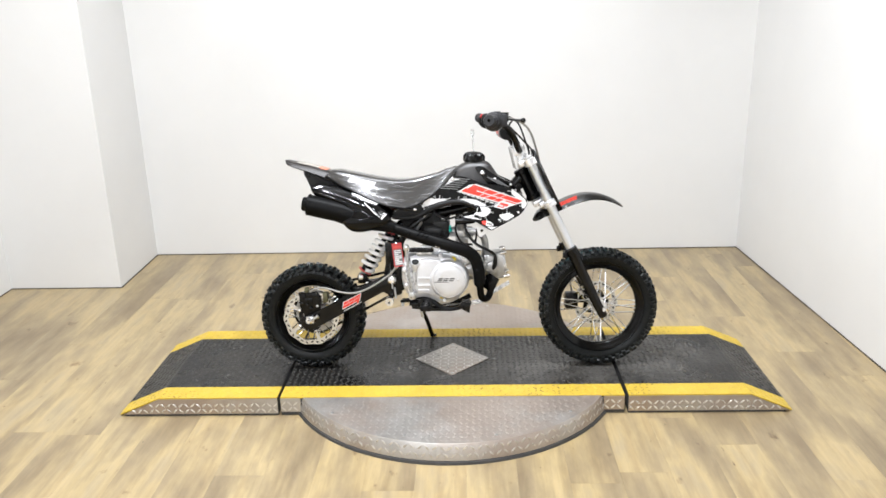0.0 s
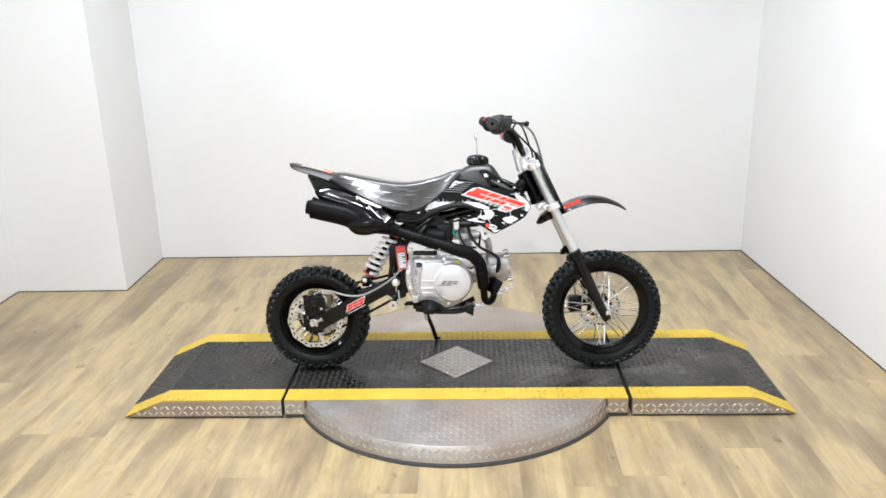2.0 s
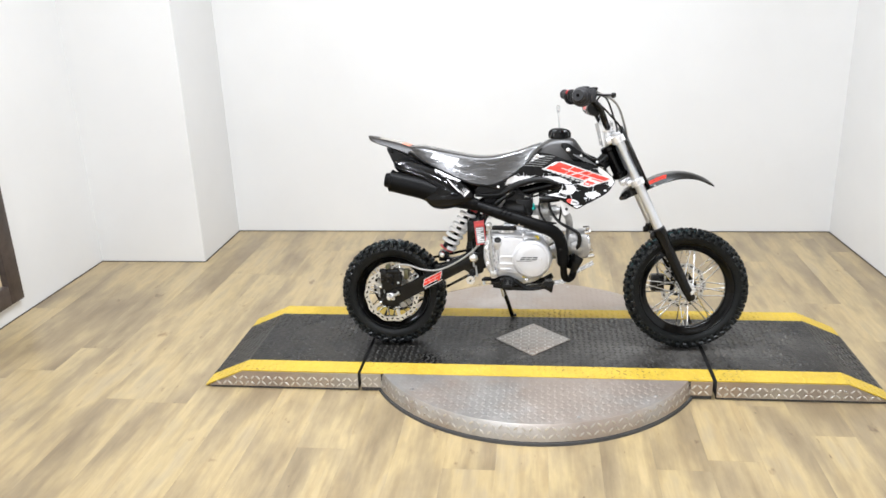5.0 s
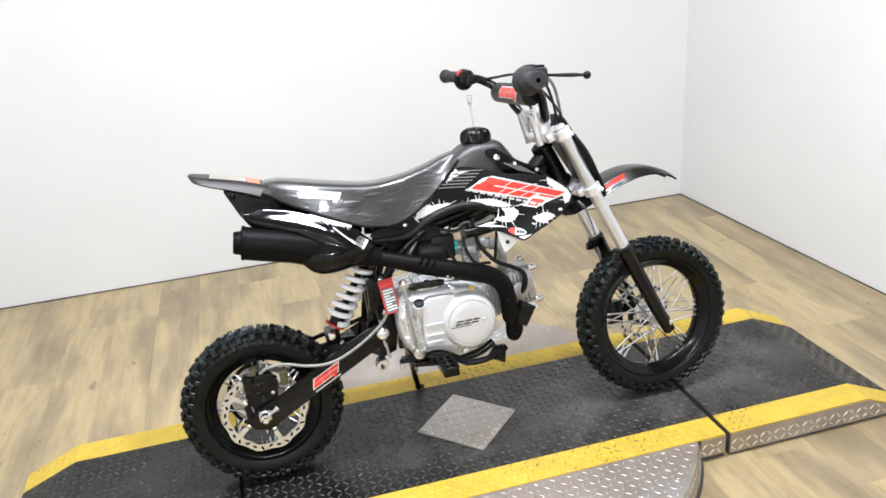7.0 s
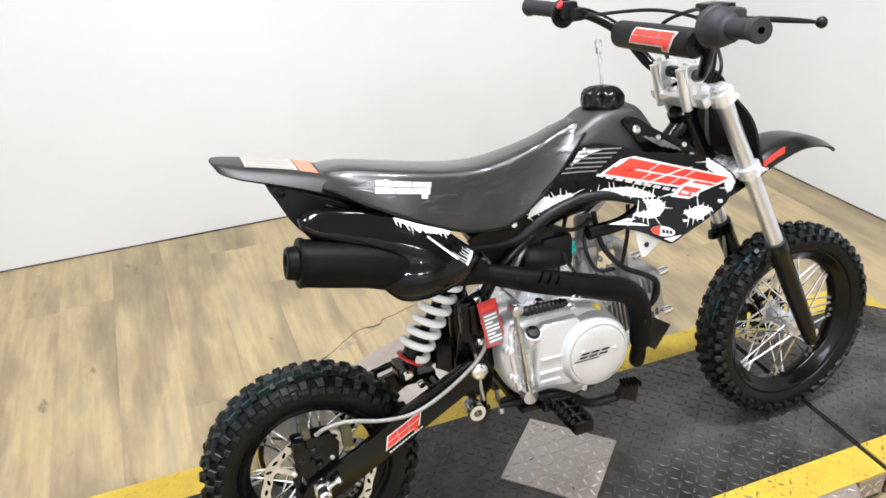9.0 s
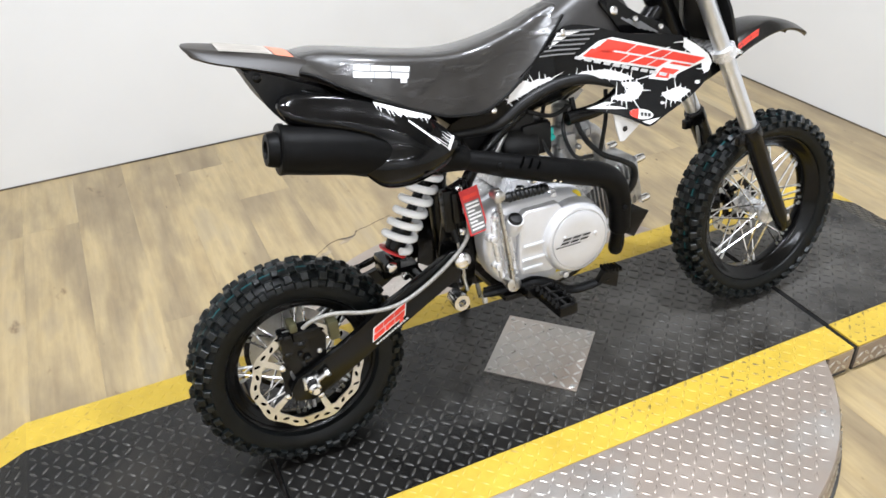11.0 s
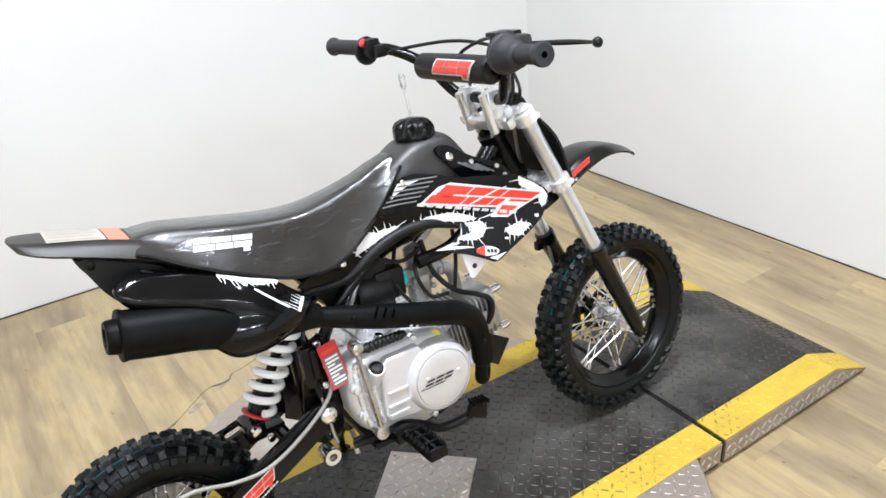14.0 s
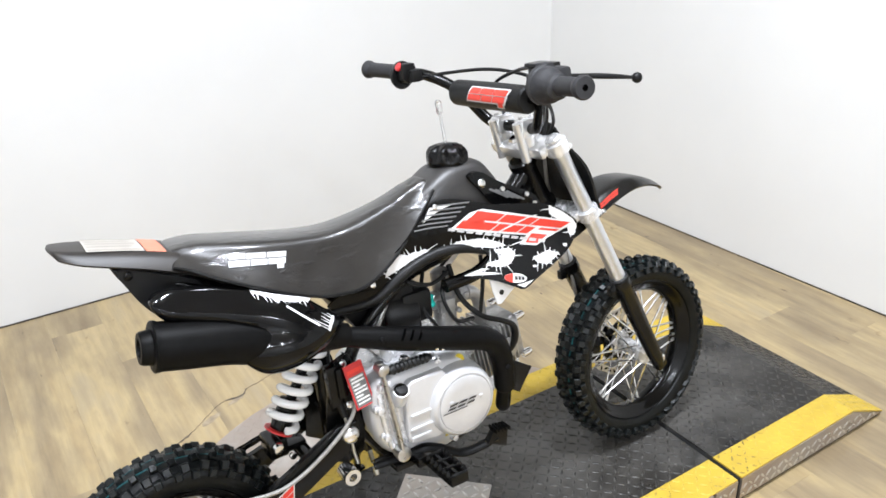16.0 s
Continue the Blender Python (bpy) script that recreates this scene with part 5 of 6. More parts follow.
print_on("caution_label", strip(-0.533, -0.457, -0.038, 0.038, 1), on_rear, LABELM, rmg, "pale printed caution label")
print_on("caution_heading", strip(-0.455, -0.428, -0.040, 0.040, 1), on_rear, ORANGE, rmg, "orange label heading")
bars = []
for k in range(5):
    bars += strip(-0.530, -0.462 - 0.008 * (k % 2), -0.033 + k * 0.0155, -0.030 + k * 0.0155, 1)
print_on("print_bar", bars, lambda u, v: on_rear(u, v) + Vector((0, 0, 0.0006)), GREYL, rmg)
bm = bmesh.new()
slab(bm, curve_outline([(-0.508, 0.716), (-0.497, 0.690), (-0.482, 0.658), (-0.461, 0.630), (-0.42, 0.592), (-0.37, 0.562), (-0.35, 0.60), (-0.385, 0.660), (-0.44, 0.690), (-0.48, 0.708)]), -0.054, 0.054, 0.006)
part("inner_fender", bm, PLASTIC, rmg)
for sy in (-1, 1):
    bolt(rmg, (-0.490, sy * 0.053, 0.703), (0, sy, 0), 0.007, 0.004, GLOSS)

# ---- side panels ----
PANEL = curve_through([(-0.476, 0.668), (-0.45, 0.677), (-0.37, 0.660), (-0.30, 0.640), (-0.26, 0.614), (-0.228, 0.586), (-0.200, 0.556), (-0.215, 0.533), (-0.255, 0.518), (-0.305, 0.510), (-0.342, 0.517), (-0.372, 0.548), (-0.405, 0.590), (-0.440, 0.622), (-0.466, 0.642)], 5, True)
PANEL = [tuple(float(v) for v in q) for q in PANEL]


def edge_distance(x, z):
    best = 1.0
    for (ax, az), (bx, bz) in zip(PANEL, PANEL[1:] + PANEL[:1]):
        dx, dz = bx - ax, bz - az
        t = min(1, max(0, ((x - ax) * dx + (z - az) * dz) / max(dx * dx + dz * dz, 1e-9)))
        best = min(best, math.hypot(x - ax - t * dx, z - az - t * dz))
    return best


def panel_out(x, z):
    """Depth of the side panel: rounded rim, a long bulge along the top and a swelling over the pipe."""
    e = 1 - min(1.0, edge_distance(x, z) / 0.022)
    base = 0.078 + 0.014 * min(1, max(0, (-0.2 - x) / 0.1))
    axis = 0.650 - 0.30 * (x + 0.46)
    top = 0.015 * math.exp(-(((z - axis) / 0.020) ** 2)) * min(1, max(0, (-0.20 - x) / 0.10))
    low = 0.034 * math.exp(-(((x + 0.290) / 0.085) ** 2) - ((z - 0.548) / 0.045) ** 2)
    mid = 0.020 * min(1, max(0, (0.655 - z) / 0.09))
    return base + top + low + mid + 0.010 * (math.sqrt(max(0, 1 - e * e)) - 1)


for sy in (-1, 1):
    bm = bmesh.new()
    loops = []
    for s in (1.0, 0.985, 0.96, 0.92, 0.86, 0.78, 0.68, 0.56, 0.44, 0.32, 0.2, 0.1, 0.02):
        ring = []
        for q in PANEL:
            t = min(1, max(0, ((q[0] + 0.43) * 0.18 - (q[1] - 0.645) * 0.085) / (0.18**2 + 0.085**2)))
            cx, cz = -0.43 + 0.18 * t, 0.645 - 0.085 * t
            x, z = cx + (q[0] - cx) * s, cz + (q[1] - cz) * s
            ring.append((x, sy * panel_out(x, z), z))
        loops.append(ring)
    rim_in = [(x, y - sy * 0.010, z) for x, y, z in loops[0]]
    rings(bm, [rim_in] + loops, caps=True)
    pn = part("side_panel", bm, GLOSS, bike, "gloss black rear side panel with white splashes", angle=70)

    def on_panel(u, v, sy=sy):
        return Vector((u, sy * (panel_out(u, v) + 0.001), v))
    sp = [comb((-0.334, 0.646), (-0.245, 0.606), 0.009, 12, 51, 0.2, 0.7), comb((-0.214, 0.570), (-0.230, 0.553), 0.011, 6, 53, 0.0, 3.0), [(-0.290, 0.611), (-0.248, 0.569), (-0.246, 0.572), (-0.288, 0.6125)], splash(-0.300, 0.622, 0.008, 0.003, 7, 57, -0.5)]
    print_on("splash", sp, on_panel, WHITE, pn, "white splash print")

# ---- exhaust ----
bm = bmesh.new()
tube(bm, [(-0.487, -0.099, 0.606), (-0.44, -0.099, 0.595), (-0.38, -0.098, 0.580), (-0.33, -0.095, 0.562), (-0.29, -0.090, 0.550), (-0.25, -0.089, 0.539), (-0.215, -0.088, 0.528), (-0.19, -0.088, 0.520)], [0.036, 0.037, 0.037, 0.038, 0.036, 0.030, 0.024, 0.020], 24, 4)
muf = part("muffler", bm, MUFFM, bike, "matte black muffler")
bm = bmesh.new()
turned(bm, (-0.485, -0.099, 0.606), (-1, 0, 0.18), [(-0.004, 0.0375), (0.002, 0.0380), (0.004, 0.036), (0.005, 0.026), (0.018, 0.0245), (0.021, 0.0225), (0.021, 0.014), (0.006, 0.011)], 28)
part("muffler_end", bm, MUFFM, muf, "stepped black muffler tip")
bm = bmesh.new()
turned(bm, (-0.4930, -0.099, 0.6075), (-1, 0, 0.18), [(0, 0.012), (0.0006, 0.0115)], 16)
part("outlet", bm, HOLE, muf)
GUARD = [(-0.205, -0.088, 0.523), (-0.15, -0.098, 0.505), (-0.10, -0.106, 0.489), (-0.04, -0.112, 0.471), (0.020, -0.115, 0.452), (0.060, -0.113, 0.437), (0.087, -0.110, 0.412), (0.099, -0.106, 0.374), (0.102, -0.102, 0.340), (0.103, -0.101, 0.320), (0.1035, -0.1005, 0.316)]
bm = bmesh.new()
tube(bm, GUARD, [0.016, 0.019, 0.021, 0.0215, 0.022, 0.0220, 0.0215, 0.0205, 0.020, 0.0195, 0.015], 20, 5)
grd = part("heat_guard", bm, MUFFM, bike, "matte black exhaust heat guard")
for k in range(3):
    bm = bmesh.new()
    x0 = -0.110 + 0.0150 * k
    path = []
    for j in range(7):
        th = radians(12 + 62 * j / 6)
        x = x0 + 0.016 * j / 6
        cy, cz = -0.106 - 0.10 * (x + 0.10), 0.4885 - 0.30 * (x + 0.10)
        path.append((x, cy, cz, th))
    for (xa, ya, za, ta), (xb, yb, zb, tb) in zip(path, path[1:]):
        q = [Vector((x + dx, y - 0.0222 * math.cos(t), z + 0.0222 * math.sin(t) - 0.30 * dx)) for x, y, z, t, dx in ((xa, ya, za, ta, -0.0022), (xa, ya, za, ta, 0.0022), (xb, yb, zb, tb, 0.0022), (xb, yb, zb, tb, -0.0022))]
        bm.faces.new([bm.verts.new(p) for p in q])
    part("guard_slot", bm, HOLE, grd, smooth=False)
for x, y, z in ((-0.142, -0.119, 0.505), (0.094, -0.130, 0.372)):
    bolt(grd, (x, y, z), (0, -1, 0.2), 0.0055, 0.004, MUFFM)
for x, z in ((-0.046, 0.459), (-0.034, 0.455)):
    bolt(grd, (x, -0.126, z), (0, -1, -0.5), 0.004, 0.003)
bm = bmesh.new()
tube(bm, [(0.1025, -0.101, 0.335), (0.105, -0.090, 0.300), (0.109, -0.077, 0.268), (0.123, -0.063, 0.257), (0.137, -0.048, 0.267), (0.142, -0.035, 0.295), (0.135, -0.020, 0.335)], 0.0125, 14, 5)
part("exhaust_header", bm, MUFFM, bike, "black exhaust header pipe")

# ---- frame ----
def frame_tube(pts, r=0.0125, nm="frame_tube"):
    bm = bmesh.new()
    tube(bm, pts, r, 12, 5)
    return part(nm, bm, FRAMEM, bike)


frame_tube([(0.262, 0, 0.69), (0.20, 0, 0.635), (0.08, 0, 0.585), (-0.04, 0, 0.555), (-0.16, 0, 0.525), (-0.205, 0, 0.48), (-0.21, 0, 0.40), (-0.205, 0, 0.30)], 0.018, "main_frame_tube")
for sy in (-1, 1):
    frame_tube([(0.25, sy * 0.02, 0.655), (0.19, sy * 0.05, 0.60), (0.10, sy * 0.062, 0.545), (0.02, sy * 0.062, 0.535)])
    frame_tube([(-0.07, sy * 0.05, 0.56), (-0.13, sy * 0.056, 0.52), (-0.175, sy * 0.05, 0.46), (-0.195, sy * 0.042, 0.38), (-0.20, sy * 0.042, 0.27)], 0.011)
    frame_tube([(-0.20, sy * 0.045, 0.50), (-0.30, sy * 0.052, 0.575), (-0.40, sy * 0.05, 0.655), (-0.47, sy * 0.035, 0.69)], 0.009)
    frame_tube([(-0.06, sy * 0.052, 0.562), (-0.20, sy * 0.056, 0.595), (-0.36, sy * 0.05, 0.652)], 0.010)
    bm = bmesh.new()
    slab(bm, [(-0.245, 0.285), (-0.235, 0.36), (-0.215, 0.46), (-0.185, 0.47), (-0.170, 0.42), (-0.165, 0.33), (-0.175, 0.275), (-0.21, 0.262)], sy * 0.046, sy * 0.051, 0.001)
    part("pivot_plate", bm, FRAMEM, bike, "black steel pivot plate")
for z in (0.455, 0.415, 0.375):
    bolt(bike, (-0.192, -0.052, z), (0, -1, 0), 0.008, 0.007, nm="frame_bolt")
bm = bmesh.new()
turned(bm, (-0.207, -0.07, 0.332), (0, -1, 0), [(0, 0.0165), (0.008, 0.0165), (0.013, 0.0145), (0.0165, 0.009), (0.0175, 0.003)], 20)
rod(bm, (-0.207, -0.06, 0.330), (-0.207, 0.07, 0.330), 0.007)
part("swingarm_pivot_bolt", bm, CHROME, bike, "large bright pivot bolt")

# ---- swingarm ----
for sy in (-1, 1):
    bm = bmesh.new()
    y = sy * 0.064
    slab(bm, [(-0.190, 0.352), (-0.185, 0.325), (-0.205, 0.305), (-0.30, 0.256), (-0.40, 0.203), (-0.47, 0.165), (-0.505, 0.150), (-0.535, 0.158), (-0.540, 0.18), (-0.525, 0.200), (-0.49, 0.214), (-0.43, 0.240)] + ([(-0.36, 0.288), (-0.30, 0.315), (-0.225, 0.353)] if sy < 0 else [(-0.36, 0.279), (-0.30, 0.290), (-0.235, 0.320), (-0.21, 0.35)]), y - sy * 0.002, y + sy * 0.011, 0.003)
    arm = part("swingarm_side", bm, FRAMEM, bike, "black flat-sided swingarm")
    back, blocks = blocks_badge(0.070, 0.0185, 0.75)
    ca, sa = math.cos(radians(27.5)), math.sin(radians(27.5))
    uv = lambda polys: [[(-0.385 + u * ca - v * sa, 0.2285 + u * sa + v * ca) for u, v in p] for p in polys]
    lay = lambda h, sy=sy, y=y: (lambda u, v: Vector((u, y + sy * (0.011 + h), v)))
    print_on("badge_backing", uv(back[:1]), lay(0.0008), WHITE, arm)
    print_on("badge", uv(blocks), lay(0.0014), RED, arm, "red block badge")
    bars = [[(k * 0.0066, -0.011), (k * 0.0066 + 0.005, -0.011), (k * 0.0066 + 0.005, -0.0075), (k * 0.0066, -0.0075)] for k in range(11)]
    print_on("print_bar", uv(bars), lay(0.0008), SILVERP, arm)
    bm = bmesh.new()
    rod(bm, (-0.500, y + sy * 0.020, 0.190), (-0.472, y + sy * 0.020, 0.204), 0.0045)
    turned(bm, (-0.478, y + sy * 0.020, 0.201), (1, 0, 0.5), [(0, 0.0080), (0.006, 0.0080)], 6)
    box(bm, (-0.504, y + sy * 0.013, 0.188), (0.028, 0.006, 0.024), 0.002)
    part("chain_adjuster", bm, STEEL, arm)
bm = bmesh.new()
rod(bm, (-0.275, -0.056, 0.300), (-0.275, 0.056, 0.300), 0.013)
box(bm, (-0.318, 0, 0.325), (0.035, 0.05, 0.035), 0.005)
box(bm, (-0.29, 0, 0.312), (0.05, 0.030, 0.012), 0.003)
part("swingarm_bridge", bm, FRAMEM, bike)
bm = bmesh.new()
slab(bm, [(-0.522, 0.184), (-0.490, 0.186), (-0.468, 0.222), (-0.462, 0.262), (-0.474, 0.284), (-0.500, 0.272), (-0.535, 0.262), (-0.542, 0.238), (-0.530, 0.212)], -0.0655, -0.0605, 0.002)
box(bm, (-0.530, -0.054, 0.266), (0.024, 0.036, 0.040), 0.008)
box(bm, (-0.496, -0.054, 0.276), (0.046, 0.034, 0.022), 0.007)
box(bm, (-0.508, -0.064, 0.256), (0.030, 0.014, 0.028), 0.005)
for x, z in ((-0.532, 0.247), (-0.500, 0.230), (-0.507, 0.260)):
    turned(bm, (x, -0.06, z), (0, -1, 0), [(0, 0.0075), (0.012, 0.007), (0.014, 0.004)], 10)
rcal = part("rear_caliper", bm, FRAMEM, bike, "black rear brake caliper")
for x, y, z, mt in ((-0.538, -0.070, 0.284, FRAMEM), (-0.512, -0.071, 0.244, FRAMEM), (-0.478, -0.062, 0.236, STEEL)):
    bolt(rcal, (x, y, z), (0, -1, 0.2), 0.005, 0.006, mt)
bm = bmesh.new()
box(bm, (-0.448, -0.056, 0.268), (0.018, 0.030, 0.036), 0.004)
part("brake_pad_back", bm, OLIVE, rcal, "olive anodised pad back")
bm = bmesh.new()
box(bm, (-0.515, -0.058, 0.295), (0.014, 0.03, 0.016), 0.004)
part("brake_pad_back", bm, OLIVE, rcal, "olive anodised pad back")
bm = bmesh.new()
tube(bm, [(-0.500, -0.070, 0.290), (-0.484, -0.075, 0.301), (-0.456, -0.079, 0.306), (-0.43, -0.080, 0.302), (-0.39, -0.080, 0.290), (-0.34, -0.082, 0.287), (-0.29, -0.083, 0.304), (-0.23, -0.082, 0.340), (-0.195, -0.078, 0.372), (-0.185, -0.07, 0.41)], 0.0036, 10, 5)
part("rear_brake_hose", bm, HOSE, bike, "grey braided brake hose")
# rear brake cylinder in front of the shock
bm = bmesh.new()
box(bm, (-0.218, -0.060, 0.425), (0.020, 0.020, 0.075), 0.003)
box(bm, (-0.205, -0.066, 0.43), (0.018, 0.018, 0.055), 0.003)
rod(bm, (-0.213, -0.062, 0.39), (-0.21, -0.070, 0.365), 0.008, 0.006)
part("rear_brake_cylinder", bm, FRAMEM, bike, "black rear brake cylinder")
bm = bmesh.new()
rod(bm, (-0.21, -0.070, 0.375), (-0.205, -0.078, 0.30), 0.0028)
part("brake_push_rod", bm, STEEL, bike)

# ---- shock absorber ----
SA, SB = Vector((-0.322, -0.012, 0.334)), Vector((-0.205, -0.010, 0.515))
sd = (SB - SA).normalized()
su, sv = frame_of(sd)
SL = (SB - SA).length
bm = bmesh.new()
turned(bm, SA + sd * 0.02, sd, [(0, 0.010), (0.004, 0.016), (0.02, 0.018), (0.06, 0.018), (0.062, 0.009), (0.19, 0.009)], 18)
sho = part("rear_shock", bm, FRAMEM, bike, "black rear shock absorber body")
bm = bmesh.new()
turned(bm, SA - Vector((0, 0.022, 0)), (0, 1, 0), [(0, 0.013), (0.044, 0.013)], 18)
part("shock_eye", bm, FRAMEM, sho)
bm = bmesh.new()
turned(bm, SB - Vector((0, 0.018, 0)), (0, 1, 0), [(0, 0.012), (0.036, 0.012)], 18)
part("shock_eye", bm, FRAMEM, sho)
bm = bmesh.new()
pts = []
turns, N = 6.7, 130
for k in range(N):
    t = 2 * math.pi * turns * k / (N - 1)
    h = 0.033 + (SL - 0.062) * k / (N - 1)
    pts.append(SA + sd * h + (0.0262 - 0.004 * k / N) * (su * math.cos(t) + sv * math.sin(t)))
tube(bm, pts, 0.0068, 10, 1)
part("shock_spring", bm, SPRING, sho, "white coated coil spring")
bm = bmesh.new()
turned(bm, SA + sd * 0.021, sd, [(0, 0.016), (0.001, 0.0255), (0.004, 0.0255), (0.005, 0.018)], 24)
part("spring_collar", bm, REDP, sho, "red spring collar")
bm = bmesh.new()
turned(bm, SA + sd * (SL - 0.026), sd, [(0, 0.016), (0.001, 0.025), (0.008, 0.024), (0.014, 0.016)], 24)
part("spring_collar", bm, REDP, sho, "red spring collar")
bm = bmesh.new()
turned(bm, SA - Vector((0, 0.022, 0)), (0, -1, 0), [(0, 0.011), (0.004, 0.011), (0.008, 0.008), (0.009, 0.003)], 14)
part("shock_bolt", bm, CHROME, sho)
bolt(sho, SA + Vector((0.022, -0.024, -0.022)), (0, -1, 0), 0.007, 0.007)

# ---- chain drive on the far side ----
bm = bmesh.new()
turned(bm, (RX, 0.050, RZ), (0, 1, 0), [(0, 0.03), (0, 0.079), (0.004, 0.079), (0.004, 0.03)], 36)
part("sprocket", bm, STEEL, rwheel, "steel rear sprocket")
bm = bmesh.new()
ce = Vector((-0.135, 0.052, 0.328))
cr = Vector((RX, 0.052, RZ))
dd = (ce - cr).normalized()
nn = Vector((-dd.z, 0, dd.x))
FR, RR = 0.030, 0.083
loop = [cr + nn * RR + (ce + nn * FR - cr - nn * RR) * s for s in np.linspace(0, 1, 32)]
loop += [ce + FR * (nn * math.cos(a) + dd * math.sin(a)) for a in np.linspace(0.2, math.pi - 0.2, 7)]
loop += [ce - nn * FR + (cr - nn * RR - ce + nn * FR) * s for s in np.linspace(0, 1, 32)]
loop += [cr + RR * (-nn * math.cos(a) - dd * math.sin(a)) for a in np.linspace(0.15, math.pi - 0.15, 18)]
for k, p in enumerate(loop):
    q = loop[(k + 1) % len(loop)]
    d = q - p
    m = Matrix.Rotation(-math.atan2(d.z, d.x), 4, "Y")
    for sy in (-1, 1):
        box(bm, (p + q) / 2 + Vector((0, sy * (0.004 if k % 2 else 0.0028), 0)), (d.length * 1.18, 0.0014, 0.0085), 0, m)
    rod(bm, p - Vector((0, 0.0055, 0)), p + Vector((0, 0.0055, 0)), 0.003, seg=6)
part("chain", bm, FRAMEM, bike, "dark roller chain", smooth=False)

# ---- engine ----
CASE = curve_through([(-0.166, 0.395), (-0.150, 0.422), (-0.10, 0.428), (-0.03, 0.424), (0.020, 0.414), (0.046, 0.385), (0.050, 0.33), (0.034, 0.272), (-0.01, 0.246), (-0.06, 0.244), (-0.115, 0.257), (-0.155, 0.287), (-0.170, 0.34)], 3, True)


def scaled(outline, s, cx=-0.06, cz=0.336):
    return [(cx + (x - cx) * s, cz + (z - cz) * s) for x, z in outline]


bm = bmesh.new()
slab(bm, scaled(CASE, 0.97), -0.055, 0.070, 0.006)
eng = part("crankcase", bm, ALU, bike, "cast aluminium crankcase")
bm = bmesh.new()
loops = []
for s, y in ((1.0, -0.055), (1.0, -0.082), (0.965, -0.094), (0.90, -0.101), (0.6, -0.104), (0.05, -0.105)):
    loops.append([(x, y, z) for x, z in scaled(CASE, s)])
rings(bm, loops)
part("clutch_cover", bm, COVERM, eng, "smooth silver engine side cover", angle=50)
bm = bmesh.new()
turned(bm, (-0.004, -0.09, 0.338), (0, -1, 0), [(0, 0.071), (0.010, 0.070), (0.022, 0.068), (0.034, 0.065), (0.040, 0.061), (0.0425, 0.0575), (0.0425, 0.0560), (0.0405, 0.0555), (0.0405, 0.0540), (0.0435, 0.0532), (0.0442, 0.0515), (0.0445, 0.03), (0.0448, 0.002)], 64)
part("round_cover", bm, COVERM, eng, "round silver clutch cover")
ry = -0.1362
mk = []
for k in range(3):
    x0 = -0.036 + 0.0175 * k
    mk += [[(x0, 0), (x0 + 0.014, 0), (x0 + 0.017, 0.003), (x0 + 0.003, 0.003)], [(x0 + 0.004, 0.0055), (x0 + 0.018, 0.0055), (x0 + 0.021, 0.0085), (x0 + 0.007, 0.0085)]]
mk.append([(-0.045, -0.004), (0.0, -0.004), (0.001, -0.0025), (-0.044, -0.0025)])
print_on("cover_mark", [[(-0.004 + u * 1.12, 0.338 + v * 1.2) for u, v in p] for p in mk], lambda u, v: Vector((u, ry, v)), DARKP, eng, "dark block mark")
for a in (25, 75, 318):
    x, z = -0.06 + 0.104 * math.cos(radians(a)), 0.336 + 0.084 * math.sin(radians(a))
    bm = bmesh.new()
    turned(bm, (x, -0.072, z), (0, -1, 0), [(0, 0.011), (0.020, 0.010), (0.022, 0.0065), (0.028, 0.006), (0.029, 0.003)], 14)
    part("cover_bolt", bm, ALU, eng)
bm = bmesh.new()
slab(bm, [(-0.112, 0.402), (-0.098, 0.411), (-0.035, 0.411), (-0.028, 0.400), (-0.030, 0.290), (-0.060, 0.284), (-0.112, 0.292), (-0.118, 0.310)], -0.095, lambda x, z: -0.119 + 0.04 * max(0, z - 0.385), 0.005, 3)
part("cover_block", bm, COVERM, eng, "raised silver block of the side cover", angle=50)
for z0, x0, l in ((0.346, -0.108, 0.060), (0.320, -0.112, 0.045), (0.303, -0.112, 0.040)):
    bm = bmesh.new()
    box(bm, (x0 + l / 2, -0.1195, z0), (l, 0.006, 0.006), 0.0025)
    part("cover_rib", bm, COVERM, eng)
for x0, x1 in ((-0.150, -0.146), (-0.134, -0.129), (-0.122, -0.118)):
    bm = bmesh.new()
    tube(bm, [(x0, -0.096, 0.408), (x0 - 0.004, -0.103, 0.37), (x1 - 0.004, -0.104, 0.33), (x1 + 0.003, -0.100, 0.292)], 0.006, 10, 4)
    part("case_rib", bm, ALU, eng)
for x, z, r in ((-0.158, 0.372, 0.010), (-0.152, 0.318, 0.010), (-0.128, 0.276, 0.011), (-0.146, 0.408, 0.009), (-0.02, 0.262, 0.009)):
    bm = bmesh.new()
    turned(bm, (x, -0.085, z), (0, -1, 0), [(0, r), (0.018, r * 0.95), (0.020, r * 0.7), (0.027, r * 0.65), (0.028, r * 0.3)], 12)
    part("case_boss", bm, ALU, eng)
neck = Vector((0.02, -0.55, 0.83)).normalized()
bm = bmesh.new()
turned(bm, (-0.120, -0.100, 0.377), neck, [(0, 0.016), (0.026, 0.0162), (0.030, 0.0145)], 20)
part("filler_neck", bm, COVERM, eng)
bm = bmesh.new()
turned(bm, Vector((-0.120, -0.100, 0.377)) + neck * 0.0285, neck, [(0, 0.0125), (0.005, 0.0120), (0.007, 0.010), (0.0075, 0.004)], 18)
part("oil_filler", bm, PLASTIC, eng, "black oil filler plug")
bm = bmesh.new()
box(bm, (-0.090, -0.084, 0.428), (0.055, 0.018, 0.014), 0.004)
part("case_ledge", bm, ALU, eng)
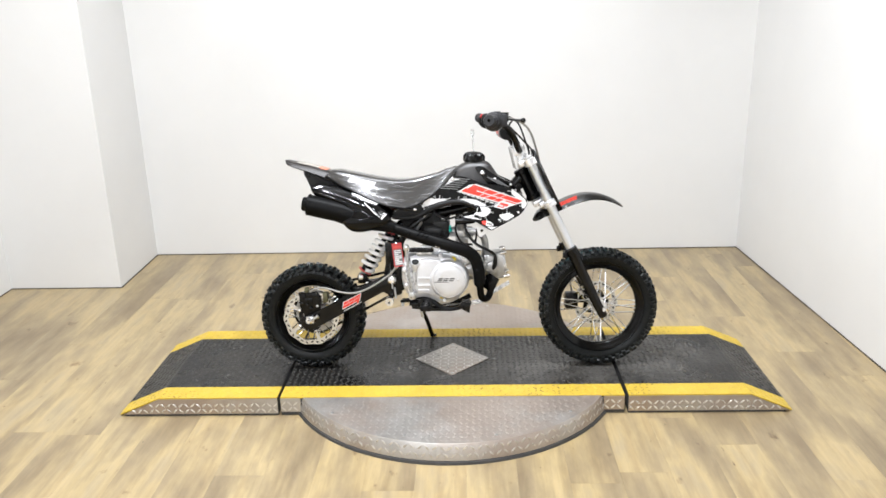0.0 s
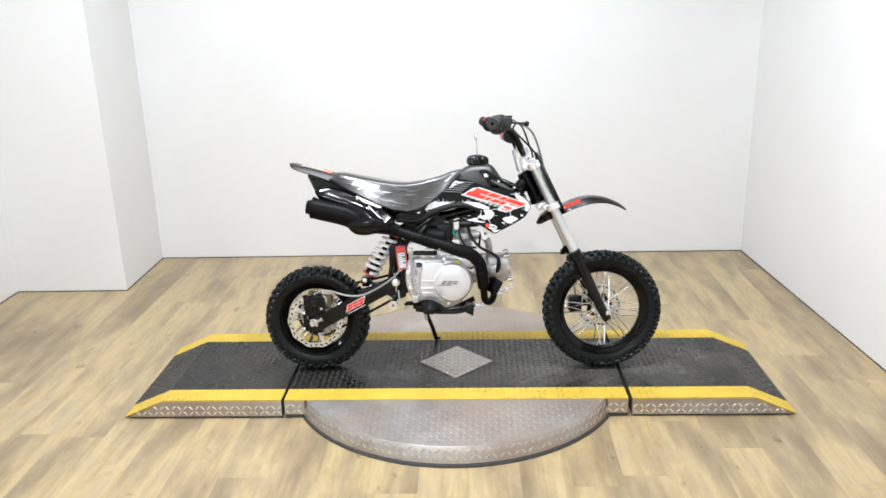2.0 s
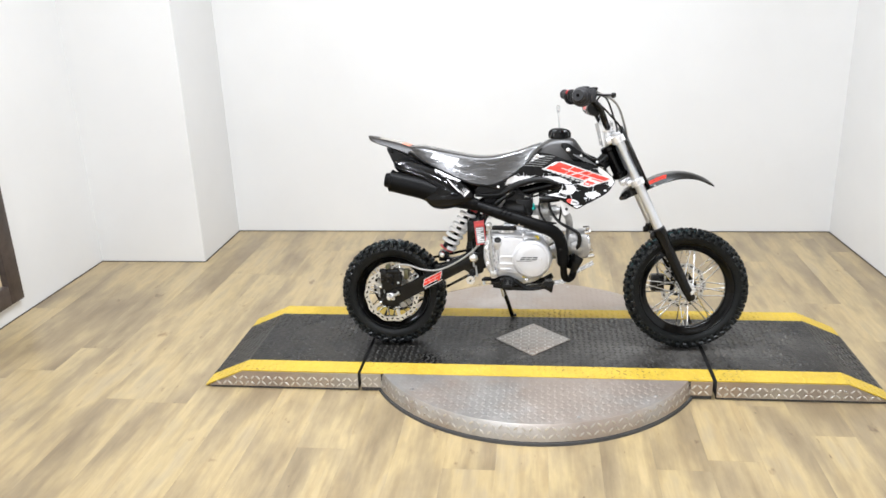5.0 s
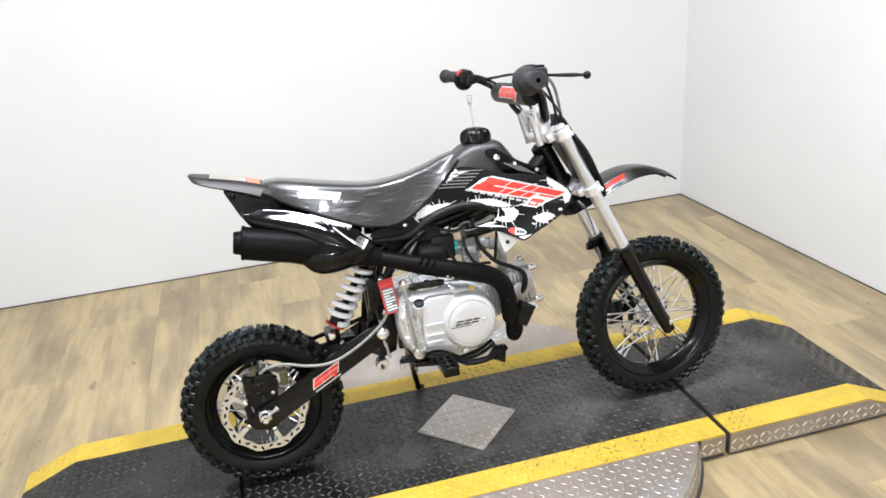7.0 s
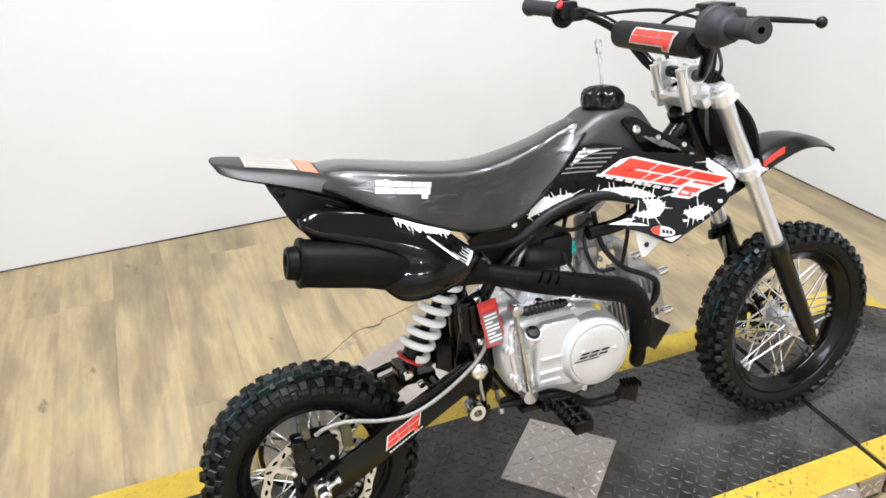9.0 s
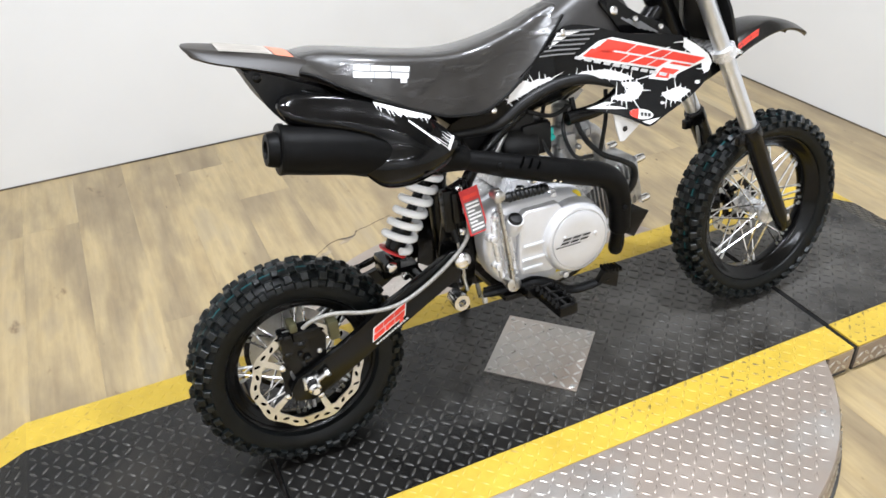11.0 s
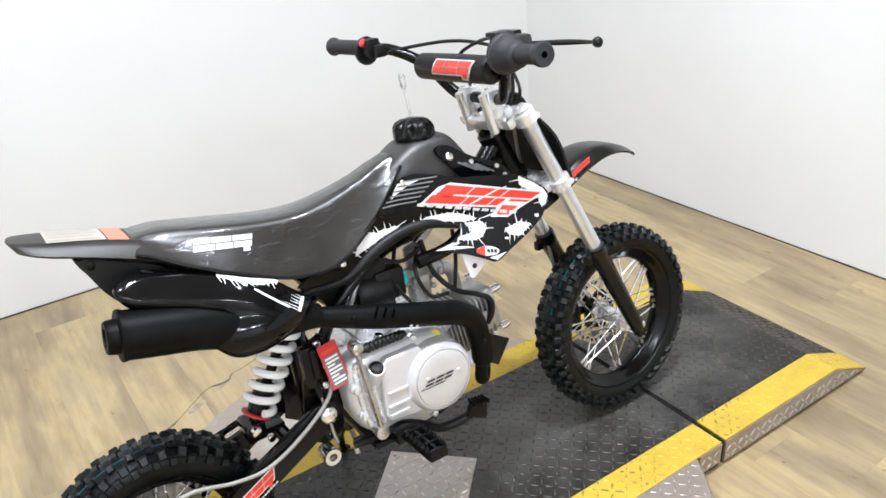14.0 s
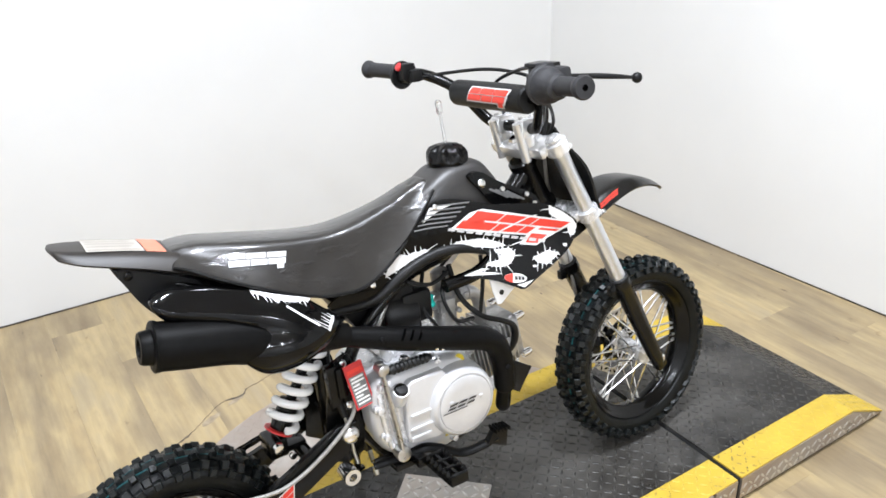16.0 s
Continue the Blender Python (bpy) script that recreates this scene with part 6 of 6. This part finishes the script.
for x, z, y in ((0.012, 0.407, -0.098), (-0.028, 0.268, -0.101)):
    bm = bmesh.new()
    turned(bm, (x, y, z), (0, -1, 0.55 if z > 0.3 else -0.5), [(0, 0.010), (0.0012, 0.0095)], 14)
    part("inspection_sticker", bm, YSTICK, eng, "small round yellow sticker")
bm = bmesh.new()
slab(bm, [(-0.11, 0.428), (-0.10, 0.447), (0.01, 0.447), (0.045, 0.425)], -0.060, 0.05, 0.004)
slab(bm, [(-0.01, 0.418), (0.02, 0.436), (0.06, 0.428), (0.075, 0.39), (0.05, 0.375)], -0.06, 0.05, 0.004)
part("upper_case", bm, ALU, eng)
for x, z in ((-0.034, 0.350), (0.028, 0.343)):
    bolt(eng, (x, -0.1338, z), (0, -1, 0), 0.004, 0.0025, COVERM, "cover_screw")
for x, y, z in ((-0.06, -0.066, 0.446), (0.045, -0.072, 0.430), (0.058, -0.072, 0.418), (-0.09, -0.08, 0.436), (0.054, -0.078, 0.362), (0.056, -0.078, 0.338)):
    bolt(eng, (x, y, z), (0, -1, 0.2), 0.0095, 0.018, nm="case_bolt")

# cylinder with cooling fins, lying forward
CA, cd = Vector((0.057, 0.0, 0.354)), Vector((0.985, 0, 0.15)).normalized()
cup = Vector((-cd.z, 0, cd.x))
bm = bmesh.new()
rod(bm, CA, CA + cd * 0.125, 0.042, 0.040, 24)
cyl = part("cylinder", bm, DARKALU, eng, "dull aluminium cylinder")


def fin(bm, at, hw, hh, th, r=0.012):
    ring = []
    for sx, sz in ((1, 1), (-1, 1), (-1, -1), (1, -1)):
        a0 = math.atan2(sz, sx)
        for a in (a0 - 0.6, a0 - 0.2, a0 + 0.2, a0 + 0.6):
            ring.append((sx * (hw - r) + r * math.cos(a), sz * (hh - r) + r * math.sin(a)))
    ring.sort(key=lambda q: math.atan2(q[1], q[0]))
    rings(bm, [[CA + cd * (at + s) + Vector((0, q[0], 0)) + cup * q[1] for q in ring] for s in (0, th)])


for k in range(6):
    bm = bmesh.new()
    fin(bm, 0.018 + 0.0085 * k, 0.052, 0.050, 0.0030)
    part("cooling_fin", bm, DARKALU, cyl)
bm = bmesh.new()
fin(bm, 0.072, 0.043, 0.048, 0.05, 0.014)
fin(bm, 0.122, 0.044, 0.048, 0.012, 0.02)
head = part("cylinder_head", bm, DARKALU, eng, "dull aluminium cylinder head")
for k in range(5):
    bm = bmesh.new()
    fin(bm, 0.075 + 0.0098 * k, 0.053, 0.050 - 0.002 * k, 0.0032, 0.010)
    part("head_fin", bm, DARKALU, head)
bm = bmesh.new()
turned(bm, CA + cd * 0.134, cd, [(0, 0.034), (0.006, 0.033), (0.009, 0.028), (0.010, 0.010)], 24)
part("valve_cover", bm, ALU, head, "round silver valve cover")
for a, b in ((-0.045, -0.04), (0.045, -0.04), (-0.045, 0.045), (0.045, 0.045)):
    bolt(head, CA + cd * 0.128 + Vector((0, a, 0)) + cup * b, cd, 0.008, 0.022, CHROME, "head_bolt")
bm = bmesh.new()
turned(bm, CA + cd * 0.09 + Vector((0, -0.058, 0)) + cup * 0.0, (0, -1, 0), [(0, 0.022), (0.004, 0.022), (0.006, 0.018), (0.006, 0.003)], 24)
part("side_cap", bm, DARKALU, head)
bm = bmesh.new()
tube(bm, [(0.150, -0.056, 0.362), (0.158, -0.066, 0.385), (0.156, -0.070, 0.415), (0.132, -0.070, 0.434), (0.09, -0.06, 0.456), (0.058, -0.045, 0.50), (0.05, -0.03, 0.56)], [0.008, 0.0075, 0.006, 0.0052, 0.0052, 0.005, 0.005], 10, 5)
part("spark_lead", bm, CABLE, eng, "black spark plug lead with cap")
# intake and carburettor
bm = bmesh.new()
tube(bm, [(0.126, 0.0, 0.402), (0.126, -0.002, 0.425), (0.122, -0.004, 0.462), (0.104, -0.008, 0.484), (0.075, -0.010, 0.490)], 0.0125, 16, 5)
for x in (0.078, 0.092):
    turned(bm, (x, -0.010, 0.488), (1, 0, -0.1), [(0, 0.014), (0.001, 0.0165), (0.005, 0.0165), (0.006, 0.014)], 18)
box(bm, (0.081, -0.029, 0.490), (0.010, 0.010, 0.012), 0.002)
part("intake_pipe", bm, DARKALU, eng, "dull aluminium intake pipe")
bm = bmesh.new()
turned(bm, (0.042, -0.012, 0.440), (0, 0, 1), [(0, 0.018), (0.002, 0.022), (0.030, 0.022), (0.032, 0.025), (0.036, 0.025), (0.038, 0.020), (0.085, 0.018), (0.088, 0.020), (0.105, 0.020), (0.11, 0.012)], 24)
rod(bm, (0.0, -0.012, 0.492), (0.080, -0.012, 0.492), 0.018)
box(bm, (0.034, -0.035, 0.486), (0.034, 0.014, 0.024), 0.004)
for x, z in ((0.024, 0.468), (0.060, 0.468), (0.026, 0.516)):
    turned(bm, (x, -0.030, z), (0, -1, 0), [(0, 0.0055), (0.008, 0.005), (0.009, 0.003)], 8)
crb = part("carburettor", bm, DARKALU, bike, "grey cast carburettor")
bm = bmesh.new()
turned(bm, (0.004, -0.030, 0.500), (-0.35, -1, 0.1), [(0, 0.007), (0.014, 0.007), (0.017, 0.004)], 12)
box(bm, (0.000, -0.040, 0.510), (0.010, 0.006, 0.018), 0.002)
part("choke_knob", bm, TEAL, crb, "teal plastic choke knob")
bm = bmesh.new()
turned(bm, (-0.012, -0.012, 0.492), (-1, 0, 0.05), [(0, 0.022), (0.012, 0.030), (0.02, 0.042), (0.075, 0.045), (0.085, 0.038), (0.086, 0.005)], 24)
box(bm, (-0.055, 0.0, 0.455), (0.07, 0.08, 0.055), 0.012)
box(bm, (-0.030, -0.010, 0.505), (0.060, 0.075, 0.060), 0.010)
part("air_filter", bm, PLASTIC, bike, "black foam air filter")
for c in ([(0.04, -0.03, 0.55), (0.02, -0.05, 0.51), (0.04, -0.055, 0.46), (0.08, -0.05, 0.45)], [(0.015, 0.0, 0.56), (-0.01, -0.03, 0.54), (-0.02, -0.045, 0.50), (0.0, -0.05, 0.46)], [(0.105, -0.055, 0.57), (0.098, -0.065, 0.52), (0.09, -0.06, 0.46)], [(-0.05, -0.05, 0.56), (-0.005, -0.055, 0.545), (0.035, -0.05, 0.555)]):
    bm = bmesh.new()
    tube(bm, c, 0.0038, 8, 5)
    part("fuel_hose", bm, CABLE, bike, "thin black hose")
bm = bmesh.new()
tube(bm, [(-0.155, -0.035, 0.47), (-0.125, -0.04, 0.50), (-0.10, -0.045, 0.545)], 0.009, 10, 4)
tube(bm, [(-0.15, -0.05, 0.475), (-0.12, -0.055, 0.50), (-0.085, -0.058, 0.56)], 0.005, 8, 4)
part("breather_tube", bm, STEEL, bike, "clear grey breather tube")

bm = bmesh.new()
slab(bm, [(-0.19, 0.565), (-0.06, 0.575), (-0.03, 0.55), (-0.035, 0.47), (-0.09, 0.455), (-0.15, 0.50)], -0.040, 0.040, 0.008)
part("air_box", bm, PLASTIC, bike, "black plastic air box under the seat")

# kick starter
bm = bmesh.new()
turned(bm, (-0.133, -0.10, 0.284), (0, -1, 0), [(0, 0.011), (0.012, 0.0135), (0.026, 0.0135), (0.028, 0.008)], 18)
tube(bm, [(-0.133, -0.121, 0.284), (-0.140, -0.121, 0.35), (-0.146, -0.118, 0.41), (-0.149, -0.114, 0.452)], [0.0075, 0.0065, 0.006, 0.006], 10, 4, 0.7)
turned(bm, (-0.149, -0.127, 0.453), (0, 1, 0), [(0, 0.007), (0.002, 0.010), (0.024, 0.010), (0.026, 0.007)], 16)
rod(bm, (-0.149, -0.113, 0.440), (-0.149, -0.113, 0.464), 0.006)
kck = part("kick_starter", bm, STEEL, bike, "bright folding kick start lever")
bm = bmesh.new()
prof = [(0, 0.006)] + [(0.006 + 0.0040 * k, 0.0092 if k % 2 else 0.0074) for k in range(19)] + [(0.084, 0.006)]
turned(bm, (-0.139, -0.118, 0.446), (1, 0.03, -0.03), prof, 16)
part("kick_rubber", bm, PLASTIC, kck, "black ribbed rubber sleeve")

# foot pegs, brake pedal, stand and bash plate
bm = bmesh.new()
box(bm, (-0.12, 0, 0.250), (0.05, 0.22, 0.012), 0.003)
rod(bm, (-0.17, -0.076, 0.258), (-0.09, -0.085, 0.262), 0.007)
part("peg_mount", bm, FRAMEM, bike)
for sy in (-1, 1):
    bm = bmesh.new()
    y0, y1 = sy * 0.138, sy * 0.216
    box(bm, (-0.104, sy * 0.112, 0.260), (0.018, 0.045, 0.020), 0.004)
    for x in (-0.097, -0.082, -0.067):
        box(bm, (x, (y0 + y1) / 2, 0.262), (0.006, abs(y1 - y0), 0.018), 0.001)
    for k in range(4):
        box(bm, (-0.082, y0 + (y1 - y0) * k / 3, 0.262), (0.034, 0.008, 0.020), 0.002)
    for x in (-0.097, -0.067):
        for k in range(6):
            yy = y0 + (y1 - y0) * (k + 0.5) / 6
            turned(bm, (x, yy, 0.269), (0, 0, 1), [(0, 0.0060), (0.007, 0.0038), (0.011, 0.001)], 4)
    part("foot_peg", bm, FRAMEM, bike, "black toothed steel foot peg")
bm = bmesh.new()
tube(bm, [(-0.175, -0.082, 0.256), (-0.13, -0.095, 0.262), (-0.09, -0.108, 0.270), (-0.055, -0.116, 0.258), (-0.02, -0.124, 0.238), (0.02, -0.132, 0.240), (0.050, -0.138, 0.250)], [0.009, 0.011, 0.0125, 0.0125, 0.0115, 0.011, 0.010], 12, 5, 0.6)
ped = part("brake_pedal", bm, MUFFM, bike, "black foot brake pedal")
bm = bmesh.new()
slab(bm, [(0.026, 0.247), (0.066, 0.226), (0.072, 0.262), (0.040, 0.266)], -0.146, -0.132, 0.002)
for k in range(5):
    box(bm, (0.044 + 0.007 * k, -0.139, 0.268 - 0.001 * k), (0.003, 0.026, 0.007), 0)
part("pedal_pad", bm, FRAMEM, ped)
bm = bmesh.new()
rings(bm, [[(-0.217 + r * math.cos(t), y, 0.253 + r * math.sin(t)) for r, y in ((0.0075, -0.084), (0.015, -0.084), (0.016, -0.080), (0.015, -0.05), (0.0075, -0.05))] for t in np.linspace(0, 2 * math.pi, 24, endpoint=False)], closed=True)
part("stand_pivot_ring", bm, CHROME, bike, "bright ring at the end of the peg tube")
bm = bmesh.new()
rod(bm, (-0.20, -0.055, 0.30), (-0.195, -0.062, 0.262), 0.0035)
rod(bm, (-0.17, -0.075, 0.25), (-0.17, -0.078, 0.236), 0.005)
part("pedal_spring", bm, STEEL, bike)
lean = bike.matrix_basis.inverted()
foot = lean @ Vector((-0.083, 0.205, DECK + 0.007))
bm = bmesh.new()
tube(bm, [(-0.128, 0.085, 0.235), (-0.118, 0.098, 0.19), (-0.100, foot.y * 0.8, 0.11), tuple(foot)], [0.010, 0.009, 0.008, 0.008], 12, 4)
box(bm, (-0.128, 0.075, 0.245), (0.045, 0.03, 0.03), 0.004)
std = part("side_stand", bm, FRAMEM, bike, "black side stand resting on the deck")
bm = bmesh.new()
box(bm, foot + Vector((0.004, 0.004, 0.0)), (0.026, 0.014, 0.007), 0.003, Matrix.Rotation(radians(LEAN), 4, "X"))
part("stand_foot", bm, FRAMEM, std)
bm = bmesh.new()
tube(bm, [(-0.125, 0.062, 0.245), (-0.118, 0.07, 0.20), (-0.11, 0.075, 0.155)], 0.005, 8, 4)
part("stand_spring", bm, STEEL, std)
bm = bmesh.new()
o0 = [(-0.02, 0.214), (0.06, 0.216), (0.115, 0.226), (0.155, 0.262), (0.212, 0.294)]
rings(bm, [[(x, 0.0, z), (x, 0.06, z), (x, 0.06, z + 0.003), (x, 0.0, z + 0.003)] for x, z in o0])
part("bash_plate", bm, ALU, bike, "bent aluminium bash plate")
bm = bmesh.new()
box(bm, (0.142, -0.082, 0.318), (0.044, 0.003, 0.058), 0.001, Matrix.Rotation(radians(-24), 4, "Z") @ Matrix.Rotation(radians(28), 4, "Y"))
part("horn_bracket", bm, FRAMEM, bike, "black bent bracket beside the header")
bm = bmesh.new()
tube(bm, [(-0.14, -0.03, 0.225), (-0.06, -0.04, 0.218), (0.02, -0.045, 0.222), (0.07, -0.045, 0.245)], 0.010, 10, 4)
tube(bm, [(-0.14, 0.03, 0.225), (-0.06, 0.04, 0.218), (0.02, 0.045, 0.222), (0.07, 0.045, 0.245)], 0.010, 10, 4)
part("cradle_tube", bm, FRAMEM, bike)

# the front end is turned a little to the left
axis_at = on_fork(0.1, 0, -0.038)
steer = Matrix.Translation(axis_at) @ Matrix.Rotation(radians(2.3), 4, -FDIR) @ Matrix.Translation(-axis_at)
for ob in bike.children:
    if ob.name.split(".")[0] in ("front_wheel", "fork_tube", "fork_lower_leg", "front_caliper", "hose_guide", "upper_triple_clamp", "lower_triple_clamp", "stem_nut", "front_plate", "handlebar", "front_mudguard"):
        ob.matrix_basis = steer
bar.matrix_basis = steer @ Matrix.Translation((0.002, 0, 0.842)) @ Matrix.Rotation(radians(1.0), 4, "X") @ Matrix.Translation((0, 0, -0.850))

# hang tag tied to the frame
tag = tagged(new("warning_tag"), "red bordered hang tag with print rows tied to bike", "hang tag")
tag.matrix_basis = bike.matrix_basis @ Matrix.Translation((-0.186, -0.082, 0.458)) @ pose(0, 0, 0, -8, -7, 2)
bm = bmesh.new()
box(bm, (0, 0, -0.035), (0.035, 0.0012, 0.082), 0)
card = part("card", bm, REDP, tag, smooth=False)
print_on("print_field", [[(-0.0145, -0.073), (0.0145, -0.073), (0.0145, -0.016), (-0.0145, -0.016)]], lambda u, v: Vector((u, -0.0010, v)), GREYP, tag)
bars = [[(-0.0120, -0.0220 - 0.0066 * k), (0.0120 - 0.010 * (k % 3 == 2), -0.0220 - 0.0066 * k), (0.0120 - 0.010 * (k % 3 == 2), -0.0185 - 0.0066 * k), (-0.0120, -0.0185 - 0.0066 * k)] for k in range(8)]
print_on("print_bar", bars, lambda u, v: Vector((u, -0.0016, v)), WHITE, tag)
print_on("tag_heading", [[(-0.014, -0.011), (0.014, -0.011), (0.014, -0.004), (-0.014, -0.004)]], lambda u, v: Vector((u, -0.0010, v)), RED, tag)
bm = bmesh.new()
tube(bm, [(0, 0, 0.002), (0.004, 0.012, 0.016), (0.0, 0.03, 0.02)], 0.0012, 6, 4)
part("tie", bm, CABLE, tag)


# ---- floor boards ----
floor = new("floor")
tagged(floor, "pale oak-look vinyl plank floor with streaked grain", "floor", kind="structure")
bm = bmesh.new()
box(bm, ((LEFT + FAR) / 2, (FRONT + BACK) / 2, -0.03), (FAR - LEFT + 0.3, BACK - FRONT + 0.3, 0.05))
part("subfloor", bm, RUBBERB, floor, "dark underlay below the boards", smooth=False)
PW, PL = 0.152, 1.22
rnd = random.Random(21)


def board_mesh(w, l):
    bm = bmesh.new()
    g, b = 0.00006, 0.0002
    loops = []
    for z, i in ((-0.005, g), (-b, g), (0.0, g + b)):
        loops.append([(i, i, z), (w - i, i, z), (w - i, l - i, z), (i, l - i, z)])
    rings(bm, loops)
    bmesh.ops.recalc_face_normals(bm, faces=bm.faces)
    me = bpy.data.meshes.new("plank")
    bm.to_mesh(me)
    bm.free()
    me.materials.append(PLANK)
    return me


meshes = {}
x = LEFT
col = 0
while x < FAR - 0.001:
    w = min(PW, FAR - x)
    y = FRONT - rnd.uniform(0, PL)
    while y < BACK:
        a, b = max(y, FRONT), min(y + PL, BACK)
        if b - a > 0.02:
            key = (round(w, 4), round(b - a, 3))
            if key not in meshes:
                meshes[key] = board_mesh(*key)
            o = new("plank", meshes[key])
            o.location = (x, a, 0)
            o.parent = floor
        y += PL
    x += PW
    col += 1

# worn seam in the floor behind the turntable: a thin crack, darker where its edge has chipped, with a pale scuff beside it
rnd = random.Random(4)
bm = bmesh.new()
line = curve_through([(-0.42, 0.612), (-0.368, 0.630), (-0.341, 0.643), (-0.298, 0.677), (-0.241, 0.721), (-0.216, 0.729), (-0.172, 0.727), (-0.153, 0.749), (-0.117, 0.757), (-0.04, 0.785)], 5)
loops = []
for k, (cx, cy) in enumerate(line):
    chipped = -0.372 < cx < -0.335 or -0.220 < cx < -0.150
    half = (0.0016 + 0.0030 * rnd.random()) if chipped else (0.0005 + 0.0007 * rnd.random())
    cy += rnd.uniform(-0.002, 0.002)
    loops.append([(cx, cy - half, 0.0002), (cx, cy + half, 0.0002), (cx, cy + half, 0.0008), (cx, cy - half, 0.0008)])
rings(bm, loops)
part("worn_seam", bm, SEAMM, floor, "thin dark worn seam in the boards", smooth=False)
for cx, cy, rx, ry, seed in ((-0.195, 0.716, 0.030, 0.008, 5), (-0.275, 0.672, 0.034, 0.010, 9)):
    bm = bmesh.new()
    rnd = random.Random(seed)
    ring = [(cx + rx * rnd.uniform(0.7, 1.1) * math.cos(t) - 0.5 * ry * math.sin(t), cy + ry * rnd.uniform(0.6, 1.2) * math.sin(t) + 0.45 * rx * math.cos(t)) for t in np.linspace(0, 2 * math.pi, 18, endpoint=False)]
    rings(bm, [[(x, y, z) for x, y in ring] for z in (0.0001, 0.0005)])
    part("scuff", bm, SCUFFM, floor, "pale scuff on the boards", smooth=False)
